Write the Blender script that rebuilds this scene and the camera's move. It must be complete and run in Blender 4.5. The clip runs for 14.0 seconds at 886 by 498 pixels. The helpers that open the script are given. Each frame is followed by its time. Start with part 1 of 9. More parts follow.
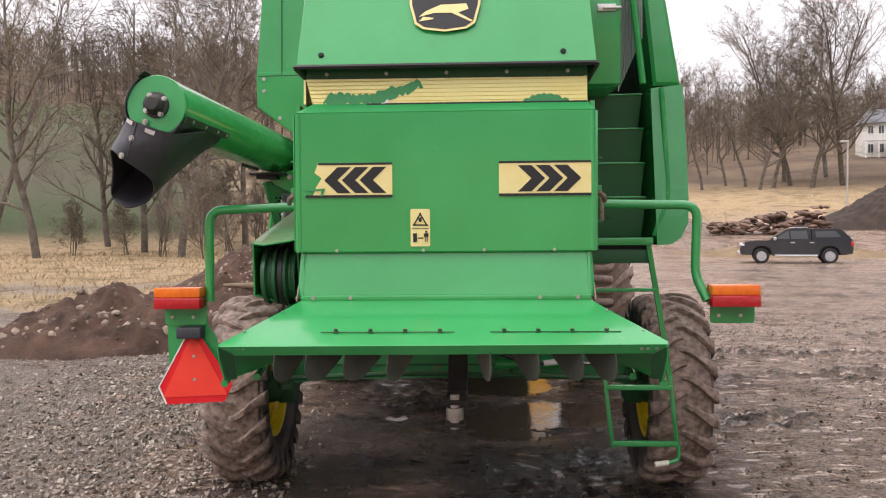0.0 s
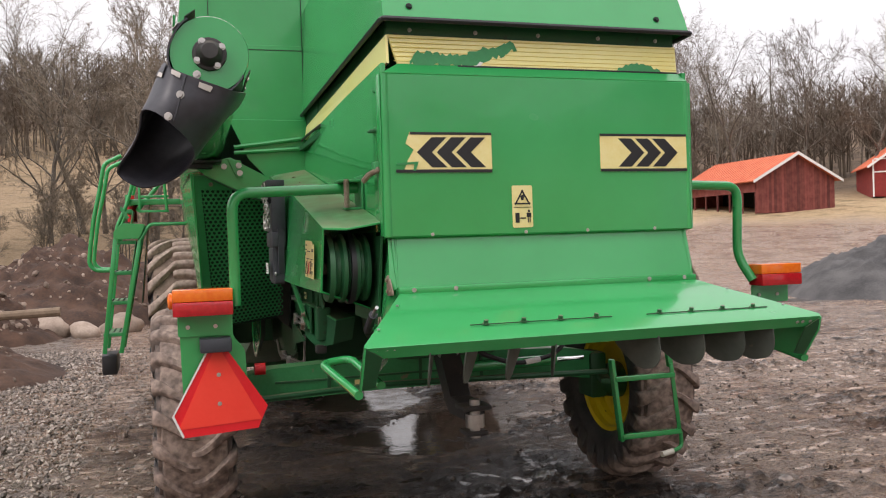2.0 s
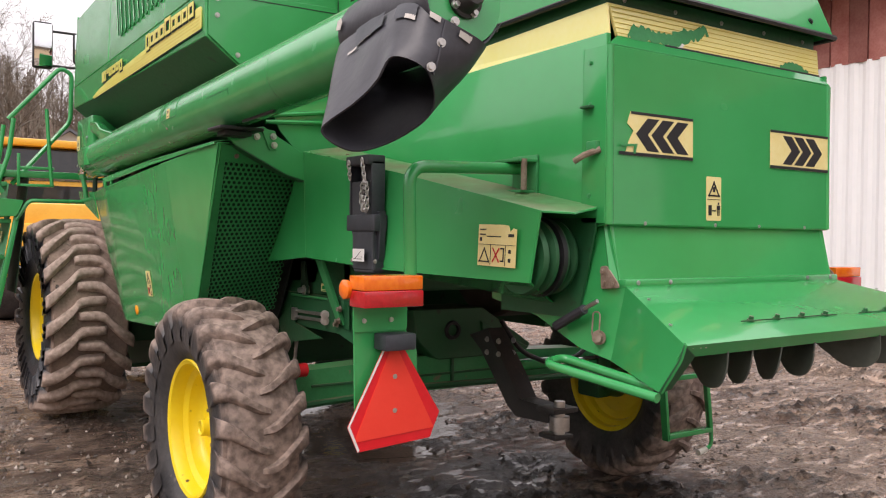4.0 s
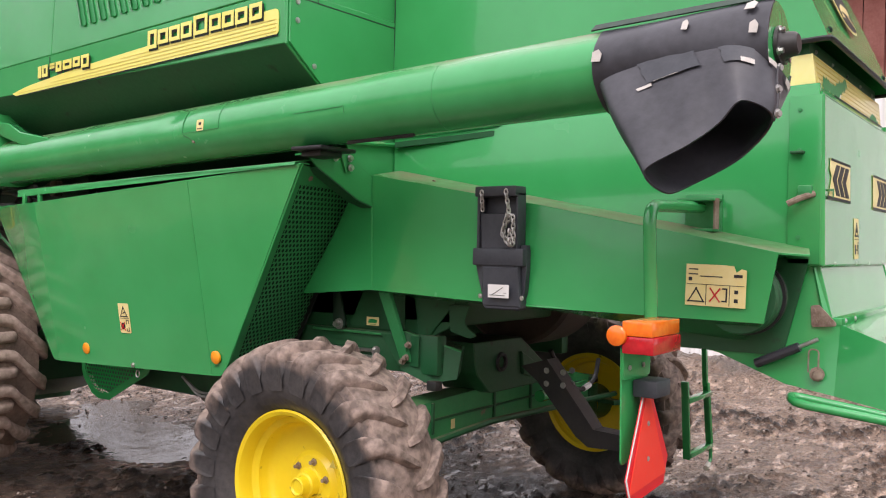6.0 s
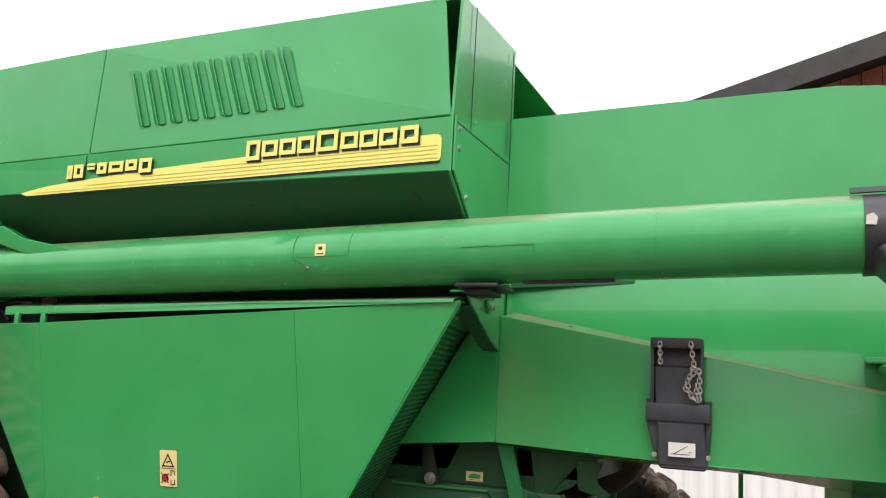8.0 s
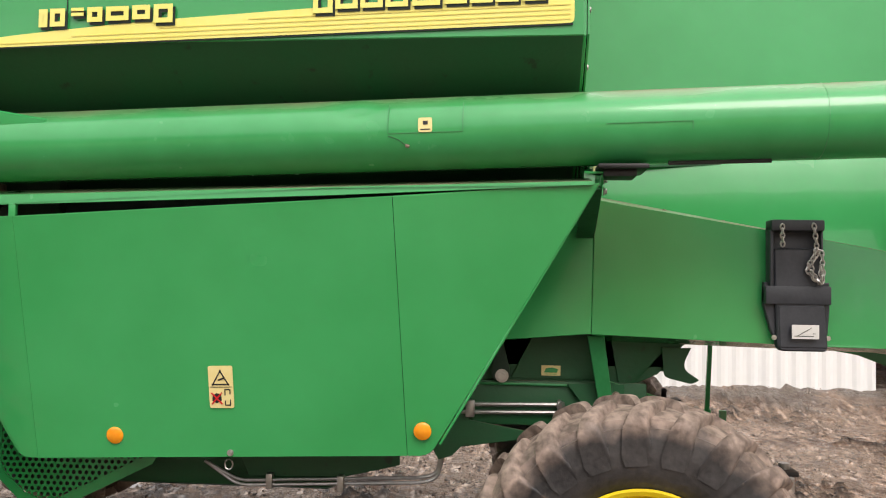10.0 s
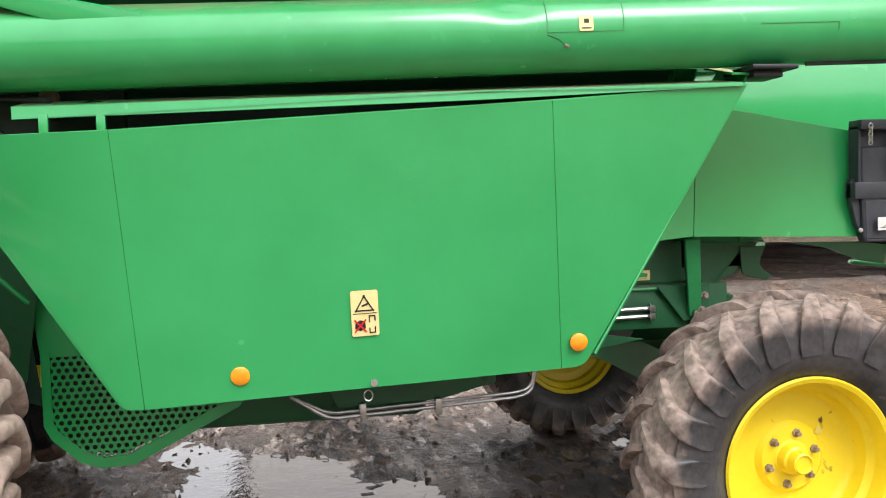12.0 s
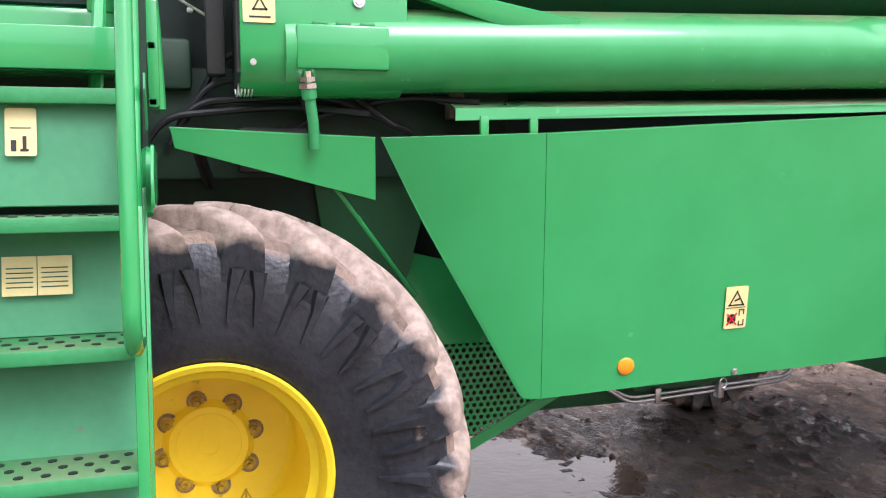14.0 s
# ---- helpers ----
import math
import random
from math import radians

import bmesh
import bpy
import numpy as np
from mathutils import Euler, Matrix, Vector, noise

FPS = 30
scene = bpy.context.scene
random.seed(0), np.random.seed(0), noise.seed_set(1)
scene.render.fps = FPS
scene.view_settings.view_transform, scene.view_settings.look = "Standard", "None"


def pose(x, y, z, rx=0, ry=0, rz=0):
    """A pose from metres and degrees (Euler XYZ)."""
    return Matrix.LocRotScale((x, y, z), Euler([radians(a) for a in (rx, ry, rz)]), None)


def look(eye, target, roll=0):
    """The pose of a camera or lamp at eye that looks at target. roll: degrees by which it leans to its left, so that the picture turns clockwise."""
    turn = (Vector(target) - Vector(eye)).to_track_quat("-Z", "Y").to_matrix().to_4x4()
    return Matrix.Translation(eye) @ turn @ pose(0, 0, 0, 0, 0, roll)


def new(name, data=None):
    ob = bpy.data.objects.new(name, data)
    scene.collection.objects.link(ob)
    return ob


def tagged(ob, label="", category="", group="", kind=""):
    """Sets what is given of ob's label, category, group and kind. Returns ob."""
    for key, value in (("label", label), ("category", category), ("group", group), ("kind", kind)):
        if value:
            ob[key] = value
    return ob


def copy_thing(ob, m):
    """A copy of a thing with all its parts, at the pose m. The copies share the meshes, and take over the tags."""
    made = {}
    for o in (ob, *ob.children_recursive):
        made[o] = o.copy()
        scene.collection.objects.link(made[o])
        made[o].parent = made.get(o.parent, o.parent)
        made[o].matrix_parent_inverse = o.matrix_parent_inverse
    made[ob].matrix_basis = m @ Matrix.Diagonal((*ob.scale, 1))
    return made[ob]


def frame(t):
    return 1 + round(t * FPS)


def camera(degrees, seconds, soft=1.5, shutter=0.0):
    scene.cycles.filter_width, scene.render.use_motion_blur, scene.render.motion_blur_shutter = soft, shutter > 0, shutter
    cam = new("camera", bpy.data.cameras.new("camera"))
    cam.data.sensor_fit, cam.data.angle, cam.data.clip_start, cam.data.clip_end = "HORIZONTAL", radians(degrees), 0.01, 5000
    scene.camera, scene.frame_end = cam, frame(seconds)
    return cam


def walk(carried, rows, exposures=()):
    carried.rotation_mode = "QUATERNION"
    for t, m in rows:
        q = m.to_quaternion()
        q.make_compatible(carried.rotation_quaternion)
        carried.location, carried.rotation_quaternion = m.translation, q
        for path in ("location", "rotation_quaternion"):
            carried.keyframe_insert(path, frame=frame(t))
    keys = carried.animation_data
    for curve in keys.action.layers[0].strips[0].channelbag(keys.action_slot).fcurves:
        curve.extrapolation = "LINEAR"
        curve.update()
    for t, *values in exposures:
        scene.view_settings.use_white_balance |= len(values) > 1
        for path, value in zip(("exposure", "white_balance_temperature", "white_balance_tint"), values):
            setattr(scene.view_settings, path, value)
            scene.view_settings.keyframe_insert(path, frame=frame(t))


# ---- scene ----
cam = camera(54.3, 14.0, soft=1.1)
PATH = [
    (0, (0.173, -0.148, 1.741), (0.081, 1.849, 1.674), -0.5),
    (0.5, (-0.247, 0.029, 1.601), (-0.191, 2.028, 1.576), -1.5),
    (1, (-0.65, 0.21, 1.608), (-0.369, 2.19, 1.588), -0.7),
    (1.5, (-1.098, 0.311, 1.653), (-0.577, 2.242, 1.631), -0.2),
    (2, (-1.495, 0.538, 1.592), (-0.892, 2.444, 1.564), -1.7),
    (2.2, (-1.611, 0.651, 1.641), (-0.995, 2.553, 1.583), -1.8),
    (4.3, (-3.147, 1.824, 1.542), (-1.917, 3.401, 1.509), 0.7),
    (4.5, (-3.295, 1.966, 1.582), (-2.011, 3.499, 1.539), 0.5),
    (5, (-3.575, 2.286, 1.587), (-2.189, 3.727, 1.541), -0.7),
    (5.5, (-3.791, 2.678, 1.609), (-2.308, 4.02, 1.591), -0.3),
    (6, (-4.113, 3.042, 1.635), (-2.504, 4.23, 1.634), 1.0),
    (6.5, (-4.303, 3.397, 1.625), (-2.645, 4.515, 1.63), 1.2),
    (7, (-4.393, 3.796, 1.646), (-2.712, 4.877, 1.716), 2.2),
    (7.2, (-4.468, 3.943, 1.645), (-2.751, 4.96, 1.772), 2.5),
    (9.3, (-4.724, 5.7, 1.673), (-2.768, 6.04, 1.914), 1.0),
    (9.5, (-4.72, 5.84, 1.68), (-2.745, 6.115, 1.829), 0.5),
    (10, (-4.586, 6.161, 1.646), (-2.595, 6.341, 1.717), 0.8),
    (10.5, (-4.611, 6.546, 1.619), (-2.612, 6.591, 1.599), 1.7),
    (11, (-4.614, 6.925, 1.635), (-2.63, 6.704, 1.511), 0.7),
    (11.5, (-4.443, 7.177, 1.614), (-2.459, 6.961, 1.486), -3.1),
    (12, (-4.363, 7.559, 1.61), (-2.395, 7.22, 1.498), -1.6),
    (12.5, (-4.322, 8.009, 1.654), (-2.402, 7.488, 1.448), -1.5),
    (13, (-4.224, 8.335, 1.622), (-2.323, 7.755, 1.401), -2.0),
    (13.5, (-4.06, 8.866, 1.727), (-2.179, 8.228, 1.491), 0.4),
    (14, (-4.121, 9.333, 1.751), (-2.212, 8.766, 1.567), -0.3),
]
walk(cam, [(t, look(eye, target, roll)) for t, eye, target, roll in PATH],
     exposures=[(0, 0.47, 6600, 18), (1, 0.39, 6600, 17), (2.2, 0.29, 6600, 16), (4.3, 0.48, 6750, 20), (5, 0.60, 6600, 19), (6.4, 0.61, 6520, 21), (7, 0.61, 6470, 18), (9.5, 0.56, 7050, 12), (10.3, 0.65, 6750, 14), (11, 0.84, 6560, 12), (12.5, 1.16, 6300, 12), (13.5, 1.16, 6300, 13), (14, 1.22, 6050, 21)])

# ---------------------------------------------------------------- light
SUN_EL, SUN_AZ = 48.0, 245.0
world = bpy.data.worlds.new("overcast")
scene.world = world
world.use_nodes = True
wn, wl = world.node_tree.nodes, world.node_tree.links
wn.clear()
sky = wn.new("ShaderNodeTexSky")
sky.sky_type = "NISHITA"
sky.sun_disc = False
sky.sun_elevation, sky.sun_rotation = radians(SUN_EL), radians(SUN_AZ)
sky.dust_density, sky.air_density = 4.0, 1.0
sky_dim = wn.new("ShaderNodeVectorMath")
sky_dim.operation = "SCALE"
sky_dim.inputs["Scale"].default_value = 0.1
cloud = wn.new("ShaderNodeTexNoise")
cloud.inputs["Scale"].default_value, cloud.inputs["Detail"].default_value = 1.6, 5
cloud_ramp = wn.new("ShaderNodeValToRGB")
cloud_ramp.color_ramp.elements[0].position, cloud_ramp.color_ramp.elements[1].position = 0.3, 0.75
cloud_ramp.color_ramp.elements[0].color = (0.83, 0.83, 0.835, 1)
cloud_ramp.color_ramp.elements[1].color = (1.06, 1.06, 1.06, 1)
cover = wn.new("ShaderNodeMix")
cover.data_type = "RGBA"
cover.inputs["Factor"].default_value = 0.88
back = wn.new("ShaderNodeBackground")
back.inputs["Strength"].default_value = 1.0
wout = wn.new("ShaderNodeOutputWorld")
wl.new(sky.outputs["Color"], sky_dim.inputs[0])
wl.new(cloud.outputs["Fac"], cloud_ramp.inputs["Fac"])
wl.new(sky_dim.outputs[0], cover.inputs["A"])
wl.new(cloud_ramp.outputs["Color"], cover.inputs["B"])
# an overcast sky is brighter overhead than at the horizon
coord, parts, rise, shade = wn.new("ShaderNodeTexCoord"), wn.new("ShaderNodeSeparateXYZ"), wn.new("ShaderNodeMapRange"), wn.new("ShaderNodeVectorMath")
rise.inputs["To Min"].default_value, rise.inputs["To Max"].default_value = 0.78, 1.75
shade.operation = "SCALE"
wl.new(coord.outputs["Generated"], parts.inputs[0])
wl.new(parts.outputs["Z"], rise.inputs["Value"])
wl.new(cover.outputs["Result"], shade.inputs[0])
wl.new(rise.outputs[0], shade.inputs["Scale"])
wl.new(shade.outputs[0], back.inputs["Color"])
wl.new(back.outputs[0], wout.inputs[0])
sun_data = bpy.data.lights.new("sun", "SUN")
sun_data.energy, sun_data.angle, sun_data.color = 1.0, radians(25), (1.0, 0.97, 0.93)
sun = new("sun", sun_data)
_a, _e = radians(SUN_AZ), radians(SUN_EL)
sun.matrix_basis = look((40 * math.sin(_a) * math.cos(_e), 40 * math.cos(_a) * math.cos(_e), 40 * math.sin(_e)), (0, 0, 0))

# ---------------------------------------------------------------- materials


def mat(name, c1, c2=None, rough=0.5, metal=0.0, scale=6.0, fine=60.0, bump=0.0, dust=0.0, dust_c=(0.21, 0.16, 0.105), spots=0.0, coat=0.0,
        spot_c=None, rough_var=0.1, emit=None, per_object=0.0):
    """A procedural surface: two tones mixed by coarse and fine noise, optional settled dust on upward faces, optional spots, relief."""
    m = bpy.data.materials.new(name)
    m.use_nodes = True
    n, l = m.node_tree.nodes, m.node_tree.links
    b = n["Principled BSDF"]
    geo = n.new("ShaderNodeNewGeometry")
    big, small = n.new("ShaderNodeTexNoise"), n.new("ShaderNodeTexNoise")
    big.inputs["Scale"].default_value, big.inputs["Detail"].default_value = scale, 4
    small.inputs["Scale"].default_value, small.inputs["Detail"].default_value = fine, 3
    for t in (big, small):
        l.new(geo.outputs["Position"], t.inputs["Vector"])
    add = n.new("ShaderNodeMath")
    add.operation = "MULTIPLY_ADD"
    add.inputs[1].default_value = 0.45
    l.new(small.outputs["Fac"], add.inputs[0])
    l.new(big.outputs["Fac"], add.inputs[2])
    ramp = n.new("ShaderNodeMapRange")
    ramp.inputs["From Min"].default_value, ramp.inputs["From Max"].default_value = 0.5, 0.95
    l.new(add.outputs[0], ramp.inputs["Value"])
    mix = n.new("ShaderNodeMix")
    mix.data_type = "RGBA"
    mix.inputs["A"].default_value, mix.inputs["B"].default_value = (*c1, 1), (*(c2 or c1), 1)
    l.new(ramp.outputs[0], mix.inputs["Factor"])
    colour = mix.outputs["Result"]
    if per_object:
        info = n.new("ShaderNodeObjectInfo")
        hsv = n.new("ShaderNodeHueSaturation")
        mr = n.new("ShaderNodeMapRange")
        mr.inputs["To Min"].default_value, mr.inputs["To Max"].default_value = 1 - per_object, 1 + per_object
        l.new(info.outputs["Random"], mr.inputs["Value"])
        l.new(mr.outputs[0], hsv.inputs["Value"])
        l.new(colour, hsv.inputs["Color"])
        colour = hsv.outputs["Color"]
    if spots:
        sp = n.new("ShaderNodeTexNoise")
        sp.inputs["Scale"].default_value, sp.inputs["Detail"].default_value = 14, 6
        l.new(geo.outputs["Position"], sp.inputs["Vector"])
        sr = n.new("ShaderNodeMapRange")
        sr.inputs["From Min"].default_value, sr.inputs["From Max"].default_value = 0.72 - spots * 0.3, 0.78 - spots * 0.22
        l.new(sp.outputs["Fac"], sr.inputs["Value"])
        ms = n.new("ShaderNodeMix")
        ms.data_type = "RGBA"
        ms.inputs["B"].default_value = (*(spot_c or dust_c), 1)
        l.new(sr.outputs[0], ms.inputs["Factor"])
        l.new(colour, ms.inputs["A"])
        colour = ms.outputs["Result"]
    rough_out = None
    if dust:
        sep = n.new("ShaderNodeSeparateXYZ")
        l.new(geo.outputs["Normal"], sep.inputs[0])
        up = n.new("ShaderNodeMapRange")
        up.inputs["From Min"].default_value, up.inputs["From Max"].default_value, up.inputs["To Max"].default_value = 0.55, 0.97, dust
        l.new(sep.outputs["Z"], up.inputs["Value"])
        dn = n.new("ShaderNodeMath")
        dn.operation = "MULTIPLY"
        dr = n.new("ShaderNodeMapRange")
        dr.inputs["From Min"].default_value, dr.inputs["From Max"].default_value = 0.25, 0.6
        l.new(big.outputs["Fac"], dr.inputs["Value"])
        l.new(up.outputs[0], dn.inputs[0])
        l.new(dr.outputs[0], dn.inputs[1])
        md = n.new("ShaderNodeMix")
        md.data_type = "RGBA"
        md.inputs["B"].default_value = (*dust_c, 1)
        l.new(dn.outputs[0], md.inputs["Factor"])
        l.new(colour, md.inputs["A"])
        colour = md.outputs["Result"]
        rough_out = dn.outputs[0]
    l.new(colour, b.inputs["Base Color"])
    rr = n.new("ShaderNodeMapRange")
    rr.inputs["To Min"].default_value, rr.inputs["To Max"].default_value = max(0.02, rough - rough_var), min(1, rough + rough_var)
    l.new(small.outputs["Fac"], rr.inputs["Value"])
    if rough_out is not None:
        ra = n.new("ShaderNodeMath")
        ra.operation = "MAXIMUM"
        l.new(rr.outputs[0], ra.inputs[0])
        l.new(rough_out, ra.inputs[1])
        l.new(ra.outputs[0], b.inputs["Roughness"])
    else:
        l.new(rr.outputs[0], b.inputs["Roughness"])
    b.inputs["Metallic"].default_value = metal
    b.inputs["Coat Weight"].default_value = coat
    b.inputs["Coat Roughness"].default_value = 0.05
    if bump:
        bp = n.new("ShaderNodeBump")
        bp.inputs["Strength"].default_value, bp.inputs["Distance"].default_value = min(1.0, bump), 0.02 if not coat else 0.06
        l.new(add.outputs[0], bp.inputs["Height"])
        l.new(bp.outputs[0], b.inputs["Normal"])
        if coat:
            l.new(bp.outputs[0], b.inputs["Coat Normal"])
    if emit:
        b.inputs["Emission Color"].default_value, b.inputs["Emission Strength"].default_value = (*emit[:3], 1), emit[3]
    return m


GREEN = mat("green_paint", (0.023, 0.305, 0.080), (0.034, 0.360, 0.106), rough=0.25, scale=1.1, fine=3, bump=0.10, rough_var=0.06, coat=0.55)
GREEN_DUSTY = mat("dusty_green_paint", (0.029, 0.312, 0.087), (0.040, 0.368, 0.114), rough=0.25, scale=2.5, fine=9, dust=0.9, dust_c=(0.20, 0.17, 0.10), rough_var=0.06, coat=0.35)
GREEN_WORN = mat("worn_green_paint", (0.020, 0.23, 0.068), (0.04, 0.30, 0.105), rough=0.45, scale=4, fine=60, dust=0.5, spots=0.12, bump=0.05)
# Grimy paint, also the darker copy that paints shade onto undersides and recesses.
GREEN_SHADE_DIRT = mat("shaded_grimy_green_paint", (0.009, 0.100, 0.034), (0.018, 0.092, 0.036), rough=0.5, scale=5, fine=50, dust=0.6, spots=0.2, spot_c=(0.02, 0.05, 0.024), bump=0.1)
YELLOW_BAND = mat("yellow_decal_film", (0.87, 0.79, 0.27), (0.89, 0.83, 0.37), rough=0.35, scale=3, fine=40, coat=0.5)
YELLOW_GROOVE = mat("ochre_groove", (0.72, 0.60, 0.13), rough=0.5)
LEMON = mat("lemon_decal_film", (0.83, 0.78, 0.16), (0.86, 0.81, 0.24), rough=0.35, scale=3, fine=40, coat=0.5)
DECAL = mat("pale_yellow_label", (0.79, 0.66, 0.27), (0.83, 0.72, 0.35), rough=0.4, scale=20, fine=90)
RIM_YELLOW = mat("yellow_wheel_paint", (0.80, 0.59, 0.012), (0.84, 0.65, 0.02), rough=0.35, scale=5, fine=45, spots=0.16, spot_c=(0.09, 0.055, 0.02), bump=0.03)
BLACK = mat("black_print", (0.009, 0.009, 0.011), (0.017, 0.017, 0.020), rough=0.5)
BLACK_STEEL = mat("black_painted_steel", (0.018, 0.018, 0.02), (0.04, 0.038, 0.036), rough=0.5, spots=0.15, bump=0.08, dust=0.3)
VANE = mat("dull_grey_green_steel", (0.045, 0.058, 0.046), (0.085, 0.098, 0.082), rough=0.5, scale=8, fine=50, spots=0.12)
RUBBER_SPOUT = mat("black_rubber_sheet", (0.022, 0.023, 0.030), (0.060, 0.061, 0.074), rough=0.42, scale=3, fine=30, spots=0.12, spot_c=(0.10, 0.088, 0.085), bump=0.12)
PLASTIC = mat("charcoal_plastic", (0.026, 0.03, 0.04), (0.05, 0.055, 0.066), rough=0.5, scale=9, fine=80, bump=0.05)
TYRE = mat("tyre_sidewall_rubber", (0.022, 0.0225, 0.027), (0.100, 0.094, 0.096), rough=0.5, scale=4, fine=40, spots=0.15, spot_c=(0.17, 0.125, 0.095), bump=0.15)
TREAD_MUD = mat("dried_mud_on_rubber", (0.12, 0.086, 0.067), (0.29, 0.212, 0.168), rough=0.85, scale=7, fine=55, spots=0.25, spot_c=(0.045, 0.04, 0.038), bump=0.5)


def ring_mud(m, r0, r1, c1, c2):
    """Dried mud that covers a tyre from its tread down to a ragged ring on the side."""
    n, l = m.node_tree.nodes, m.node_tree.links
    b = n["Principled BSDF"]
    old_c, old_r = b.inputs["Base Color"].links[0].from_socket, b.inputs["Roughness"].links[0].from_socket
    tc = n.new("ShaderNodeTexCoord")
    flat_ = n.new("ShaderNodeVectorMath")
    flat_.operation = "MULTIPLY"
    flat_.inputs[1].default_value = (0, 1, 1)
    l.new(tc.outputs["Object"], flat_.inputs[0])
    rad = n.new("ShaderNodeVectorMath")
    rad.operation = "LENGTH"
    l.new(flat_.outputs[0], rad.inputs[0])
    geo = n.new("ShaderNodeNewGeometry")
    nz = n.new("ShaderNodeTexNoise")
    nz.inputs["Scale"].default_value, nz.inputs["Detail"].default_value = 9.0, 6
    l.new(geo.outputs["Position"], nz.inputs["Vector"])
    ma = n.new("ShaderNodeMath")
    ma.operation = "MULTIPLY_ADD"
    ma.inputs[1].default_value = 0.14
    l.new(nz.outputs["Fac"], ma.inputs[0])
    l.new(rad.outputs["Value"], ma.inputs[2])
    mr = n.new("ShaderNodeMapRange")
    mr.inputs["From Min"].default_value, mr.inputs["From Max"].default_value = r0 + 0.07, r1 + 0.07
    l.new(ma.outputs[0], mr.inputs["Value"])
    n2 = n.new("ShaderNodeTexNoise")
    n2.inputs["Scale"].default_value, n2.inputs["Detail"].default_value = 26.0, 6
    l.new(geo.outputs["Position"], n2.inputs["Vector"])
    tone = n.new("ShaderNodeMix")
    tone.data_type = "RGBA"
    tone.inputs["A"].default_value, tone.inputs["B"].default_value = (*c1, 1), (*c2, 1)
    k = n.new("ShaderNodeMapRange")
    k.inputs["From Min"].default_value, k.inputs["From Max"].default_value = 0.35, 0.65
    l.new(n2.outputs["Fac"], k.inputs["Value"])
    l.new(k.outputs[0], tone.inputs["Factor"])
    mx = n.new("ShaderNodeMix")
    mx.data_type = "RGBA"
    l.new(mr.outputs[0], mx.inputs["Factor"])
    l.new(old_c, mx.inputs["A"])
    l.new(tone.outputs["Result"], mx.inputs["B"])
    l.new(mx.outputs["Result"], b.inputs["Base Color"])
    rm = n.new("ShaderNodeMix")
    l.new(mr.outputs[0], rm.inputs["Factor"])
    l.new(old_r, rm.inputs["A"])
    rm.inputs["B"].default_value = 0.8
    l.new(rm.outputs[0], b.inputs["Roughness"])
    return m


FRONT_RUBBER = ring_mud(mat("mud_ringed_tyre_rubber", (0.008, 0.010, 0.0145), (0.034, 0.037, 0.045), rough=0.34, scale=5, fine=45, spots=0.10, spot_c=(0.12, 0.095, 0.078), bump=0.35), 0.685, 0.725, (0.25, 0.188, 0.154), (0.43, 0.33, 0.275))
REAR_RUBBER = ring_mud(mat("mud_smeared_tyre_rubber", (0.016, 0.017, 0.020), (0.075, 0.070, 0.070), rough=0.42, scale=4, fine=40, spots=0.14, spot_c=(0.15, 0.115, 0.09), bump=0.25), 0.515, 0.585, (0.132, 0.097, 0.080), (0.34, 0.257, 0.214))
GRIMY_NUT = mat("grimy_yellow_nut", (0.22, 0.14, 0.02), (0.55, 0.38, 0.03), rough=0.5, scale=30, fine=120, spots=0.3, spot_c=(0.03, 0.02, 0.012))
STEEL = mat("bare_steel", (0.42, 0.41, 0.40), (0.62, 0.61, 0.6), rough=0.35, metal=0.9, scale=20, fine=90)
RUST = mat("rusty_steel", (0.18, 0.125, 0.09), (0.36, 0.29, 0.235), rough=0.75, metal=0.3, scale=25, fine=120)
WHITE = mat("white_label", (0.72, 0.72, 0.70), (0.8, 0.8, 0.78), rough=0.5)
ORANGE = mat("amber_lens", (0.86, 0.155, 0.008), (0.92, 0.21, 0.012), rough=0.2, scale=30, coat=0.5)
REFLECTOR = mat("amber_reflector", (0.92, 0.29, 0.010), (0.96, 0.36, 0.016), rough=0.2, scale=30, coat=0.5)
RED_LENS = mat("red_lens", (0.42, 0.008, 0.014), (0.55, 0.012, 0.02), rough=0.2, scale=30, coat=0.5)
TRI_CENTRE = mat("fluorescent_red_orange", (0.90, 0.045, 0.024), (0.94, 0.06, 0.034), rough=0.5, scale=8)
TRI_EDGE = mat("red_reflective_edge", (0.74, 0.010, 0.018), (0.82, 0.016, 0.024), rough=0.35, scale=12)
TREAD_RED = mat("red_cap", (0.6, 0.015, 0.02), rough=0.4)
# Near-black for dark parts and print, also for sheets painted as shade.
DARK = mat("dark_parts_and_shade", (0.004, 0.010, 0.008), (0.009, 0.021, 0.016), rough=0.75, spots=0.2, spot_c=(0.03, 0.026, 0.02))
# Dark green parts, plus sheets painted as the shade behind and between them.
DARK_GREEN = mat("dark_and_shaded_green_paint", (0.004, 0.026, 0.013), (0.010, 0.040, 0.020), rough=0.6, scale=6, fine=40, spots=0.3, spot_c=(0.012, 0.016, 0.014), bump=0.08)
DRUM = mat("dusty_dark_steel", (0.05, 0.04, 0.036), (0.09, 0.07, 0.06), rough=0.7, bump=0.1)
CHROME = mat("chromed_rod", (0.75, 0.75, 0.76), rough=0.12, metal=1.0)
CAB_GLASS = mat("tinted_cab_glass", (0.02, 0.025, 0.03), (0.03, 0.034, 0.04), rough=0.06, rough_var=0.02)
MIRROR = mat("mirror_glass", (0.8, 0.82, 0.84), rough=0.03, metal=1.0, rough_var=0.01)
TORN = mat("torn_tape_white", (0.45, 0.43, 0.40), (0.6, 0.57, 0.53), rough=0.7)

# ---------------------------------------------------------------- building helpers
POSES = {}


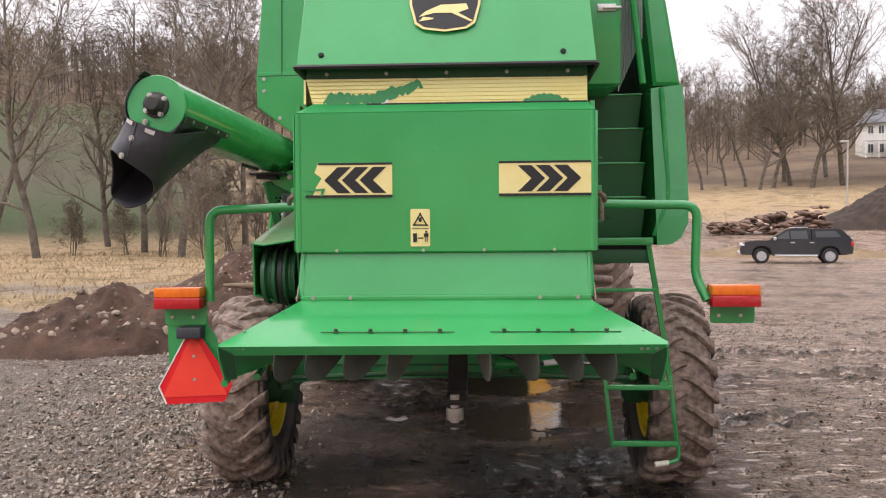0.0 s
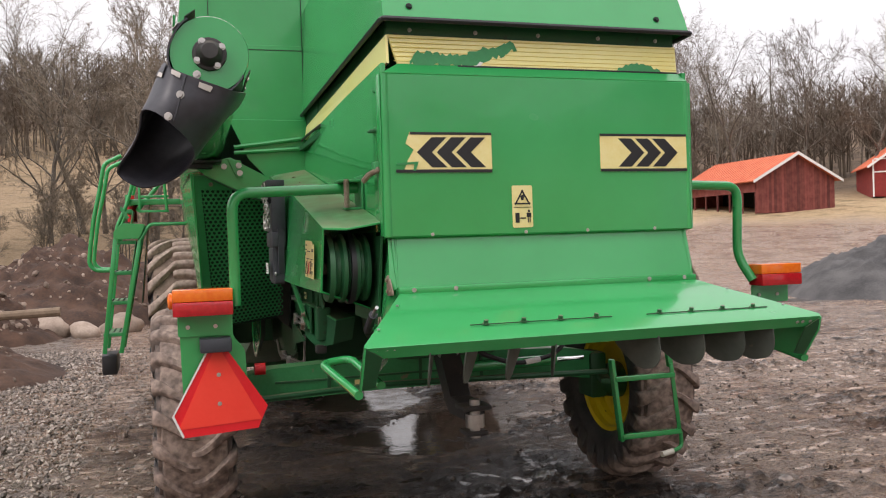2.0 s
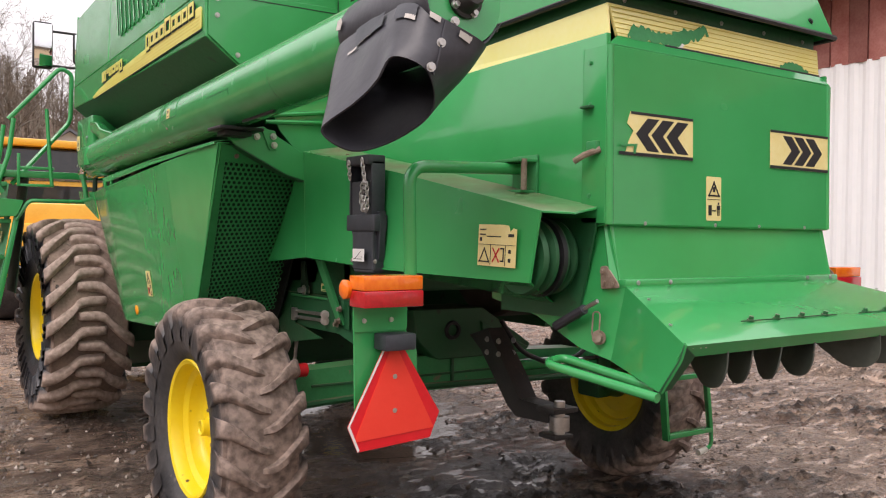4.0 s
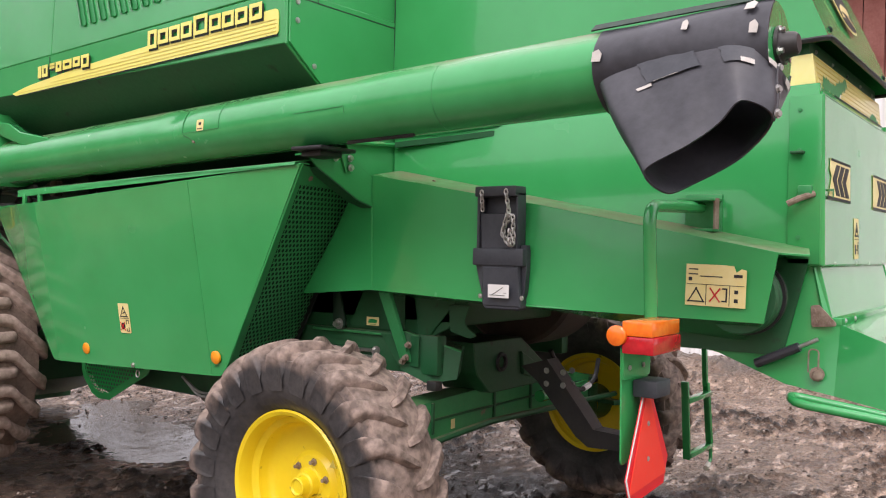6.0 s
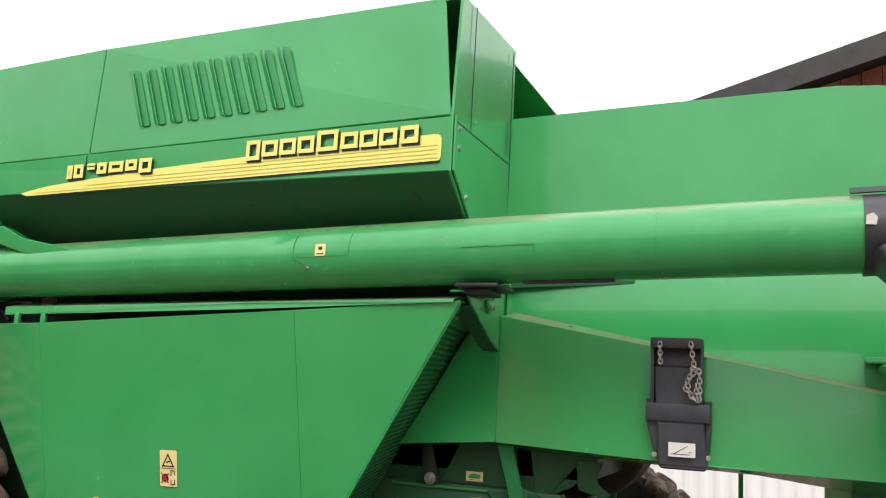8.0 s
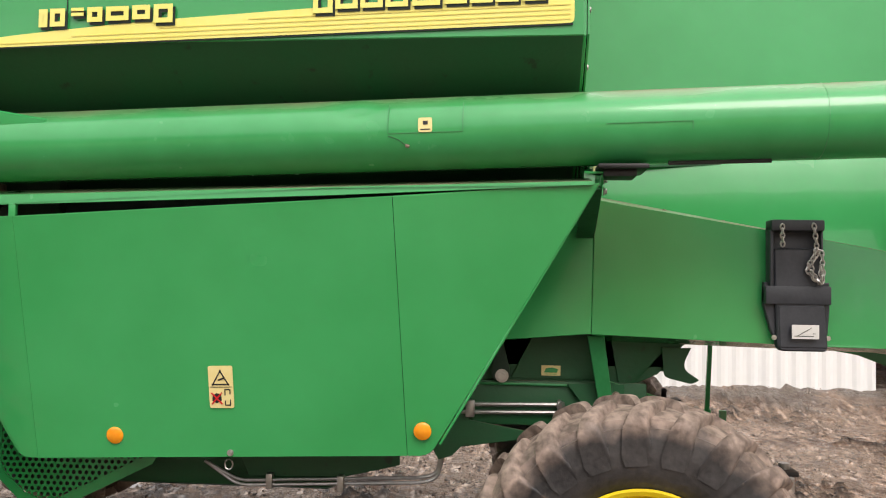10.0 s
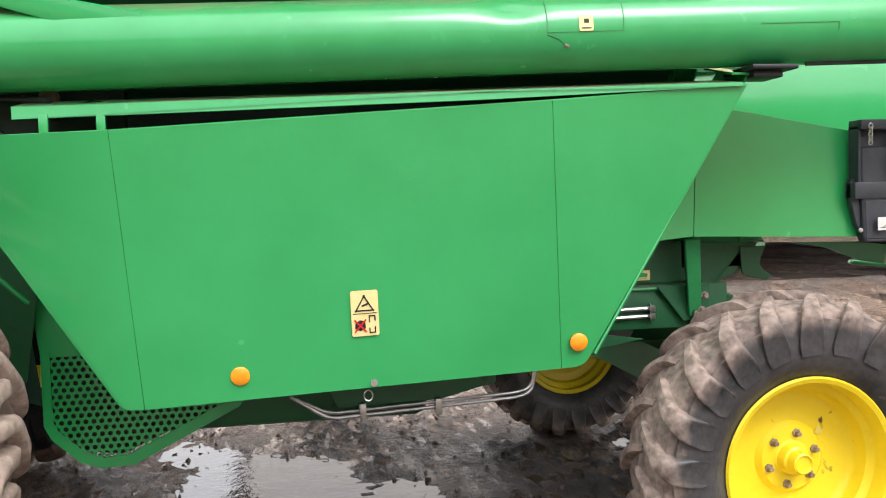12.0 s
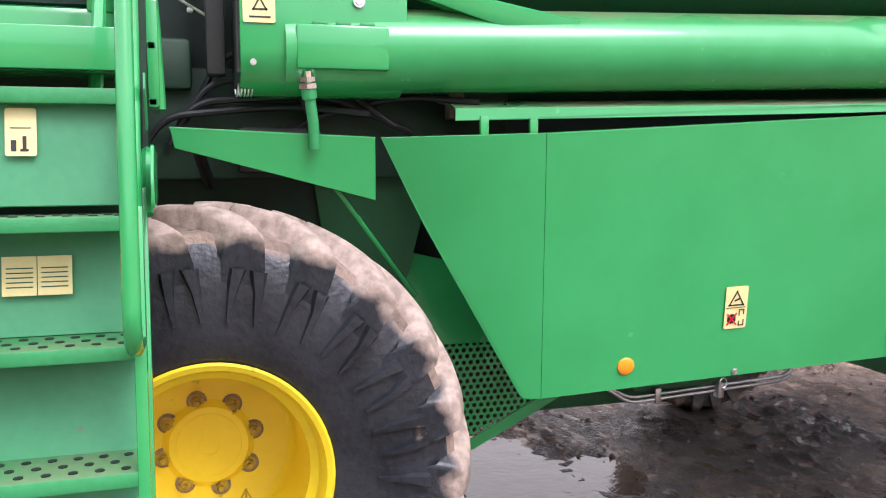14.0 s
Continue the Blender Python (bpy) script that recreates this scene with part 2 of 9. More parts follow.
def finish(me, material, smooth=35):
    me.materials.append(material)
    if smooth:
        me.shade_smooth()
        me.set_sharp_from_angle(angle=radians(smooth))
    return me


def thicken(bm, t):
    """Give an open sheet its thickness."""
    bmesh.ops.recalc_face_normals(bm, faces=bm.faces)
    bm.normal_update()
    bmesh.ops.solidify(bm, geom=bm.faces[:], thickness=t)


def mesh_of(bm, name, material, smooth=35):
    me = bpy.data.meshes.new(name)
    bmesh.ops.recalc_face_normals(bm, faces=bm.faces)
    bm.to_mesh(me)
    bm.free()
    return finish(me, material, smooth)


def put(name, me, parent=None, at=None, label=""):
    """Link a mesh as one object; its pose is given in the world (or in a thing still standing at the origin)."""
    ob = new(name, me)
    m = at if at is not None else Matrix.Identity(4)
    ob.matrix_basis = m
    POSES[ob.name] = m
    if parent is not None:
        ob.parent = parent
        ob.matrix_parent_inverse = POSES[parent.name].inverted()
    if label:
        tagged(ob, label)
    return ob


def part(name, bm, material, parent, label="", at=None, smooth=35):
    return put(name, mesh_of(bm, name, material, smooth), parent, at, label)


def thing(name, label, category, group="", at=None):
    ob = new(name)
    ob.empty_display_size = 0.3
    ob.matrix_basis = at if at is not None else Matrix.Identity(4)
    POSES[ob.name] = ob.matrix_basis.copy()
    return tagged(ob, label, category, group)


def whole(name, bm, material, label, category, group="", at=None, smooth=35, kind=""):
    return tagged(put(name, mesh_of(bm, name, material, smooth), None, at), label, category, group, kind)


def add_box(bm, lo, hi, bevel=0.006, at=None):
    v = bmesh.ops.create_cube(bm, size=1.0)["verts"]
    c = [(a + b) / 2 for a, b in zip(lo, hi)]
    s = [abs(b - a) for a, b in zip(lo, hi)]
    for x in v:
        x.co = Vector((c[0] + x.co.x * s[0], c[1] + x.co.y * s[1], c[2] + x.co.z * s[2]))
    e = list({e for x in v for e in x.link_edges})
    if bevel:
        b = min(bevel, 0.45 * min(s))
        r = bmesh.ops.bevel(bm, geom=e, offset=b, segments=2, affect="EDGES", profile=0.5)
        v = list({x for f in r["faces"] for x in f.verts} | {x for x in v if x.is_valid})
    if at is not None:
        bmesh.ops.transform(bm, matrix=at, verts=v)
    return bm


def box(lo, hi, bevel=0.006, at=None):
    return add_box(bmesh.new(), lo, hi, bevel, at)


def add_plate(bm, pts, thick=0.008, bevel=0.002, out=None):
    """A flat or slightly folded plate: the outline's points in order, made thick away from 'out' (or its normal)."""
    vs = [bm.verts.new(p) for p in pts]
    f = bm.faces.new(vs)
    f.normal_update()
    n = f.normal.copy()
    if out is not None and n.dot(Vector(out)) < 0:
        n.negate()
    back_v = [bm.verts.new(Vector(p) - n * thick) for p in pts]
    bm.faces.new(list(reversed(back_v)))
    k = len(pts)
    for i in range(k):
        bm.faces.new((vs[i], back_v[i], back_v[(i + 1) % k], vs[(i + 1) % k]))
    if bevel:
        e = [x for x in f.edges]
        bmesh.ops.bevel(bm, geom=e, offset=bevel, segments=1, affect="EDGES")
    return bm


def plate(pts, thick=0.008, bevel=0.002, out=None):
    return add_plate(bmesh.new(), pts, thick, bevel, out)


def rounded(pts, radius, steps=5):
    """The outline with its corners rounded; radius may be one number or one for each corner."""
    pts = [Vector(p) for p in pts]
    res = []
    for i, p in enumerate(pts):
        r = radius[i] if isinstance(radius, (list, tuple)) else radius
        a, b = pts[i - 1] - p, pts[(i + 1) % len(pts)] - p
        r = min(r, a.length * 0.49, b.length * 0.49)
        if r <= 1e-5:
            res.append(p)
            continue
        s, e = p + a.normalized() * r, p + b.normalized() * r
        for k in range(steps + 1):
            t = k / steps
            res.append((1 - t) ** 2 * s + 2 * t * (1 - t) * p + t * t * e)
    return res


def add_tube(bm, pts, r, seg=12, cap=True, radii=None):
    """A tube through the points, with mitred joints."""
    pts = [Vector(p) for p in pts]
    rings, ref = [], None
    for i, p in enumerate(pts):
        d = (pts[min(i + 1, len(pts) - 1)] - pts[max(i - 1, 0)]).normalized()
        if ref is None:
            ref = d.orthogonal().normalized()
        ref = (ref - d * ref.dot(d)).normalized()
        side = d.cross(ref)
        rr = radii[i] if radii else r
        rings.append([bm.verts.new(p + (ref * math.cos(2 * math.pi * k / seg) + side * math.sin(2 * math.pi * k / seg)) * rr) for k in range(seg)])
    for a, b in zip(rings, rings[1:]):
        for k in range(seg):
            bm.faces.new((a[k], a[(k + 1) % seg], b[(k + 1) % seg], b[k]))
    if cap:
        bm.faces.new(list(reversed(rings[0])))
        bm.faces.new(rings[-1])
    return bm


def tube(pts, r, seg=12, cap=True, radii=None):
    return add_tube(bmesh.new(), pts, r, seg, cap, radii)


def bent(pts, radius=0.06, steps=5):
    """An open line with its inner corners rounded."""
    pts = [Vector(p) for p in pts]
    res = [pts[0]]
    for a, p, b in zip(pts, pts[1:], pts[2:]):
        u, w = a - p, b - p
        r = min(radius, u.length * 0.49, w.length * 0.49)
        s, e = p + u.normalized() * r, p + w.normalized() * r
        for k in range(steps + 1):
            t = k / steps
            res.append((1 - t) ** 2 * s + 2 * t * (1 - t) * p + t * t * e)
    return res + [pts[-1]]


def add_lathe(bm, profile, seg=48, close=False):
    """Turns (x, r) pairs about the x axis."""
    rings = []
    for x, r in profile:
        rings.append([bm.verts.new((x, r * math.cos(2 * math.pi * k / seg), r * math.sin(2 * math.pi * k / seg))) for k in range(seg)] if r > 1e-5 else [bm.verts.new((x, 0, 0))])
    pairs = list(zip(rings, rings[1:])) + ([(rings[-1], rings[0])] if close else [])
    for a, b in pairs:
        for k in range(seg):
            j = (k + 1) % seg
            if len(a) == 1 and len(b) == 1:
                continue
            if len(a) == 1:
                bm.faces.new((a[0], b[k], b[j]))
            elif len(b) == 1:
                bm.faces.new((a[k], b[0], a[j]))
            else:
                bm.faces.new((a[k], b[k], b[j], a[j]))
    return bm


def lathe(profile, seg=48, close=False):
    return add_lathe(bmesh.new(), profile, seg, close)


def add_bolt(bm, p, n, r=0.011, h=0.008):
    """A hexagon bolt head on a washer, standing on p along n."""
    n = Vector(n).normalized()
    p = Vector(p)
    add_tube(bm, [p - n * 0.002, p + n * 0.002], r * 1.5, 10)
    add_tube(bm, [p, p + n * h], r, 6)
    return bm


def frame_of(o, u, v):
    """A pose with its origin at o, x along u, y along v."""
    u, v = Vector(u).normalized(), Vector(v)
    w = u.cross(v).normalized()
    v = w.cross(u)
    m = Matrix((u, v, w)).transposed().to_4x4()
    m.translation = Vector(o)
    return m


def flat(m, outline, lift=0.0, thick=0.0015):
    """A thin printed shape on the plane of the pose m."""
    bm = bmesh.new()
    add_plate(bm, [m @ Vector((x, y, lift + thick)) for x, y in outline], thick, 0, out=m.to_3x3() @ Vector((0, 0, 1)))
    return bm


def flats(m, outlines, lift=0.0, thick=0.0015):
    bm = bmesh.new()
    for o in outlines:
        add_plate(bm, [m @ Vector((x, y, lift + thick)) for x, y in o], thick, 0, out=m.to_3x3() @ Vector((0, 0, 1)))
    return bm


def rect(x0, y0, x1, y1):
    return [(x0, y0), (x1, y0), (x1, y1), (x0, y1)]


def perforated(corners, pitch, hole, margin=0.0, inside=None, thick=0.0):
    """A sheet between four corners, punched with six-sided holes in staggered rows. inside(u, v) in metres keeps the cells to one outline."""
    a, b, c, d = [Vector(p) for p in corners]
    w, h = ((b - a).length + (c - d).length) / 2, ((d - a).length + (c - b).length) / 2
    verts, faces, seen = [], [], {}

    def at(u, v):
        u, v = u / w, v / h
        return (a * (1 - u) + b * u) * (1 - v) + (d * (1 - u) + c * u) * v

    def vert(u, v):
        key = (round(u * 2e4), round(v * 2e4))
        if key not in seen:
            seen[key] = len(verts)
            verts.append(at(min(max(u, 0), w), min(max(v, 0), h)))
        return seen[key]

    row_h = pitch * 0.8660254
    rows_n, cols_n = int(h / row_h), int(w / pitch)
    for j in range(rows_n):
        off = 0.5 * pitch * (j % 2)
        for i in range(cols_n):
            cu, cv = (i + 0.5) * pitch + off, (j + 0.5) * row_h
            if cu + pitch / 2 > w + 1e-6:
                continue
            if inside and not inside(cu, cv):
                continue
            outer = [(cu + pitch / math.sqrt(3) * math.sin(k * math.pi / 3), cv + pitch / math.sqrt(3) * math.cos(k * math.pi / 3)) for k in range(6)]
            inner = [(cu + hole * math.sin(k * math.pi / 3), cv + hole * math.cos(k * math.pi / 3)) for k in range(6)]
            o = [vert(*p) for p in outer]
            q = [vert(*p) for p in inner]
            for k in range(6):
                faces.append((o[k], o[(k + 1) % 6], q[(k + 1) % 6], q[k]))
    me = bpy.data.meshes.new("perforated_sheet")
    me.from_pydata([tuple(v) for v in verts], [], faces)
    me.update()
    return me


def bolt(name, p, n, r, h, material, parent):
    """One bolt head as a part of its own."""
    return part(name, add_bolt(bmesh.new(), (0, 0, 0), n, r, h), material, parent, "", Matrix.Translation(p))


def facets(verts, faces, thick=0.008, sx=1):
    """A folded sheet from a few flat faces; sx mirrors it across the machine."""
    bm = bmesh.new()
    vs = [bm.verts.new((sx * x, y, z)) for x, y, z in verts]
    for f in faces:
        bm.faces.new([vs[i] for i in f])
    bmesh.ops.recalc_face_normals(bm, faces=bm.faces)
    thicken(bm, thick)
    return bm

# ---------------------------------------------------------------- ground


def lift_by_distance(d, az):
    """The yard is level, dips slightly behind, then rises to wooded hills."""
    right = np.interp(d, [0, 16, 48, 58, 70, 100, 150, 300, 600, 1000], [-0.015, -0.015, -0.62, -0.35, 0.8, 4.0, 10.5, 30, 62, 70])
    left = np.interp(d, [0, 16, 30, 50, 100, 170, 300, 600, 1000], [-0.015, -0.015, 0.0, 0.15, 7.5, 22, 50, 80, 90])
    w = np.clip((az - 0.0) / 14.0, 0, 1)
    w = w * np.clip((95 - az) / 20.0, 0, 1)
    return left * (1 - w) + right * w


def ground_z(x, y):
    d = math.hypot(x, y)
    return float(lift_by_distance(d, math.degrees(math.atan2(x, y))))


PUDDLES = [(0.78, 7.75, 0.70, 0.58, 0.056), (0.15, 7.45, 0.50, 0.30, 0.050), (0.42, 9.05, 0.70, 0.52, 0.054), (0.36, 6.95, 0.42, 0.24, 0.048), (1.65, 8.3, 0.45, 0.40, 0.045), (-0.62, 7.6, 0.14, 0.24, 0.045), (0.69, 5.9, 0.14, 0.13, 0.05), (1.05, 5.40, 0.24, 0.13, 0.05),
           (0.45, 10.05, 0.92, 1.0, 0.060), (1.15, 11.1, 0.5, 0.4, 0.05), (2.1, 9.4, 0.5, 0.4, 0.04), (3.9, 6.1, 0.4, 0.12, 0.038), (5.0, 8.0, 0.5, 0.14, 0.038), (11.6, 17.4, 3.2, 0.55, 0.09)]


def lines(lo, a, b, hi, step, growth):
    """Coordinates that are close together from a to b and spread out beyond."""
    mid = list(np.arange(a, b + 1e-6, step))
    right, left, s, v = [], [], step, b
    while v < hi:
        s *= growth
        v += s
        right.append(v)
    s, v = step, a
    while v > lo:
        s *= growth
        v -= s
        left.append(v)
    return np.array(list(reversed(left)) + mid + right)


gx, gy = lines(-950, -5.0, 5.6, 950, 0.032, 1.085), lines(-950, 3.2, 11.2, 950, 0.032, 1.085)
X, Y = np.meshgrid(gx, gy, indexing="ij")
D, AZ = np.hypot(X, Y), np.degrees(np.arctan2(X, Y))
Z = lift_by_distance(D, AZ)
flatX, flatY = X.ravel(), Y.ravel()
near = (np.abs(flatX) < 30) & (flatY > -10) & (flatY < 45)


def field_of(fn, else_fn=None):
    return np.array([fn(x, y) if k else (else_fn(x, y) if else_fn else 0.0) for x, y, k in zip(flatX, flatY, near)]).reshape(X.shape)


rough_n = field_of(lambda x, y: noise.fractal(Vector((x * 1.5, y * 2.2, 0.3)), 0.9, 2.1, 4), lambda x, y: noise.noise(Vector((x * 0.05, y * 0.05, 2))))
swell = np.array([noise.noise(Vector((x * 0.35, y * 0.35, 7))) for x, y in zip(flatX, flatY)]).reshape(X.shape)
# churned clods lie in drawn-out patches, with smooth wet mud between
drawn = field_of(lambda x, y: noise.noise(Vector((x * 0.55 + 3, y * 1.3, 1))) + 0.5 * noise.noise(Vector((x * 1.6, y * 3.4, 8))))
lump = field_of(lambda x, y: noise.noise(Vector((x * 7.5, y * 10.5, 4))) + 0.8 * noise.noise(Vector((x * 15, y * 18, 6))))
amp = np.interp(D, [0, 25, 60, 200, 900], [0.011, 0.020, 0.06, 1.5, 4.0])
churn = np.clip((drawn - 0.10) / 0.38, 0, 1) * np.clip((X + 1.6) / 1.2, 0.35, 1)
Z = Z + amp * rough_n + 0.010 * swell * (D < 60) + (0.010 + 0.055 * churn) * np.clip(lump, -0.2, 1.2)
for px_, py_, rx_, ry_, dep in PUDDLES:
    e = ((X - px_) / rx_) ** 2 + ((Y - py_) / ry_) ** 2
    hole = np.exp(-(e ** 1.5) * 0.9)
    Z -= dep * hole + 0.018 * churn * np.clip(lump, 0, 1.2) * hole
# firmer, higher ground where the drive wheels stand
for wx in (-1.37, 1.37):
    Z += 0.05 * np.exp(-((X - wx) / 0.6) ** 2 - ((Y - 9.3) / 0.7) ** 2)
# the water's edge: ground outside a hollow stays above its water
inside = np.zeros(X.shape, bool)
for px_, py_, rx_, ry_, dep in PUDDLES:
    inside |= ((X - px_) / rx_) ** 2 + ((Y - py_) / ry_) ** 2 < 1.15 + 0.8 * lump
for px_, py_, rx_, ry_, dep in PUDDLES:
    e = ((X - px_) / rx_) ** 2 + ((Y - py_) / ry_) ** 2
    level = ground_z(px_, py_) - (0.034 if px_ < 8 else 0.05)
    Z = np.where((e < 4.0) & ~inside, np.maximum(Z, level + 0.004 + 0.006 * np.clip(lump, 0, 1)), Z)
# wheel ruts running across the yard on the right
for k, off in enumerate((0.0, 1.9, 5.0)):
    line = Y - (9.3 + off + 0.16 * (X - 4) + 0.25 * np.sin(X * 0.7 + k))
    Z -= 0.03 * np.exp(-(line / 0.24) ** 2) * np.clip((X - 2) / 3, 0, 1) * (D < 40)
    Z += 0.022 * np.exp(-((np.abs(line) - 0.36) / 0.12) ** 2) * np.clip((X - 2) / 3, 0, 1) * (D < 40)
bank = np.clip((X - 6.2 + 0.25 * rough_n) / 1.4, 0, 1) * np.clip((8.6 - X) / 0.6, 0, 1) * np.clip((Y + 8) / 1, 0, 1) * np.clip((8.8 - Y) / 0.8, 0, 1)
Z += bank * (0.25 + 0.03 * np.clip(lump, -0.5, 1))
nx, ny = X.shape
idx = np.arange(nx * ny).reshape(nx, ny)
quads = np.stack([idx[:-1, :-1], idx[1:, :-1], idx[1:, 1:], idx[:-1, 1:]], -1).reshape(-1, 4)
gm = bpy.data.meshes.new("ground")
gm.from_pydata(np.stack([flatX, flatY, Z.ravel()], -1).tolist(), [], quads.tolist())
gm.shade_smooth()
# what covers the ground: stones, dead grass, green field, leaf litter
wob = swell * 2.2 + rough_n * 0.8
stones = np.clip((-1.15 - 1.0 * np.clip((Y - 5.6) / 1.4, 0, 1) - X + wob * 0.7) / 1.2, 0, 1) * (D < 40) + 0.9 * bank
straw = np.clip((D - 17.5 - wob * 1.5) / 2.5, 0, 1) * (1 - 0.75 * np.exp(-((D - 25 - wob) / 1.2) ** 2)) * np.clip((-11 - AZ) / 4, 0, 1) * (AZ > -110) + np.clip((D - 28 - wob * 3) / 6, 0, 1) * (AZ < 8) * (AZ >= -15) + np.clip((D - 76 - wob * 3) / 8, 0, 1) * (AZ >= 8) + (np.abs(AZ) > 110) * (D > 40)
field = np.clip((D - 52) / 6, 0, 1) * (AZ < -16) * (AZ > -80) * (D < 190) + 0.8 * np.clip((D - 112) / 8, 0, 1) * (AZ > 17) * (AZ < 30) * (D < 150)
litter = np.clip((D - 165) / 25, 0, 1) + np.clip((D - 104) / 12, 0, 1) * (AZ > 8) * (AZ < 80) * (D < 190) + 0.8 * np.clip((D - 40) / 10, 0, 1) * (AZ > -17) * (AZ < 8) * 0.6
col = gm.color_attributes.new("cover", "FLOAT_COLOR", "POINT")
col.data.foreach_set("color", np.stack([np.clip(stones, 0, 1).ravel(), np.clip(straw, 0, 1).ravel(), np.clip(field, 0, 1).ravel(), np.clip(litter, 0, 1).ravel()], -1).astype(np.float32).ravel())

# Wet mud under the machine, with the machine's shade painted into the same mask.
wet_shade = np.exp(-(((X - 0.05) / 1.95) ** 4) - ((Y - 6.2 + 0.5 * swell) / 3.6) ** 4) * np.clip(0.9 + rough_n * 0.4, 0, 1)
dark = np.clip(0.95 * wet_shade + churn * np.clip(0.15 + lump * 1.5, 0, 1), 0, 1)
col2 = gm.color_attributes.new("churn_shade", "FLOAT_COLOR", "POINT")
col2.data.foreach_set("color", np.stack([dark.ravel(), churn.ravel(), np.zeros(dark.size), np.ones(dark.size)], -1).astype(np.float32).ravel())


def ground_material():
    m = bpy.data.materials.new("muddy_ground")
    m.use_nodes = True
    n, l = m.node_tree.nodes, m.node_tree.links
    b = n["Principled BSDF"]
    geo = n.new("ShaderNodeNewGeometry")
    att = n.new("ShaderNodeVertexColor")
    att.layer_name = "cover"
    sep = n.new("ShaderNodeSeparateColor")
    l.new(att.outputs["Color"], sep.inputs[0])

    def tex(scale, detail=5, rough=0.6):
        t = n.new("ShaderNodeTexNoise")
        t.inputs["Scale"].default_value, t.inputs["Detail"].default_value, t.inputs["Roughness"].default_value = scale, detail, rough
        l.new(geo.outputs["Position"], t.inputs["Vector"])
        return t.outputs["Fac"]

    def ramp(v, a, c, lo=0.0, hi=1.0):
        r = n.new("ShaderNodeMapRange")
        for key, val in zip(("From Min", "From Max", "To Min", "To Max"), (a, c, lo, hi)):
            r.inputs[key].default_value = val
        l.new(v, r.inputs["Value"])
        return r.outputs[0]

    def mixc(f, a, c):
        x = n.new("ShaderNodeMix")
        x.data_type = "RGBA"
        for s, v in (("A", a), ("B", c)):
            if isinstance(v, tuple):
                x.inputs[s].default_value = (*v, 1)
            else:
                l.new(v, x.inputs[s])
        l.new(f, x.inputs["Factor"])
        return x.outputs["Result"]

    def mul(a, c):
        x = n.new("ShaderNodeMath")
        x.operation = "MULTIPLY"
        l.new(a, x.inputs[0])
        l.new(c, x.inputs[1])
        return x.outputs[0]

    big, mid, fine, grit = tex(0.55, 6), tex(4.5, 6), tex(34, 4, 0.7), tex(150, 3, 0.7)
    att2 = n.new("ShaderNodeVertexColor")
    att2.layer_name = "churn_shade"
    sep2 = n.new("ShaderNodeSeparateColor")
    l.new(att2.outputs["Color"], sep2.inputs[0])
    stretch = n.new("ShaderNodeMapping")
    stretch.inputs["Scale"].default_value = (0.55, 1.5, 1.0)
    l.new(geo.outputs["Position"], stretch.inputs["Vector"])

    def streak(scale, detail=5, rough=0.6):
        t = n.new("ShaderNodeTexNoise")
        t.inputs["Scale"].default_value, t.inputs["Detail"].default_value, t.inputs["Roughness"].default_value = scale, detail, rough
        l.new(stretch.outputs[0], t.inputs["Vector"])
        return t.outputs["Fac"]
    crumb, drag = streak(11, 6, 0.7), streak(3.2, 6, 0.65)
    mud = mixc(ramp(drag, 0.44, 0.57), (0.165, 0.102, 0.073), (0.47, 0.33, 0.245))
    mud = mixc(ramp(big, 0.42, 0.58), mud, mixc(ramp(fine, 0.42, 0.60), (0.21, 0.136, 0.097), (0.60, 0.445, 0.34)))
    mud = mixc(mul(ramp(crumb, 0.56, 0.61), ramp(drag, 0.40, 0.55, 0.35, 1.0)), mud, (0.054, 0.034, 0.024))
    # Clods and wet mud go near-black, painting in the shade under the machine too.
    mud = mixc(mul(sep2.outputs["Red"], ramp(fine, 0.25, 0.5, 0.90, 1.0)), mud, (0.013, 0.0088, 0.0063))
    grey = mixc(ramp(grit, 0.35, 0.68), (0.085, 0.064, 0.051), (0.50, 0.41, 0.34))
    grey = mixc(ramp(mid, 0.4, 0.62), grey, mixc(ramp(fine, 0.3, 0.7), (0.098, 0.073, 0.059), (0.32, 0.252, 0.21)))
    straw_c = mixc(ramp(mid, 0.3, 0.7), (0.35, 0.235, 0.12), (0.60, 0.45, 0.275))
    straw_c = mixc(ramp(big, 0.50, 0.7), straw_c, (0.20, 0.155, 0.075))
    field_c = mixc(ramp(tex(0.03, 4), 0.38, 0.62), (0.052, 0.082, 0.026), (0.090, 0.084, 0.050))
    litter_c = mixc(ramp(tex(0.12, 5), 0.35, 0.65), (0.095, 0.064, 0.041), (0.19, 0.13, 0.083))
    edge = ramp(mid, 0.35, 0.65)
    c = mixc(ramp(mul(sep.outputs["Red"], ramp(tex(1.3, 5), 0.32, 0.58, 0.2, 1.3)), 0.3, 0.75), mud, grey)
    c = mixc(sep.outputs["Green"], c, straw_c)
    c = mixc(sep.outputs["Blue"], c, field_c)
    c = mixc(att.outputs["Alpha"], c, litter_c)
    l.new(c, b.inputs["Base Color"])
    wet = ramp(big, 0.40, 0.60)
    r = n.new("ShaderNodeMix")
    l.new(mul(wet, ramp(mid, 0.4, 0.6)), r.inputs["Factor"])
    r.inputs["A"].default_value, r.inputs["B"].default_value = 0.17, 0.55
    dull = n.new("ShaderNodeMath")
    dull.operation = "MAXIMUM"
    l.new(ramp(sep2.outputs["Red"], 0.3, 1.0, 0.0, 0.30), dull.inputs[0])
    l.new(r.outputs[0], dull.inputs[1])
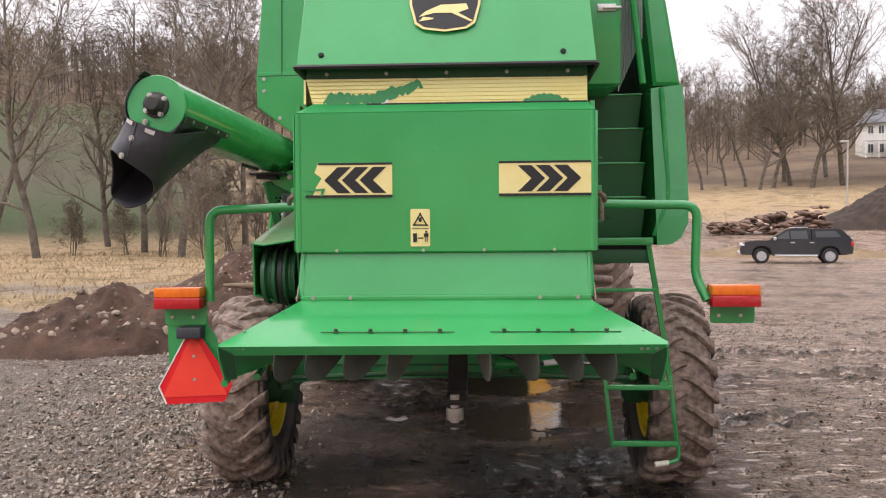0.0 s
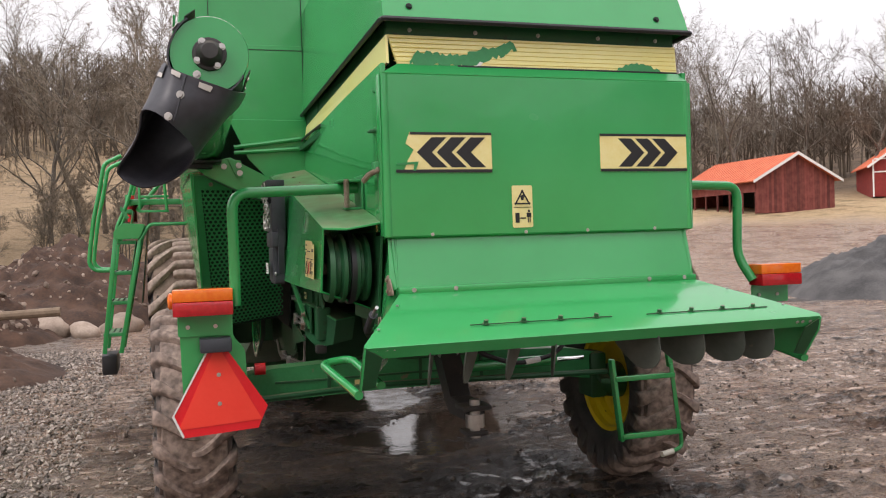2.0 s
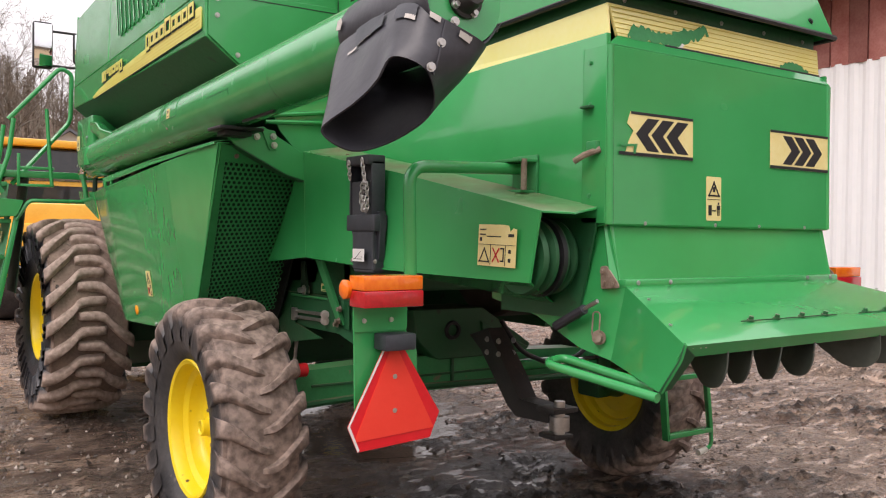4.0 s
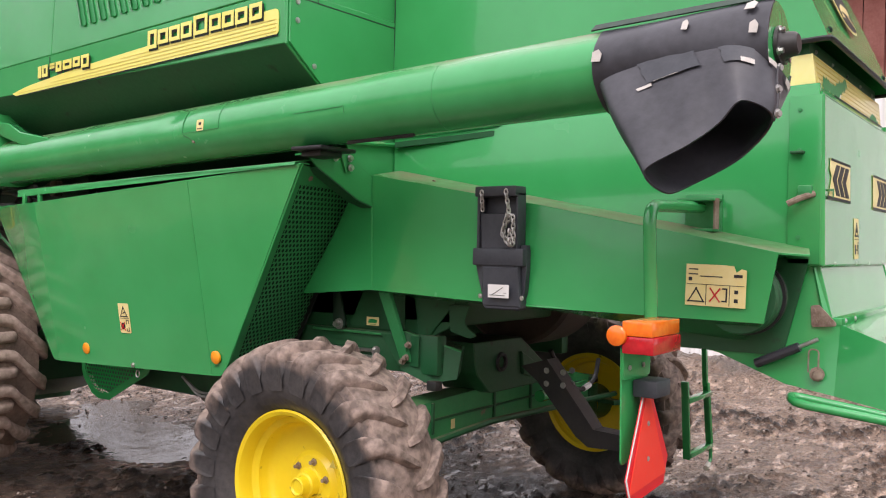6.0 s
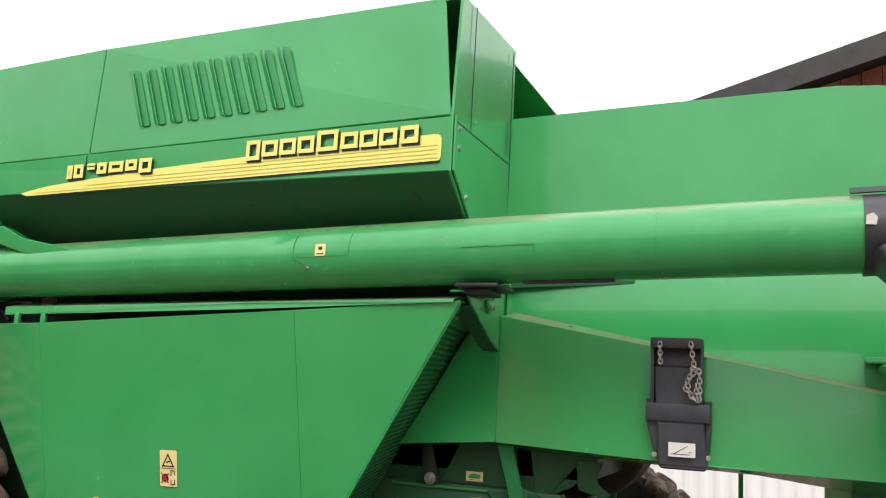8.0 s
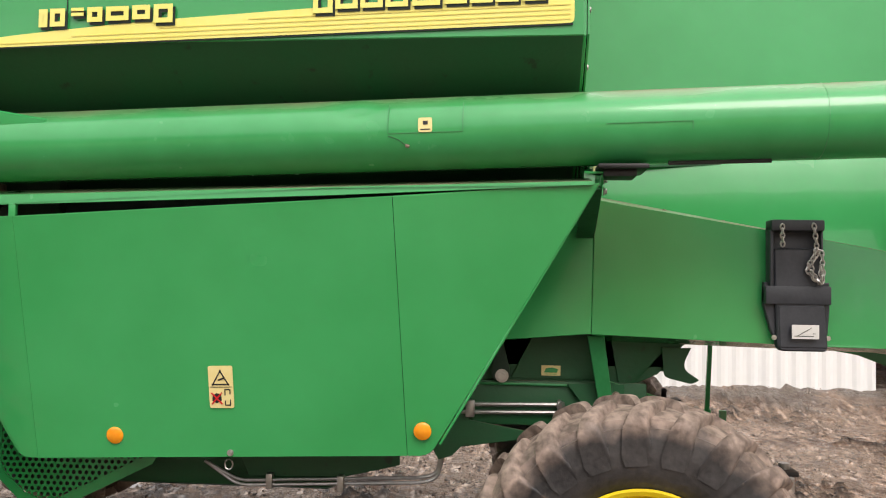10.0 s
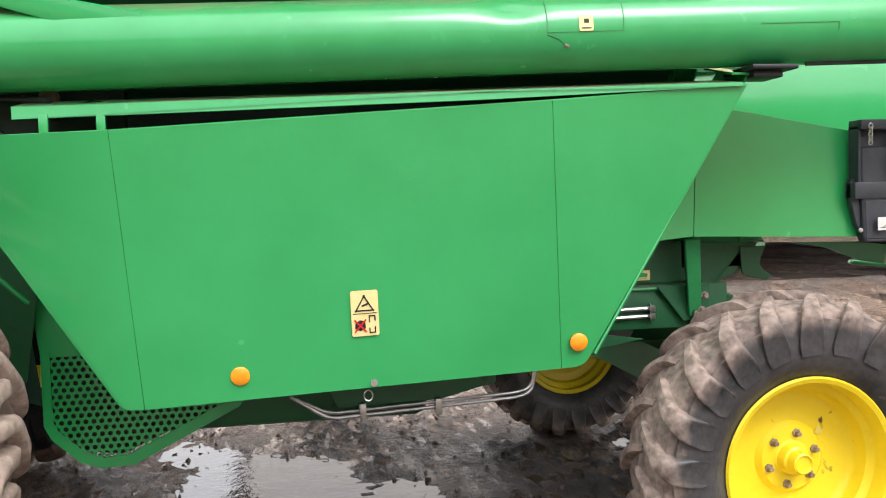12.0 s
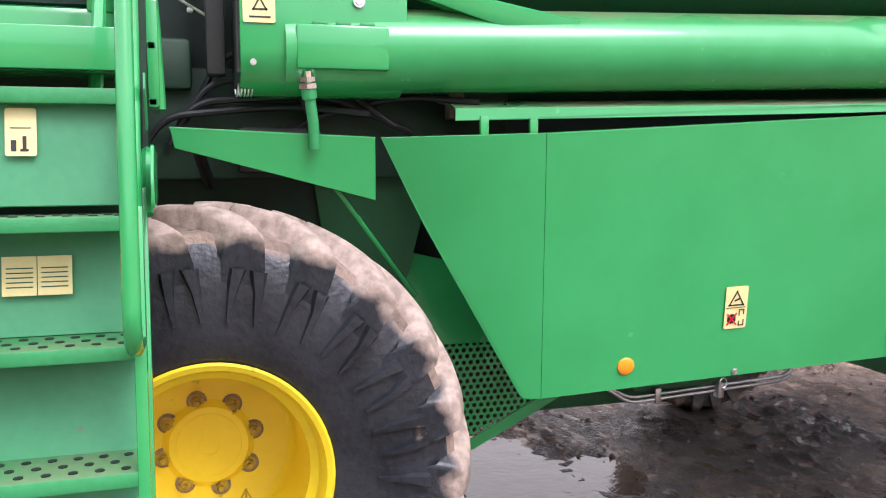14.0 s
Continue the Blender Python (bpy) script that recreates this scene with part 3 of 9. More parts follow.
    # thin films of standing wet lie flat between the lumps
    film_f = mul(ramp(streak(7.0, 4, 0.6), 0.555, 0.60), ramp(sep.outputs["Red"], 0.2, 0.6, 1.0, 0.25))
    film = n.new("ShaderNodeMix")
    l.new(film_f, film.inputs["Factor"])
    l.new(dull.outputs[0], film.inputs["A"])
    film.inputs["B"].default_value = 0.09
    far = n.new("ShaderNodeMath")
    far.operation = "MAXIMUM"
    l.new(film.outputs[0], far.inputs[0])
    s2 = n.new("ShaderNodeMath")
    s2.operation = "ADD"
    l.new(sep.outputs["Green"], s2.inputs[0])
    l.new(att.outputs["Alpha"], s2.inputs[1])
    l.new(s2.outputs[0], far.inputs[1])
    l.new(far.outputs[0], b.inputs["Roughness"])
    l.new(ramp(sep2.outputs["Red"], 0.3, 1.0, 0.5, 0.42), b.inputs["Specular IOR Level"])
    h = n.new("ShaderNodeMath")
    h.operation = "MULTIPLY_ADD"
    h.inputs[1].default_value = 0.35
    l.new(fine, h.inputs[0])
    l.new(mid, h.inputs[2])
    h0 = n.new("ShaderNodeMath")
    h0.operation = "MULTIPLY_ADD"
    h0.inputs[1].default_value = 0.55
    l.new(crumb, h0.inputs[0])
    l.new(h.outputs[0], h0.inputs[2])
    h2 = n.new("ShaderNodeMath")
    h2.operation = "MULTIPLY_ADD"
    h2.inputs[1].default_value = 0.2
    l.new(grit, h2.inputs[0])
    l.new(h0.outputs[0], h2.inputs[2])
    bp = n.new("ShaderNodeBump")
    bp.inputs["Strength"].default_value, bp.inputs["Distance"].default_value = 1.0, 0.13
    l.new(h2.outputs[0], bp.inputs["Height"])
    l.new(ramp(film_f, 0.0, 1.0, 1.0, 0.12), bp.inputs["Strength"])
    l.new(bp.outputs[0], b.inputs["Normal"])
    return m


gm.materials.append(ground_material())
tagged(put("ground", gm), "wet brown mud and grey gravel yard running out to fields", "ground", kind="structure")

# standing water fills the hollows
WATER = mat("muddy_water", (0.06, 0.043, 0.032), (0.09, 0.066, 0.05), rough=0.04, rough_var=0.02, scale=5, fine=22, bump=0.2)
WATER.node_tree.nodes["Principled BSDF"].inputs["Specular IOR Level"].default_value = 1.0
for k, (px_, py_, rx_, ry_, dep) in enumerate(PUDDLES):
    base = ground_z(px_, py_) - 0.0007 * k
    bm = bmesh.new()
    bm.faces.new([bm.verts.new((px_ + rx_ * 1.6 * math.cos(a), py_ + ry_ * 1.6 * math.sin(a), base - (0.034 if px_ < 8 else 0.05))) for a in np.linspace(0, 2 * math.pi, 40, endpoint=False)])
    tagged(put("puddle_water", mesh_of(bm, "puddle_water", WATER, 0)), "shallow brown puddle reflecting the sky", "puddle", "puddles", "structure")

# loose stones and clods, far too many to count


def scatter(name, count, place, size, material, seed, label, category):
    r = random.Random(seed)
    verts, faces = [], []
    base = [Vector(p) for p in ((1, 0, 0), (-1, 0, 0), (0, 1, 0), (0, -1, 0), (0, 0, 1), (0, 0, -1))]
    tri_ = ((0, 2, 4), (2, 1, 4), (1, 3, 4), (3, 0, 4), (2, 0, 5), (1, 2, 5), (3, 1, 5), (0, 3, 5))
    for _ in range(count):
        x, y = place(r)
        s = size(r)
        q = Euler((r.uniform(0, 6), r.uniform(0, 6), r.uniform(0, 6))).to_matrix()
        k = (r.uniform(0.7, 1.3), r.uniform(0.6, 1.1), r.uniform(0.45, 0.8))
        ix, iy = int(np.searchsorted(gx, x)), int(np.searchsorted(gy, y))
        z = float(Z[min(ix, nx - 1), min(iy, ny - 1)])
        o = len(verts)
        for v in base:
            w = q @ Vector((v.x * k[0], v.y * k[1], v.z * k[2]))
            w *= s * r.uniform(0.75, 1.2)
            verts.append((x + w.x, y + w.y, z + s * 0.25 + w.z * 0.8))
        faces += [(a + o, b + o, c + o) for a, b, c in tri_]
    me = bpy.data.meshes.new(name)
    me.from_pydata(verts, [], faces)
    me.materials.append(material)
    tagged(put(name, me), label, category, kind="stuff")


def island_mat(name, c1, c2, rough=0.8, spec=0.4):
    m = bpy.data.materials.new(name)
    m.use_nodes = True
    n, l = m.node_tree.nodes, m.node_tree.links
    geo = n.new("ShaderNodeNewGeometry")
    rp = n.new("ShaderNodeValToRGB")
    rp.color_ramp.elements[0].color, rp.color_ramp.elements[1].color = (*c1, 1), (*c2, 1)
    l.new(geo.outputs["Random Per Island"], rp.inputs["Fac"])
    l.new(rp.outputs["Color"], n["Principled BSDF"].inputs["Base Color"])
    n["Principled BSDF"].inputs["Roughness"].default_value = rough
    n["Principled BSDF"].inputs["Specular IOR Level"].default_value = spec
    return m


GRAVEL = island_mat("wet_gravel", (0.055, 0.043, 0.035), (0.47, 0.395, 0.335), 0.45)
CLOD = island_mat("wet_clods", (0.032, 0.024, 0.019), (0.13, 0.10, 0.08), 0.5)


def left_yard(r):
    while True:
        x, y = -1.1 - abs(r.gauss(0, 2.2)), r.uniform(2.2, 15)
        if x > -9 and (x < -1.8 or r.random() < 0.5) and (y < 6.2 or x < -2.2 or r.random() < 0.15):
            return x, y


scatter("gravel", 26000, left_yard, lambda r: 0.007 + 0.027 * r.random() ** 2.6, GRAVEL, 3, "loose grey gravel pressed into wet ground", "gravel")
scatter("gravel", 4500, lambda r: (r.uniform(1.9, 9.5), r.uniform(2, 9.0)), lambda r: 0.005 + 0.013 * r.random() ** 2.5, GRAVEL, 5, "scattered grey gravel on mud", "gravel")
scatter("gravel", 5000, lambda r: (r.gauss(3.0, 2.0), r.gauss(14.5, 2.0)), lambda r: 0.010 + 0.02 * r.random() ** 2.0, GRAVEL, 6, "strip of grey gravel beside the yard", "gravel")
scatter("mud_clods", 5000, lambda r: (r.gauss(2.2, 3.0), r.uniform(3.2, 15)), lambda r: 0.006 + 0.022 * r.random() ** 3, CLOD, 8, "small wet clods of dark mud", "mud")

# ---------------------------------------------------------------- the combine harvester
combine = thing("combine_harvester", "large green combine harvester with yellow wheels standing in mud", "combine harvester", at=pose(0, 6.5, 0))


def tri_ring(cx, cy, s, t):
    """A triangle drawn as three bars."""
    p = [(cx - s / 2, cy - s * 0.43), (cx + s / 2, cy - s * 0.43), (cx, cy + s * 0.43)]
    res = []
    for i in range(3):
        a, b = Vector((*p[i], 0)), Vector((*p[(i + 1) % 3], 0))
        d = (b - a).normalized()
        nrm = Vector((-d.y, d.x, 0)) * t
        res.append([(a.x, a.y), (b.x, b.y), (b.x + nrm.x, b.y + nrm.y), (a.x + nrm.x, a.y + nrm.y)])
    return res


def wheel(name, cx, cy, cz, out, R, W, rim_r, disc, lugs, bolts, label, deep, rubber, rear=False):
    """A lugged farm wheel on the x axis; out is the side (-1 left, 1 right) that its dish faces."""
    at = Matrix.Translation((cx, cy, cz)) @ (Matrix.Identity(4) if out > 0 else pose(0, 0, 0, 0, 0, 180))
    h = W / 2
    f = h - 0.06
    w = part(name, lathe([(f + 0.012, rim_r + 0.004), (f + 0.02, rim_r - 0.004), (f + 0.012, rim_r - 0.02), (f - 0.01, rim_r - 0.03), (f - 0.05, rim_r - 0.035), (f - 0.07, rim_r - 0.06),
                          (disc + 0.03, rim_r - 0.065), (disc + 0.008, rim_r - 0.08), (disc, rim_r - 0.10), (disc, rim_r * 0.42), (disc + 0.02, rim_r * 0.36), (disc + 0.02, 0.0)], 64), RIM_YELLOW, combine, label, at)
    part("inner_rim", lathe([(disc - 0.02, rim_r - 0.12), (disc - 0.03, rim_r - 0.07), (-f + 0.06, rim_r - 0.06), (-f + 0.04, rim_r - 0.03), (-f, rim_r - 0.025), (-f - 0.012, rim_r),
                             (-f, rim_r + 0.004)], 64), RIM_YELLOW, w, "", at)
    part("inner_disc", lathe([(disc - 0.012, 0.02), (disc - 0.012, rim_r - 0.09)], 48), RIM_YELLOW, w, "", at)
    s = R - rim_r
    side = [(f + 0.0, rim_r - 0.004), (f + 0.02, rim_r + 0.02), (h - 0.008, rim_r + 0.22 * s), (h + 0.004, rim_r + 0.48 * s), (h - 0.008, rim_r + 0.72 * s), (h - 0.035, R - 0.085), (h * 0.5, R - 0.072), (0, R - 0.068)]
    prof = side + [(-x, r) for x, r in reversed(side[:-1])]
    part("tyre", lathe(prof, 72), FRONT_RUBBER if R > 0.7 else REAR_RUBBER, w, "black rubber tyre stained with dried mud", at)
    fill = 0.0 if R > 0.7 else 0.022
    part("tread_mud", lathe([(h - 0.012, R - 0.125), (h - 0.034, R - 0.080 + fill), (h * 0.5, R - 0.062 + fill), (0, R - 0.056 + fill), (-h * 0.5, R - 0.062 + fill), (-h + 0.034, R - 0.080 + fill), (-h + 0.012, R - 0.125)], 72), TREAD_MUD if R > 0.7 else REAR_RUBBER, w, "brown mud between the tread bars", at)
    # bars of the tread, one mesh for each hand
    for hand in (1, -1):
        bm = bmesh.new()
        if rear:
            path = [(-0.02 * hand, 0.0, R - 0.03, 0.018), (0.03 * hand, -0.016, R - 0.006, 0.023), (0.45 * h * hand, -0.060, R - 0.006, 0.029), (0.8 * h * hand, -0.122, R - 0.018, 0.039),
                    ((h + 0.010) * hand, -0.152, R - 0.050, 0.048), ((h + 0.018) * hand, -0.162, R - 0.085, 0.052), ((h + 0.010) * hand, -0.160, R - deep * s, 0.044)]
        else:
            path = [(-0.10 * hand, 0.0, R - 0.024, 0.034), (-0.06 * hand, 0.0, R - 0.004, 0.036), (0.075 * hand, 0.012, R - 0.003, 0.038), (0.5 * h * hand, 0.105, R - 0.006, 0.042), (0.8 * h * hand, 0.205, R - 0.02, 0.050),
                    ((h + 0.012) * hand, 0.275, R - 0.055, 0.058), ((h + 0.020) * hand, 0.29, R - 0.085, 0.060), ((h + 0.012) * hand, 0.30, R - 0.30 * s, 0.066), ((h + 0.004) * hand, 0.31, R - 0.42 * s, 0.070)]
        # a smooth line through the listed points
        fine_path = []
        for i in range(len(path) - 1):
            p0, p1, p2, p3 = (Vector(path[max(0, min(len(path) - 1, i + q))]) for q in (-1, 0, 1, 2))
            for q in range(3):
                u = q / 3
                fine_path.append(tuple(0.5 * ((2 * p1) + (p2 - p0) * u + (2 * p0 - 5 * p1 + 4 * p2 - p3) * u * u + (3 * p1 - p0 - 3 * p2 + p3) * u ** 3)))
        fine_path.append(path[-1])
        tops, bases = [], []
        for x, a, r, half in fine_path:
            a *= 0.85 / R
            da = half / R
            tops.append([Vector((x, r2 * math.sin(a + q * da), r2 * math.cos(a + q * da))) for q, r2 in ((-0.92, r - 0.014), (-0.62, r), (0.62, r), (0.92, r - 0.014))])
            rb = r - 0.085
            xb = x * (0.96 if abs(x) > 0.8 * h else 1.0)
            bases.append([Vector((xb, rb * math.sin(a + q * da * 1.25), rb * math.cos(a + q * da * 1.25))) for q in (-1, 1)])
        V = [[bm.verts.new(p) for p in (b[0], *t, b[1])] for t, b in zip(tops, bases)]
        for p, q in zip(V, V[1:]):
            for i in range(5):
                bm.faces.new((p[i], p[i + 1], q[i + 1], q[i]))
        bm.faces.new(V[0])
        bm.faces.new(list(reversed(V[-1])))
        if not rear:
            for sgn in (-1, 1):
                leg = [((h + 0.026) * hand, 0.31 + sgn * 0.042, R - 0.38 * s, 0.028), ((h + 0.022) * hand, 0.315 + sgn * 0.060, R - 0.52 * s, 0.020), ((h + 0.008) * hand, 0.32 + sgn * 0.074, R - 0.72 * s, 0.008)]
                V = []
                for x, a, r, half in leg:
                    a, da = a * 0.85 / R, half / R
                    V.append([bm.verts.new((xx, r * math.sin(a + q * da), r * math.cos(a + q * da))) for q, xx in ((-1.3, x - 0.03 * hand), (-0.7, x), (0.7, x), (1.3, x - 0.03 * hand))])
                for p, q in zip(V, V[1:]):
                    for i in range(3):
                        bm.faces.new((p[i], p[i + 1], q[i + 1], q[i]))
                bm.faces.new(list(reversed(V[-1])))
        me = mesh_of(bm, "tread_bar", rubber, 60)
        for k in range(lugs):
            put("tread_bar", me, w, at @ pose(0, 0, 0, 360.0 * (k + (0.5 if hand > 0 else 0.0)) / lugs))
    me_b = mesh_of(add_tube(add_tube(add_tube(bmesh.new(), [(0, 0, 0), (0.010, 0, 0)], 0.024, 12), [(0.0, 0, 0), (0.026, 0, 0)], 0.017, 6), [(0.02, 0, 0), (0.046, 0, 0)], 0.009, 8), "wheel_nut", GRIMY_NUT if R > 0.7 else RUST)
    me_w = mesh_of(tube([(0, 0, 0), (0.004, 0, 0)], 0.033, 16), "nut_washer", RUST)
    n_bolt, r_bolt = bolts
    for k in range(n_bolt):
        a = 2 * math.pi * (k + 0.3) / n_bolt
        put("wheel_nut", me_b, w, at @ Matrix.Translation((disc, r_bolt * math.cos(a), r_bolt * math.sin(a))))
        put("nut_washer", me_w, w, at @ Matrix.Translation((disc, r_bolt * math.cos(a), r_bolt * math.sin(a))))
    return w, at


# rear steering wheels
for sx in (-1, 1):
    w, at = wheel("rear_wheel", 1.40 * sx, 5.735, 0.60, sx, 0.638, 0.385, 0.335, -0.01, 22, (6, 0.098), "yellow steel wheel with a muddy lugged tyre", 0.42, REAR_RUBBER, True)
    part("hub", lathe([(0.0, 0.074), (0.012, 0.072), (0.016, 0.062), (0.05, 0.054), (0.056, 0.046), (0.07, 0.042), (0.092, 0.04), (0.096, 0.034), (0.088, 0.028), (0.088, 0.0)], 28), RIM_YELLOW, w, "yellow hub with chipped paint", at)
    part("hub_flange", lathe([(-0.2, 0.09), (-0.06, 0.12), (-0.04, 0.12)], 24), GREEN_SHADE_DIRT, w, "", at)
    tri_at = at @ Matrix.Translation((-0.004, 0.12, 0.10)) if sx < 0 else at @ Matrix.Translation((-0.004, 0.12, 0.10))
    part("warning_label", flat(tri_at @ frame_of((0, 0, 0), (0, 1, 0), (0, 0, 1)), [(-0.02, -0.016), (0.02, -0.016), (0, 0.018)], 0.002), YELLOW_GROOVE, w)
# front drive wheels
for sx in (-1, 1):
    w, at = wheel("front_wheel", 1.37 * sx, 9.285, 0.852, sx, 0.805, 0.60, 0.352, -0.145, 21, (8, 0.15), "large yellow drive wheel with a muddy lugged tyre", 0.60, FRONT_RUBBER)
    hub_at = at @ Matrix.Translation((-0.19, 0, 0))
    part("hub", lathe([(0.03, 0.112), (0.060, 0.110), (0.066, 0.104), (0.066, 0.034), (0.0645, 0.032), (0.0645, 0.012), (0.062, 0.010), (0.062, 0)], 36), RIM_YELLOW, w, "", hub_at)
    part("hub_seam", lathe([(0.0455, 0.1125), (0.049, 0.1155), (0.0455, 0.119)], 48), DARK, w, "dark seam round the hub", hub_at)
    part("valve", tube([(0.16, 0.20, -0.25), (0.20, 0.21, -0.26)], 0.008, 8), RUST, w, "", hub_at)
    tri_at = hub_at @ frame_of((0.046, 0.115, -0.19), (0, 1, 0), (0, 0, 1))
    part("warning_label", flats(tri_at, tri_ring(0.0, 0.0, 0.055, 0.005) + [rect(-0.003, -0.012, 0.003, 0.008)], 0.002), GRIMY_NUT, w, "worn triangular warning sign")

# ---- straw hood: rear panel, sides, yellow band, upper hood
HX = 0.688
rear_panel = part("rear_panel", plate(rounded([(-HX, 3.812, 1.594), (HX + 0.004, 3.812, 1.594), (HX + 0.004, 3.822, 2.24), (-HX, 3.822, 2.24)], 0.012, 2), 0.03, 0.006, out=(0, -1, 0)), GREEN, combine, "green sheet-metal rear panel with scuffs")
part("panel_top_fold", plate([(-HX, 3.822, 2.24), (HX, 3.822, 2.24), (0.655, 3.858, 2.285), (-0.612, 3.858, 2.285)], 0.01, 0.002, out=(0, -1, 1)), GREEN, rear_panel)
for x in (-0.5, -0.1, 0.18, 0.5):
    bolt("panel_screw", (x, 3.812, 1.603), (0, -1, 0), 0.005, 0.004, STEEL, rear_panel)
for sx in (-1, 1):
    s = part("side_panel", plate([(sx * HX, 3.825, 1.594), (sx * HX, 3.835, 2.28), (sx * 0.682, 4.6, 2.262), (sx * 0.68, 5.90, 2.214), (sx * 0.68, 5.90, 1.45), (sx * HX, 4.5, 1.50)], 0.02, 0.003, out=(sx, 0, 0)), GREEN, combine, "green side panel of the straw hood")
    part("edge_strip", box((sx * HX - 0.006, 3.822, 1.60), (sx * HX + 0.012 * sx, 3.94, 2.235), 0.004), GREEN, s)
    for z in (1.70, 1.86, 2.03, 2.18):
        bolt("panel_bolt", (sx * (HX + 0.012), 3.90, z), (sx, 0, 0), 0.006, 0.006, GREEN_WORN, s)
    part("corner_fold", tube([(sx * (HX - 0.012), 3.826, 1.598), (sx * (HX - 0.012), 3.836, 2.236)], 0.019, 12), GREEN, s)
    # lower side below the panel
    part("lower_side_plate", facets([(0.665, 3.83, 1.592), (0.665, 4.50, 1.52), (0.672, 4.50, 1.29), (0.68, 4.20, 1.24), (0.70, 3.94, 1.145), (0.72, 3.76, 1.12), (0.656, 3.755, 1.378), (0.66, 3.785, 1.402)],
                                    [(0, 1, 2, 3), (0, 3, 4), (0, 4, 7), (7, 4, 6), (6, 4, 5)], 0.010, sx), GREEN, combine)
    # yellow band on the side, tapering forward
    part("side_band", plate([(sx * 0.655, 3.858, 2.285), (sx * 0.655, 3.87, 2.400), (sx * 0.672, 5.84, 2.295), (sx * 0.686, 5.84, 2.212)], 0.01, 0.002, out=(sx, 0, 0)), YELLOW_BAND, combine, "yellow ribbed side band")
    # the darker green paints the recess as shaded
    part("band_recess", plate([(sx * 0.64, 3.90, 2.400), (sx * 0.64, 3.90, 2.47), (sx * 0.65, 5.9, 2.38), (sx * 0.66, 5.9, 2.28)], 0.01, 0, out=(sx, 0, 0)), GREEN_SHADE_DIRT, combine)
band = part("rear_band", plate([(-0.612, 3.856, 2.283), (0.657, 3.856, 2.281), (0.657, 3.866, 2.396), (-0.646, 3.872, 2.402)], 0.012, 0.002, out=(0, -1, 0)), YELLOW_BAND, combine, "yellow ribbed band with the film torn away in patches")
for k in range(6):
    t = (k + 0.6) / 6.2
    z = 2.283 + t * 0.116
    part("rib_line", tube([(-0.625 - 0.018 * t, 3.855 + 0.012 * t, z), (0.656, 3.855 + 0.012 * t, z)], 0.0015, 5), YELLOW_GROOVE, band)
part("band_edge", box((-0.36, 3.851, 2.276), (0.655, 3.858, 2.284), 0.001), BLACK, band)
rng = random.Random(4)


def ragged(top, bottom, n, amp):
    """A torn patch between two lines of (x, z)."""
    def along(line):
        xs, zs = zip(*line)
        res = []
        for k in range(n + 1):
            x = xs[0] + (xs[-1] - xs[0]) * k / n
            res.append((x + rng.uniform(-amp, amp) * 0.5, float(np.interp(x, xs, zs)) + rng.uniform(-amp, amp)))
        return res
    return along(top), along(bottom)


def torn_patch(top, bottom, n=44, amp=0.009):
    a, b = ragged(top, bottom, n, amp)
    bm = bmesh.new()
    va = [bm.verts.new((x, 3.8535 + (z - 2.283) * 0.1, z)) for x, z in a]
    vb = [bm.verts.new((x, 3.8535 + (z - 2.283) * 0.1, z)) for x, z in b]
    for i in range(n):
        bm.faces.new((va[i], va[i + 1], vb[i + 1], vb[i]))
    return part("torn_patch", bm, GREEN_WORN, band, "bare green paint where yellow film has torn off")


torn_patch([(-0.56, 2.30), (-0.53, 2.335), (-0.35, 2.325), (-0.25, 2.36), (-0.17, 2.365), (-0.13, 2.39), (-0.10, 2.37)],
           [(-0.56, 2.283), (-0.35, 2.281), (-0.27, 2.282), (-0.2, 2.32), (-0.15, 2.335), (-0.12, 2.355), (-0.10, 2.36)])
torn_patch([(0.36, 2.29), (0.42, 2.315), (0.49, 2.32), (0.53, 2.305), (0.58, 2.285)], [(0.36, 2.279), (0.58, 2.277)], 26, 0.007)
part("torn_edge", flats(frame_of((-0.6, 3.8535, 2.281), (1, 0, 0), (0, 0.1, 1)), [[(0.31, 0), (0.335, 0.003), (0.35, 0.016), (0.335, 0.02), (0.325, 0.008)]], 0.002), WHITE, band)
# gap under the upper hood, its shade painted with the darker green
part("hood_gap", box((-0.645, 3.885, 2.395), (0.66, 3.92, 2.46), 0.003), GREEN_SHADE_DIRT, combine)
for k in range(5):
    bolt("gap_bolt", (-0.55 + 0.28 * k, 3.884, 2.425), (0, -1, 0), 0.006, 0.006, STEEL, combine)
# upper hood: leaning rear face, sides, rolled top
prof = [(3.812, 2.452), (3.83, 2.50), (3.95, 2.78), (4.02, 2.93), (4.10, 3.00), (4.24, 3.045), (4.42, 3.058), (5.2, 3.035), (5.93, 3.01)]
bm = bmesh.new()
L = [bm.verts.new((-0.676 + 0.016 * min(1, (z - 2.45) / 0.33), y, z)) for y, z in prof]
Rr = [bm.verts.new((0.693 - 0.016 * min(1, (z - 2.45) / 0.33), y, z)) for y, z in prof]
for i in range(len(prof) - 1):
    bm.faces.new((L[i], Rr[i], Rr[i + 1], L[i + 1]))
lo_l = [bm.verts.new((-0.676 - 0.004 * k, 3.812 + (5.93 - 3.812) * k, 2.452 - 0.082 * k)) for k in (0.5, 1.0)]
lo_r = [bm.verts.new((0.693 + 0.004 * k, 3.812 + (5.93 - 3.812) * k, 2.452 - 0.082 * k)) for k in (0.5, 1.0)]
bm.faces.new([L[0]] + L[1:] + [lo_l[1], lo_l[0]])
bm.faces.new([Rr[0]] + [lo_r[0], lo_r[1]] + list(reversed(Rr[1:])))
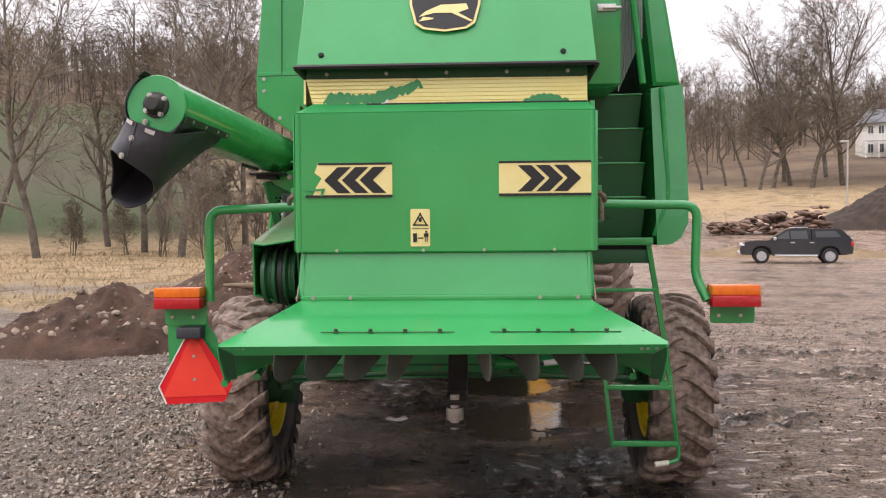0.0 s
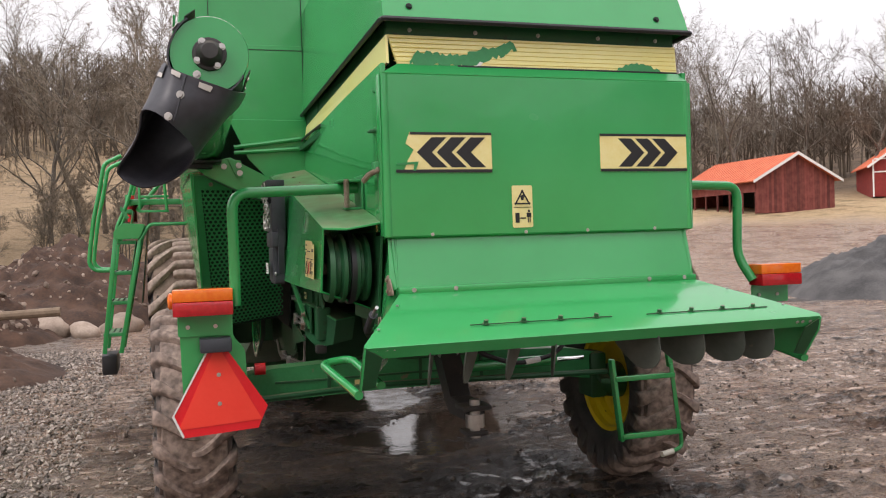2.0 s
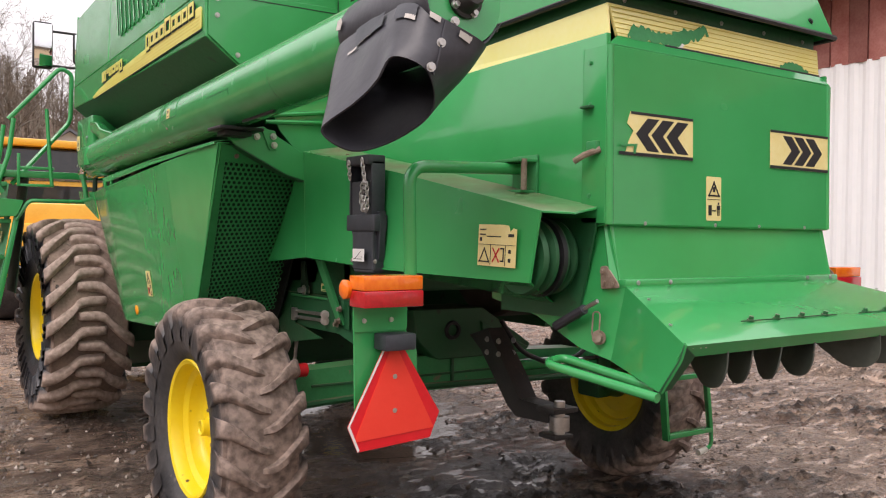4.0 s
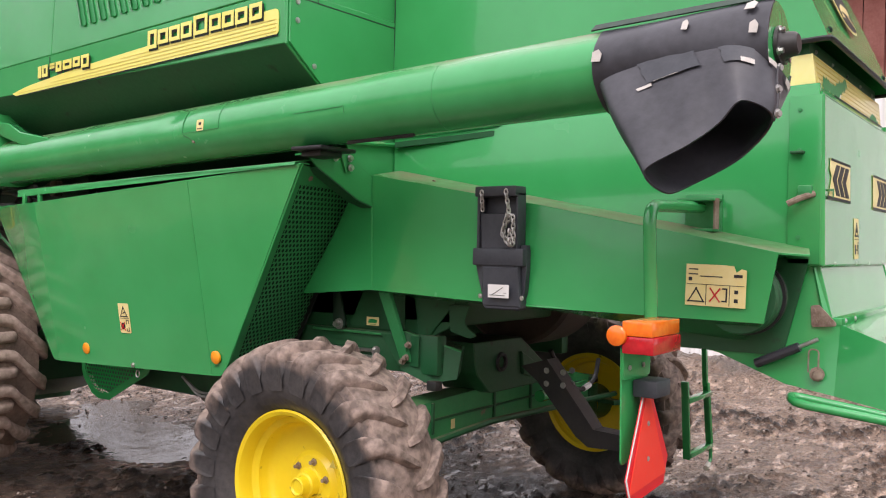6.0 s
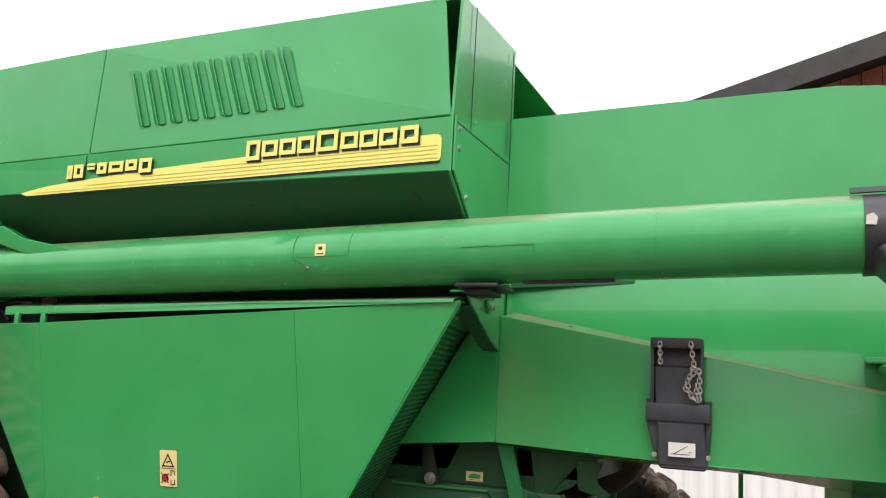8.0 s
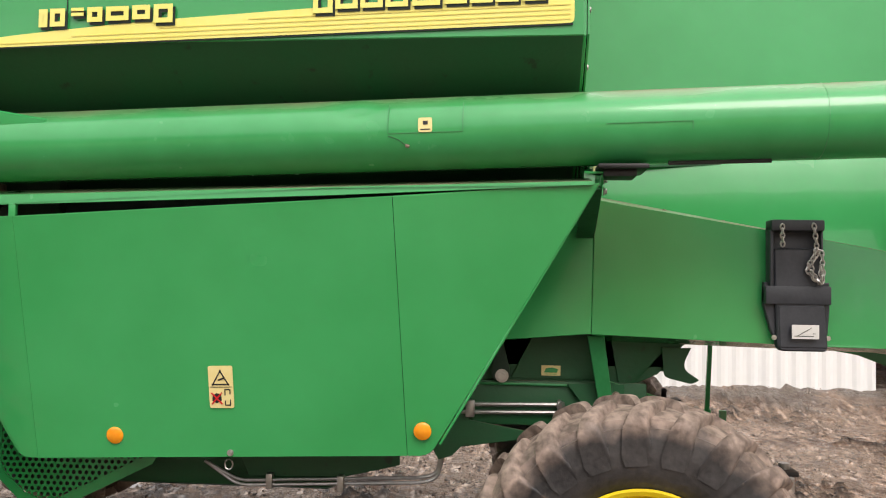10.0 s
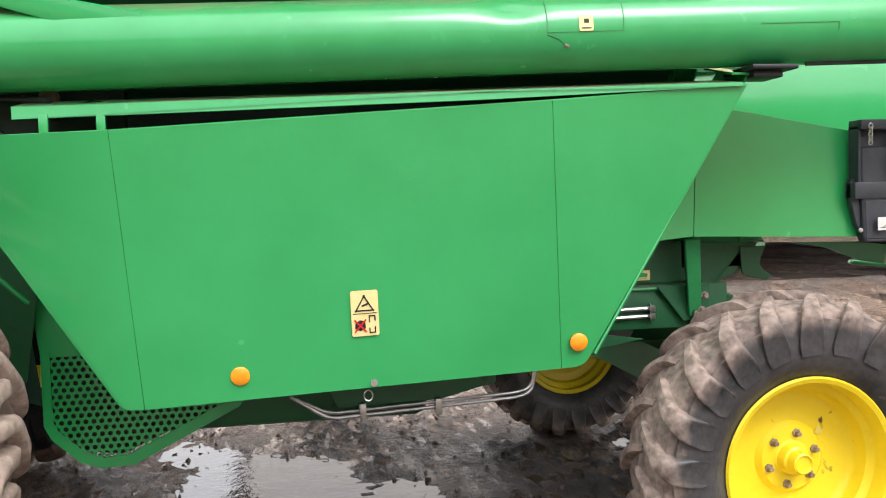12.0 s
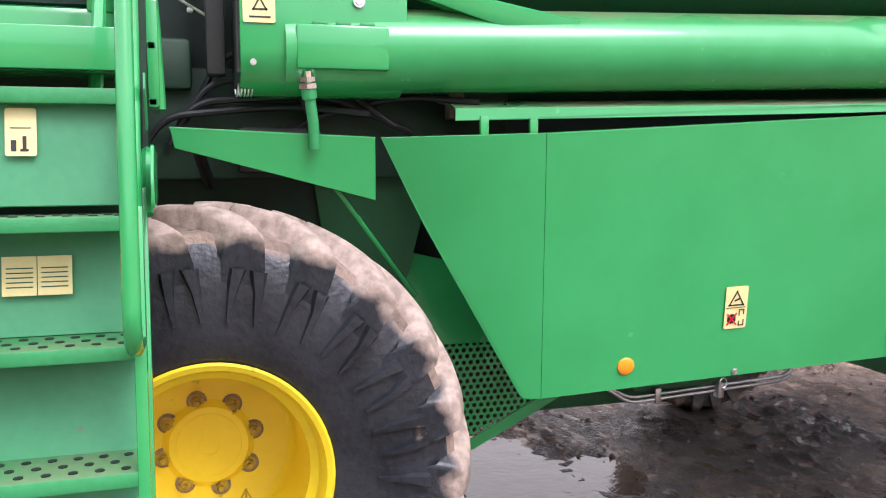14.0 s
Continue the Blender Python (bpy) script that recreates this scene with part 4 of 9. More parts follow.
bmesh.ops.bevel(bm, geom=[e for e in bm.edges if len(e.link_faces) == 2 and e.calc_face_angle(0) > 1.0], offset=0.03, segments=4, affect="EDGES")
hood = part("upper_hood", bm, GREEN, combine, "green upper engine hood")
part("hood_seal", tube(bent([(-0.69, 5.9, 2.368), (-0.684, 3.80, 2.446), (0.70, 3.80, 2.446), (0.705, 5.9, 2.368)], 0.02, 2), 0.011, 6), BLACK, hood, "black rubber edge seal")
for x in (-0.565, 0.545):
    part("hood_screw", add_bolt(bmesh.new(), (x, 3.829, 2.505), (0, -1, 0.4), 0.009, 0.006), DARK, hood)
# badge: plain shield with a plain leaping shape
bd = frame_of((0.005, 3.902, 2.70), (1, 0, 0), (0, 0.39, 0.92))
badge = part("badge", flat(bd, [(-0.17, 0.17), (0.17, 0.17), (0.165, 0.05), (0.14, -0.055), (0.1, -0.085), (0, -0.1), (-0.1, -0.085), (-0.14, -0.055), (-0.165, 0.05)], 0.001, 0.003), DECAL, combine, "black and cream shield badge")
part("badge_field", flat(bd, [(-0.158, 0.165), (0.158, 0.165), (0.153, 0.05), (0.13, -0.047), (0.095, -0.074), (0, -0.088), (-0.095, -0.074), (-0.13, -0.047), (-0.153, 0.05)], 0.005), BLACK, badge)
part("badge_shape", flats(bd, [[(-0.12, -0.02), (-0.05, 0.0), (0.06, 0.0), (0.11, 0.02), (0.10, 0.05), (-0.02, 0.045), (-0.09, 0.01)], [(0.06, 0.0), (0.13, -0.045), (0.12, -0.05), (0.03, 0.0)], [(-0.10, -0.02), (-0.12, -0.045), (-0.06, -0.035), (-0.05, -0.028)]], 0.007), DECAL, badge)

# chevron labels
for x0, x1, dx in ((-0.612, -0.24, -1), (0.249, 0.668, 1)):
    m = frame_of((0, 3.8155, 1.848), (1, 0, 0), (0, 0.0155, 1))
    left = [(x0, 0.0), (x0 + 0.02, 0.05), (x0 + 0.045, 0.09), (x0 + 0.012, 0.115), (x0 + 0.03, 0.16)] if dx < 0 else [(x0, 0), (x0, 0.16)]
    c = part("chevron_label", flat(m, [(x1, 0)] + [(x1, 0.16)] + list(reversed(left)), 0.002), DECAL, rear_panel, "pale yellow label with black chevrons and torn edge" if dx < 0 else "pale yellow label with black chevrons")
    part("label_bar", flats(m, [rect(x0 if dx > 0 else x0 - 0.03, 0.0, x1, 0.012), rect(x0 + (0.03 if dx < 0 else 0), 0.15, x1, 0.16)], 0.0035), BLACK, c)
    n0 = -0.555 if dx < 0 else 0.335
    shapes = []
    for k in range(3):
        a = n0 + 0.082 * k
        w0 = 0.062
        if dx < 0:
            shapes.append([(a, 0.08), (a + 0.062, 0.14), (a + 0.062 + w0, 0.14), (a + w0, 0.08), (a + 0.062 + w0, 0.02), (a + 0.062, 0.02)])
        else:
            shapes.append([(a, 0.14), (a + w0, 0.14), (a + w0 + 0.062, 0.08), (a + w0, 0.02), (a, 0.02), (a + 0.062, 0.08)])
    part("chevron", flats(m, shapes, 0.0035), BLACK, c)


def warning_label(parent, m, w, h, pictos):
    """A pale yellow safety label with a border and plain pictograms given as outlines in its plane."""
    o = part("warning_label", flat(m, [(p.x, p.y) for p in rounded([(0, 0, 0), (w, 0, 0), (w, h, 0), (0, h, 0)], 0.008, 3)], 0.001), DECAL, parent, "pale yellow safety label with black pictograms")
    part("pictogram", flats(m, pictos, 0.003), BLACK, o)
    return o


m = frame_of((-0.158, 3.812, 1.621), (1, 0, 0), (0, 0.0155, 1))
warning_label(rear_panel, m, 0.09, 0.172, tri_ring(0.045, 0.125, 0.07, 0.006) + [[(0.04, 0.112), (0.05, 0.112), (0.054, 0.135), (0.036, 0.13)], rect(0.012, 0.02, 0.03, 0.06), rect(0.034, 0.036, 0.058, 0.041), rect(0.066, 0.02, 0.07, 0.045),
                                                                                   rect(0.074, 0.02, 0.078, 0.045), rect(0.062, 0.043, 0.082, 0.06), rect(0.068, 0.063, 0.076, 0.072), rect(0.006, 0.082, 0.084, 0.084)])
# green scuff streak across the torn label
part("scuff", flats(frame_of((-0.69, 3.814, 1.885), (1, 0, 0), (0, 0.0155, 1)), [[(0.05, 0.0), (0.14, 0.006), (0.128, -0.03), (0.118, -0.03), (0.122, -0.004), (0.055, -0.008)]], 0.005), GREEN_WORN, rear_panel)

# latches and hinge of the rear panel
for sx in (-1, 1):
    lt = part("latch", tube([(sx * 0.70, 3.845, 1.865), (sx * 0.735, 3.89, 1.845), (sx * 0.745, 3.93, 1.825)], 0.012, 8), RUST, combine, "rusty steel latch handle")
    part("latch_bracket", box((sx * 0.69, 3.85, 1.855), (sx * 0.72, 3.90, 1.895), 0.004), GREEN_WORN, lt)
    part("latch_tab", box((sx * 0.69, 3.88, 2.015), (sx * 0.725, 3.93, 2.025), 0.003), GREEN_SHADE_DIRT, lt)

# ---- lower discharge and spreader hood
part("discharge_panel", plate([(-0.645, 3.835, 1.60), (0.665, 3.835, 1.60), (0.655, 3.785, 1.40), (-0.655, 3.785, 1.40)], 0.012, 0.002, out=(0, -1, 0)), GREEN, combine, "green sloping discharge panel")
for sx in (-1, 1):
    part("discharge_flange", plate([(sx * 0.645, 3.832, 1.6), (sx * 0.675, 3.85, 1.6), (sx * 0.685, 3.80, 1.38), (sx * 0.655, 3.783, 1.40)], 0.008, 0.001, out=(0, -1, 0)), GREEN, combine)
fold = part("spreader_hinge_flange", box((-0.66, 3.75, 1.372), (0.66, 3.79, 1.402), 0.006), GREEN, combine)
for x in (-0.6, -0.43, 0.43, 0.6):
    bolt("flange_bolt", (x, 3.749, 1.39), (0, -1, 0), 0.006, 0.005, STEEL, fold)
sp_bm = bmesh.new()
v = [(-0.655, 3.755, 1.378), (0.65, 3.755, 1.378), (0.905, 3.30, 1.252), (0.90, 3.285, 1.243), (0.898, 3.312, 1.203), (-0.905, 3.312, 1.196), (-0.905, 3.285, 1.236), (-0.90, 3.30, 1.245)]
vv = [sp_bm.verts.new(p) for p in v]
sp_bm.faces.new((vv[0], vv[1], vv[2], vv[7]))
sp_bm.faces.new((vv[7], vv[2], vv[3], vv[6]))
sp_bm.faces.new((vv[6], vv[3], vv[4], vv[5]))
thicken(sp_bm, 0.006)
spreader = part("spreader_hood", sp_bm, GREEN, combine, "bright green straw spreader hood with folded lip", smooth=20)
for sx in (-1, 1):
    part("hood_side", facets([(0.657, 3.755, 1.378), (0.905, 3.285, 1.24), (0.908, 3.30, 1.19), (0.905, 3.375, 1.083), (0.72, 3.76, 1.12)], [(0, 1, 4), (1, 2, 4), (2, 3, 4)], 0.008, sx), GREEN, spreader)
    part("side_lip", facets([(0.905, 3.285, 1.238), (0.84, 3.30, 1.20), (0.85, 3.38, 1.09), (0.906, 3.377, 1.083), (0.909, 3.30, 1.19)], [(0, 1, 2, 3, 4)], 0.005, sx), GREEN_SHADE_DIRT, spreader)
    for t in (0.25, 0.75):
        p = Vector((sx * 0.648, 3.70, 1.376)).lerp(Vector((sx * 0.885, 3.31, 1.252)), t)
        bolt("hood_rivet", p, (0, -0.28, 0.96), 0.004, 0.003, STEEL, spreader)
    for x in (0.80, 0.825, 0.86):
        bolt("hood_rivet", (sx * x, 3.297, 1.224), (0, -0.8, -0.6), 0.0045, 0.003, STEEL, spreader)
    hp = part("hinge_plate", plate(rounded([(sx * 0.684, 3.855, 1.445), (sx * 0.684, 3.825, 1.45), (sx * 0.684, 3.765, 1.385), (sx * 0.684, 3.765, 1.372), (sx * 0.684, 3.85, 1.365)], 0.008, 2), 0.006, 0.001, out=(sx, 0, 0)), RUST, spreader, "small rusty hinge plate")
    for y, z in ((3.842, 1.428), (3.835, 1.385), (3.79, 1.385)):
        bolt("hinge_bolt", (sx * 0.684, y, z), (sx, 0, 0), 0.008, 0.007, RUST, hp)
    st = part("gas_strut", tube([(sx * 0.735, 3.88, 1.292), (sx * 0.725, 4.04, 1.215)], 0.018, 10), RUBBER_SPOUT, combine, "black gas strut")
    part("strut_rod", tube([(sx * 0.735, 3.88, 1.292), (sx * 0.735, 3.815, 1.325)], 0.008, 8), STEEL, st)
    # round bumper loop below each side
    part("hoop", tube(bent([(sx * 0.905, 3.385, 1.068), (sx * 0.955, 3.84, 1.118), (sx * 0.83, 3.89, 1.125), (sx * 0.80, 3.50, 1.075)], 0.055), 0.016, 12), GREEN, spreader, "green tubular hoop")
    part("locking_pin", add_bolt(tube(bent([(sx * 0.725, 3.815, 1.20), (sx * 0.72, 3.815, 1.285), (sx * 0.72, 3.85, 1.285), (sx * 0.725, 3.85, 1.20)], 0.015), 0.003, 6), (sx * 0.72, 3.82, 1.195), (sx, -0.4, 0), 0.018, 0.02), RUST, spreader)
# slots drawn as dark green strips for the shade in them, with their bolts
for x0, x1 in ((-0.50, 0.055), (0.20, 0.735)):
    sl = part("adjusting_slot", box((x0, 3.389, 1.2785), (x1, 3.393, 1.2825), 0), GREEN_SHADE_DIRT, spreader, "narrow adjusting slot")
    for k in range(4):
        x = x0 + (x1 - x0) * (0.11 + 0.26 * k)
        part("slot_bolt", add_bolt(bmesh.new(), (x, 3.40, 1.281), (0, -0.28, 0.96), 0.0085, 0.014), GREEN_SHADE_DIRT, sl)
# deflector vanes
for x, a in ((-0.655, 20), (-0.515, 30), (-0.355, 33), (-0.19, 22), (0.18, -14), (0.36, -25), (0.535, -27), (0.67, -25)):
    s = math.copysign(1, a)
    pts = [(0, -0.055, 0), (0, 0.20, 0.06), (0, 0.20, -0.06), (0, 0.06, -0.165), (0, -0.03, -0.15), (0, -0.06, -0.10)]
    at = Matrix.Translation((x, 3.36, 1.235)) @ pose(0, 0, 0, 0, a * 0.3, -a)
    vn = part("deflector_vane", plate(rounded(pts, [0.01, 0.02, 0.05, 0.06, 0.05, 0.04], 4), 0.005, 0.001), VANE, spreader, "dull dark steel deflector vane", at)
    part("vane_flange", box((-0.02 if s > 0 else -0.04, -0.04, -0.006), (0.04 if s > 0 else 0.02, 0.1, 0.0), 0.002), GREEN_WORN, vn, "", at)
# dark sheet painting the shade inside, below the spreader hood
part("hood_shade_sheet", plate([(-0.65, 3.80, 1.36), (0.65, 3.80, 1.36), (0.65, 4.12, 1.28), (-0.65, 4.12, 1.28)], 0.01, 0, out=(0, -1, -1)), DARK, combine)

# ---- lamp carriers with rails
for sx in (-1, 1):
    rail = part("lamp_rail", tube(bent([(sx * 0.70, 4.22, 1.818), (sx * 1.255, 4.26, 1.805), (sx * 1.24, 4.255, 1.45), (sx * 1.29, 4.20, 1.33)] if sx > 0 else [(-0.70, 4.275, 1.818), (-1.24, 4.265, 1.80), (-1.238, 4.25, 1.33)], 0.075, 6), 0.0235, 14), GREEN, combine, "green tubular lamp rail")
    part("rail_bracket", add_box(add_box(box((sx * 0.69, 4.19, 1.84), (sx * 0.79, 4.34, 1.852), 0.003), (sx * 0.69, 4.19, 1.70), (sx * 0.70, 4.34, 1.87), 0.003), (sx * 0.69, 4.20, 1.72), (sx * 0.77, 4.33, 1.732), 0.003), GREEN_WORN, rail)
    part("rail_spring", tube([(sx * 0.765, 4.19, 1.73), (sx * 0.765, 4.19, 1.85)], 0.012, 8), RUST, rail)
    ox = -1.374 if sx < 0 else 1.415
    oy, oz = 4.185, 1.36
    pl = part("lamp_plate", plate(rounded([(ox - 0.10, oy + 0.06, oz + 0.02), (ox + 0.12, oy + 0.06, oz + 0.02), (ox + 0.12, oy + 0.06, oz - 0.15), (ox - 0.10, oy + 0.06, oz - 0.15)], 0.012, 2), 0.006, 0.001, out=(0, -1, 0)), GREEN, rail)
    part("amber_lens", box((ox - 0.118, oy - 0.045, oz + 0.0), (ox + 0.118, oy + 0.06, oz + 0.05), 0.005), ORANGE, pl, "amber turn-signal lens")
    part("red_lens", box((ox - 0.118, oy - 0.05, oz - 0.058), (ox + 0.118, oy + 0.06, oz - 0.001), 0.005), RED_LENS, pl, "red tail-lamp lens")
    part("lamp_base", box((ox - 0.11, oy + 0.04, oz - 0.045), (ox + 0.11, oy + 0.07, oz + 0.04), 0.006), PLASTIC, pl)
    part("side_reflector", lathe([(0, 0.034), (0.012, 0.034), (0.018, 0.026), (0.02, 0)], 24), ORANGE, pl, "round amber reflector", Matrix.Translation((ox + sx * 0.118, oy + 0.075, oz + 0.0)) @ (pose(0, 0, 0) if sx > 0 else pose(0, 0, 0, 0, 0, 180)))
    for dx in (-0.06, 0.05):
        bolt("plate_rivet", (ox + dx, oy + 0.055, oz - 0.11), (0, -1, 0), 0.006, 0.004, STEEL, pl)
# slow-vehicle triangle on the left carrier
tp = part("triangle_carrier", plate(rounded([(-1.47, 4.255, 1.37), (-1.26, 4.255, 1.37), (-1.255, 4.255, 1.20), (-1.205, 4.255, 1.15), (-1.20, 4.255, 0.98), (-1.46, 4.255, 0.92)], 0.03, 3), 0.005, 0.001, out=(0, -1, 0)), GREEN, combine, "green sheet carrier plate")
part("carrier_head", box((-1.39, 4.165, 1.148), (-1.265, 4.25, 1.205), 0.006), PLASTIC, tp, "black rubber block")
tm = frame_of((-1.318, 4.225, 0.80), (1, 0.03, 0.0), (0, 0.01, 1))
outer = [(-0.15, 0.0), (0.155, 0.015), (0.197, 0.105), (0.028, 0.365), (-0.042, 0.36), (-0.19, 0.09)]
tri = part("warning_triangle", flat(tm, outer, 0.0, 0.003), TRI_EDGE, tp, "red slow-vehicle triangle with orange-red centre")
part("triangle_centre", flat(tm, [(-0.166, 0.036), (0.171, 0.051), (0.006, 0.358), (-0.014, 0.357)], 0.004, 0.002), TRI_CENTRE, tri)
part("triangle_bend", flats(tm, [[(-0.15, 0.0), (-0.19, 0.09), (-0.182, 0.095), (-0.143, 0.006)], [(-0.19, 0.09), (-0.042, 0.36), (-0.036, 0.355), (-0.183, 0.09)]], 0.004, 0.002), WHITE, tri, "worn pale edge")
for y in (0.13, 0.25):
    bolt("triangle_rivet", tm @ Vector((0.0, y, 0.006)), tm.to_3x3() @ Vector((0, 0, 1)), 0.006, 0.004, STEEL, tri)

# ---- grain tank
TX = -1.415
tank = part("grain_tank_side", plate([(TX, 5.935, 2.549), (TX, 9.0, 2.532), (TX, 9.0, 2.696), (TX - 0.005, 5.94, 2.787)], 0.012, 0.004, out=(-1, 0, 0)), GREEN, combine, "green grain tank side with raised lettering band")
up = [(TX - 0.004, 5.942, 2.792), (TX - 0.002, 7.908, 2.729), (TX + 0.02, 7.90, 3.30), (TX + 0.06, 6.02, 3.36)]
part("tank_upper_side", plate(up, 0.012, 0.004, out=(-1, 0, 0)), GREEN, tank)
part("tank_front_side", plate([(TX - 0.002, 7.914, 2.729), (TX - 0.002, 9.0, 2.698), (TX + 0.02, 9.0, 3.24), (TX + 0.02, 7.906, 3.30)], 0.012, 0.004, out=(-1, 0, 0)), GREEN, tank)
# the undercut's shade is painted with the darker green
part("tank_undercut", plate([(TX + 0.004, 5.935, 2.549), (TX + 0.004, 9.0, 2.532), (-0.76, 9.0, 2.025), (-0.76, 5.935, 2.06)], 0.01, 0.002, out=(-1, 0, -1)), GREEN_SHADE_DIRT, tank)
part("tank_rear_face", plate([(TX + 0.002, 5.93, 2.549), (TX + 0.002, 5.93, 2.787), (TX + 0.05, 5.93, 3.36), (-0.60, 5.93, 3.40), (-0.60, 5.93, 2.06), (-0.76, 5.93, 2.06)], 0.012, 0.003, out=(0, -1, 0)), GREEN, tank)
part("tank_rear_lower", plate([(TX + 0.01, 5.918, 2.556), (TX + 0.01, 5.918, 2.792), (-0.668, 5.918, 2.80), (-0.668, 5.918, 2.10), (-0.80, 5.918, 2.08)], 0.008, 0.002, out=(0, -1, 0)), GREEN, tank)
part("tank_front_face", plate([(TX, 9.002, 2.535), (TX + 0.02, 9.002, 3.26), (1.40, 9.002, 3.26), (1.40, 9.002, 2.535), (0.76, 9.002, 2.03), (-0.76, 9.002, 2.03)], 0.012, 0.002, out=(0, 1, 0)), GREEN, tank)
part("tank_top", plate([(TX + 0.06, 5.95, 3.355), (1.36, 5.95, 3.355), (1.38, 9.0, 3.24), (TX + 0.02, 9.0, 3.24)], 0.01, 0.002, out=(0, 0, 1)), GREEN, tank)
part("tank_right_side", plate([(1.405, 5.935, 2.549), (1.405, 9.0, 2.532), (1.38, 9.0, 3.24), (1.36, 5.94, 3.355)], 0.012, 0.003, out=(1, 0, 0)), GREEN, tank)
part("tank_right_undercut", plate([(1.40, 5.935, 2.549), (1.40, 9.0, 2.532), (0.76, 9.0, 2.025), (0.76, 5.935, 2.06)], 0.01, 0.002, out=(1, 0, -1)), GREEN, tank)
for p in ((-1.36, 2.66), (-1.36, 2.745), (-1.25, 2.47), (-1.12, 2.37)):
    bolt("tank_bolt", (p[0], 5.916, p[1]), (0, -1, 0), 0.009, 0.006, STEEL, tank)
# sheet joints on the rear face
for a, b in (((-1.40, 2.766), (-0.67, 2.770)), ((-1.232, 2.77), (-1.225, 3.36)), ((-0.672, 2.36), (-0.672, 3.36))):
    dx, dz = (0, 0.0025) if abs(a[1] - b[1]) < 0.1 else (0.0025, 0)
    part("sheet_joint", plate([(a[0] - dx, 5.9165, a[1] - dz), (b[0] - dx, 5.9165, b[1] - dz), (b[0] + dx, 5.9165, b[1] + dz), (a[0] + dx, 5.9165, a[1] + dz)], 0.003, 0, out=(0, -1, 0)), DARK_GREEN, tank)
for y in (7.92,):
    part("sheet_joint", plate([(TX - 0.0045, y, 2.555), (TX - 0.0045, y + 0.004, 2.555), (TX - 0.0045, y + 0.004, 2.72), (TX - 0.0045, y, 2.72)], 0.003, 0, out=(-1, 0, 0)), DARK_GREEN, tank)
for z0, z1 in ((2.170, 2.226), (2.137, 2.164)):
    part("ledge_rail", tube([(-1.105, 5.895, z0), (-0.68, 5.895, z1)], 0.013, 8), GREEN, tank, "thin green rail under the tank")
# slanted ventilation slots
for k in range(10):
    y = 7.555 - 0.0967 * k
    z = 2.85 + 0.0041 * k
    dy, dz = 0.112, 0.30
    m0 = [(TX - 0.006, y + 0.02, z), (TX - 0.006, y - 0.016, z + 0.002), (TX + 0.006, y - 0.016 + dy, z + dz), (TX + 0.006, y + 0.02 + dy, z + dz)]
    sl = part("vent_slot", plate(rounded(m0, 0.012, 3), 0.004, 0, out=(-1, 0, 0)), GREEN_WORN, tank, "slanted vent slot")
    part("slot_lip", plate([(TX - 0.004, y + 0.052, z + 0.004), (TX - 0.022, y + 0.022, z), (TX - 0.008, y + 0.022 + dy, z + dz), (TX + 0.008, y + 0.052 + dy, z + dz)], 0.003, 0.001, out=(-1, 0, 0)), GREEN, sl)
# lettering band: tapering yellow stripe with plain raised blocks instead of words
sm = frame_of((TX - 0.004, 5.975, 2.594), (0, -1, 0.0), (0, 0.0, 1))
bx = lambda y, z: (-(y - 5.975), z - 2.594)
stripe_pts = [bx(5.975, 2.594), bx(5.975, 2.712), bx(6.94, 2.663), bx(7.6, 2.622), bx(8.18, 2.568), bx(8.34, 2.538), bx(8.30, 2.522)]
st = part("yellow_stripe", flat(sm, [(p.x, p.y) for p in rounded([Vector((*q, 0)) for q in stripe_pts], [0.02, 0.03, 0.2, 0.2, 0.1, 0.01, 0.02], 4)], 0.0, 0.004), LEMON, tank, "tapering yellow stripe with raised block shapes")
bars = []
for k in range(4):
    z0 = 2.606 + 0.018 * k
    yend = (8.25, 7.9, 7.55, 7.2)[k]
    bars.append([bx(5.99, z0), bx(5.99, z0 + 0.004), bx(yend, z0 + 0.004 - 0.032 * (yend - 5.99)), bx(yend, z0 - 0.032 * (yend - 5.99))])
for o in bars:
    part("stripe_line", flat(sm, o, 0.005, 0.001), YELLOW_GROOVE, st)
part("stripe_edge", flats(sm, [[bx(5.98, 2.586), bx(5.98, 2.594), bx(8.30, 2.522), bx(8.30, 2.516)]], 0.001, 0.002), DARK, st)


def blocks(spec, stroke):
    """Each plain block is a hollow frame of four bars."""
    res = []
    for y, w, z, h in spec:
        for y0, y1, z0, z1 in ((y, y - w, z, z + stroke), (y, y - w, z + h - stroke, z + h), (y, y - stroke, z + stroke, z + h - stroke), (y - w + stroke, y - w, z + stroke, z + h - stroke)):
            res.append([bx(y0, z0 + 0.02 * (y - y0)), bx(y1, z0 + 0.02 * (y - y1)), bx(y1, z1 + 0.02 * (y - y1)), bx(y0, z1 + 0.02 * (y - y0))])
    return res


word = [(6.95, 0.075, 2.640, 0.095), (6.865, 0.085, 2.655, 0.075), (6.77, 0.085, 2.658, 0.075), (6.675, 0.085, 2.660, 0.078), (6.575, 0.105, 2.663, 0.095), (6.455, 0.085, 2.668, 0.075), (6.36, 0.085, 2.670, 0.075), (6.265, 0.085, 2.672, 0.075),
        (6.165, 0.085, 2.675, 0.078)]
model = [(8.03, 0.035, 2.600, 0.07), (7.985, 0.06, 2.602, 0.07), (7.90, 0.05, 2.642, 0.032), (7.835, 0.06, 2.618, 0.058), (7.76, 0.09, 2.622, 0.055), (7.655, 0.07, 2.626, 0.055), (7.57, 0.075, 2.612, 0.072)]
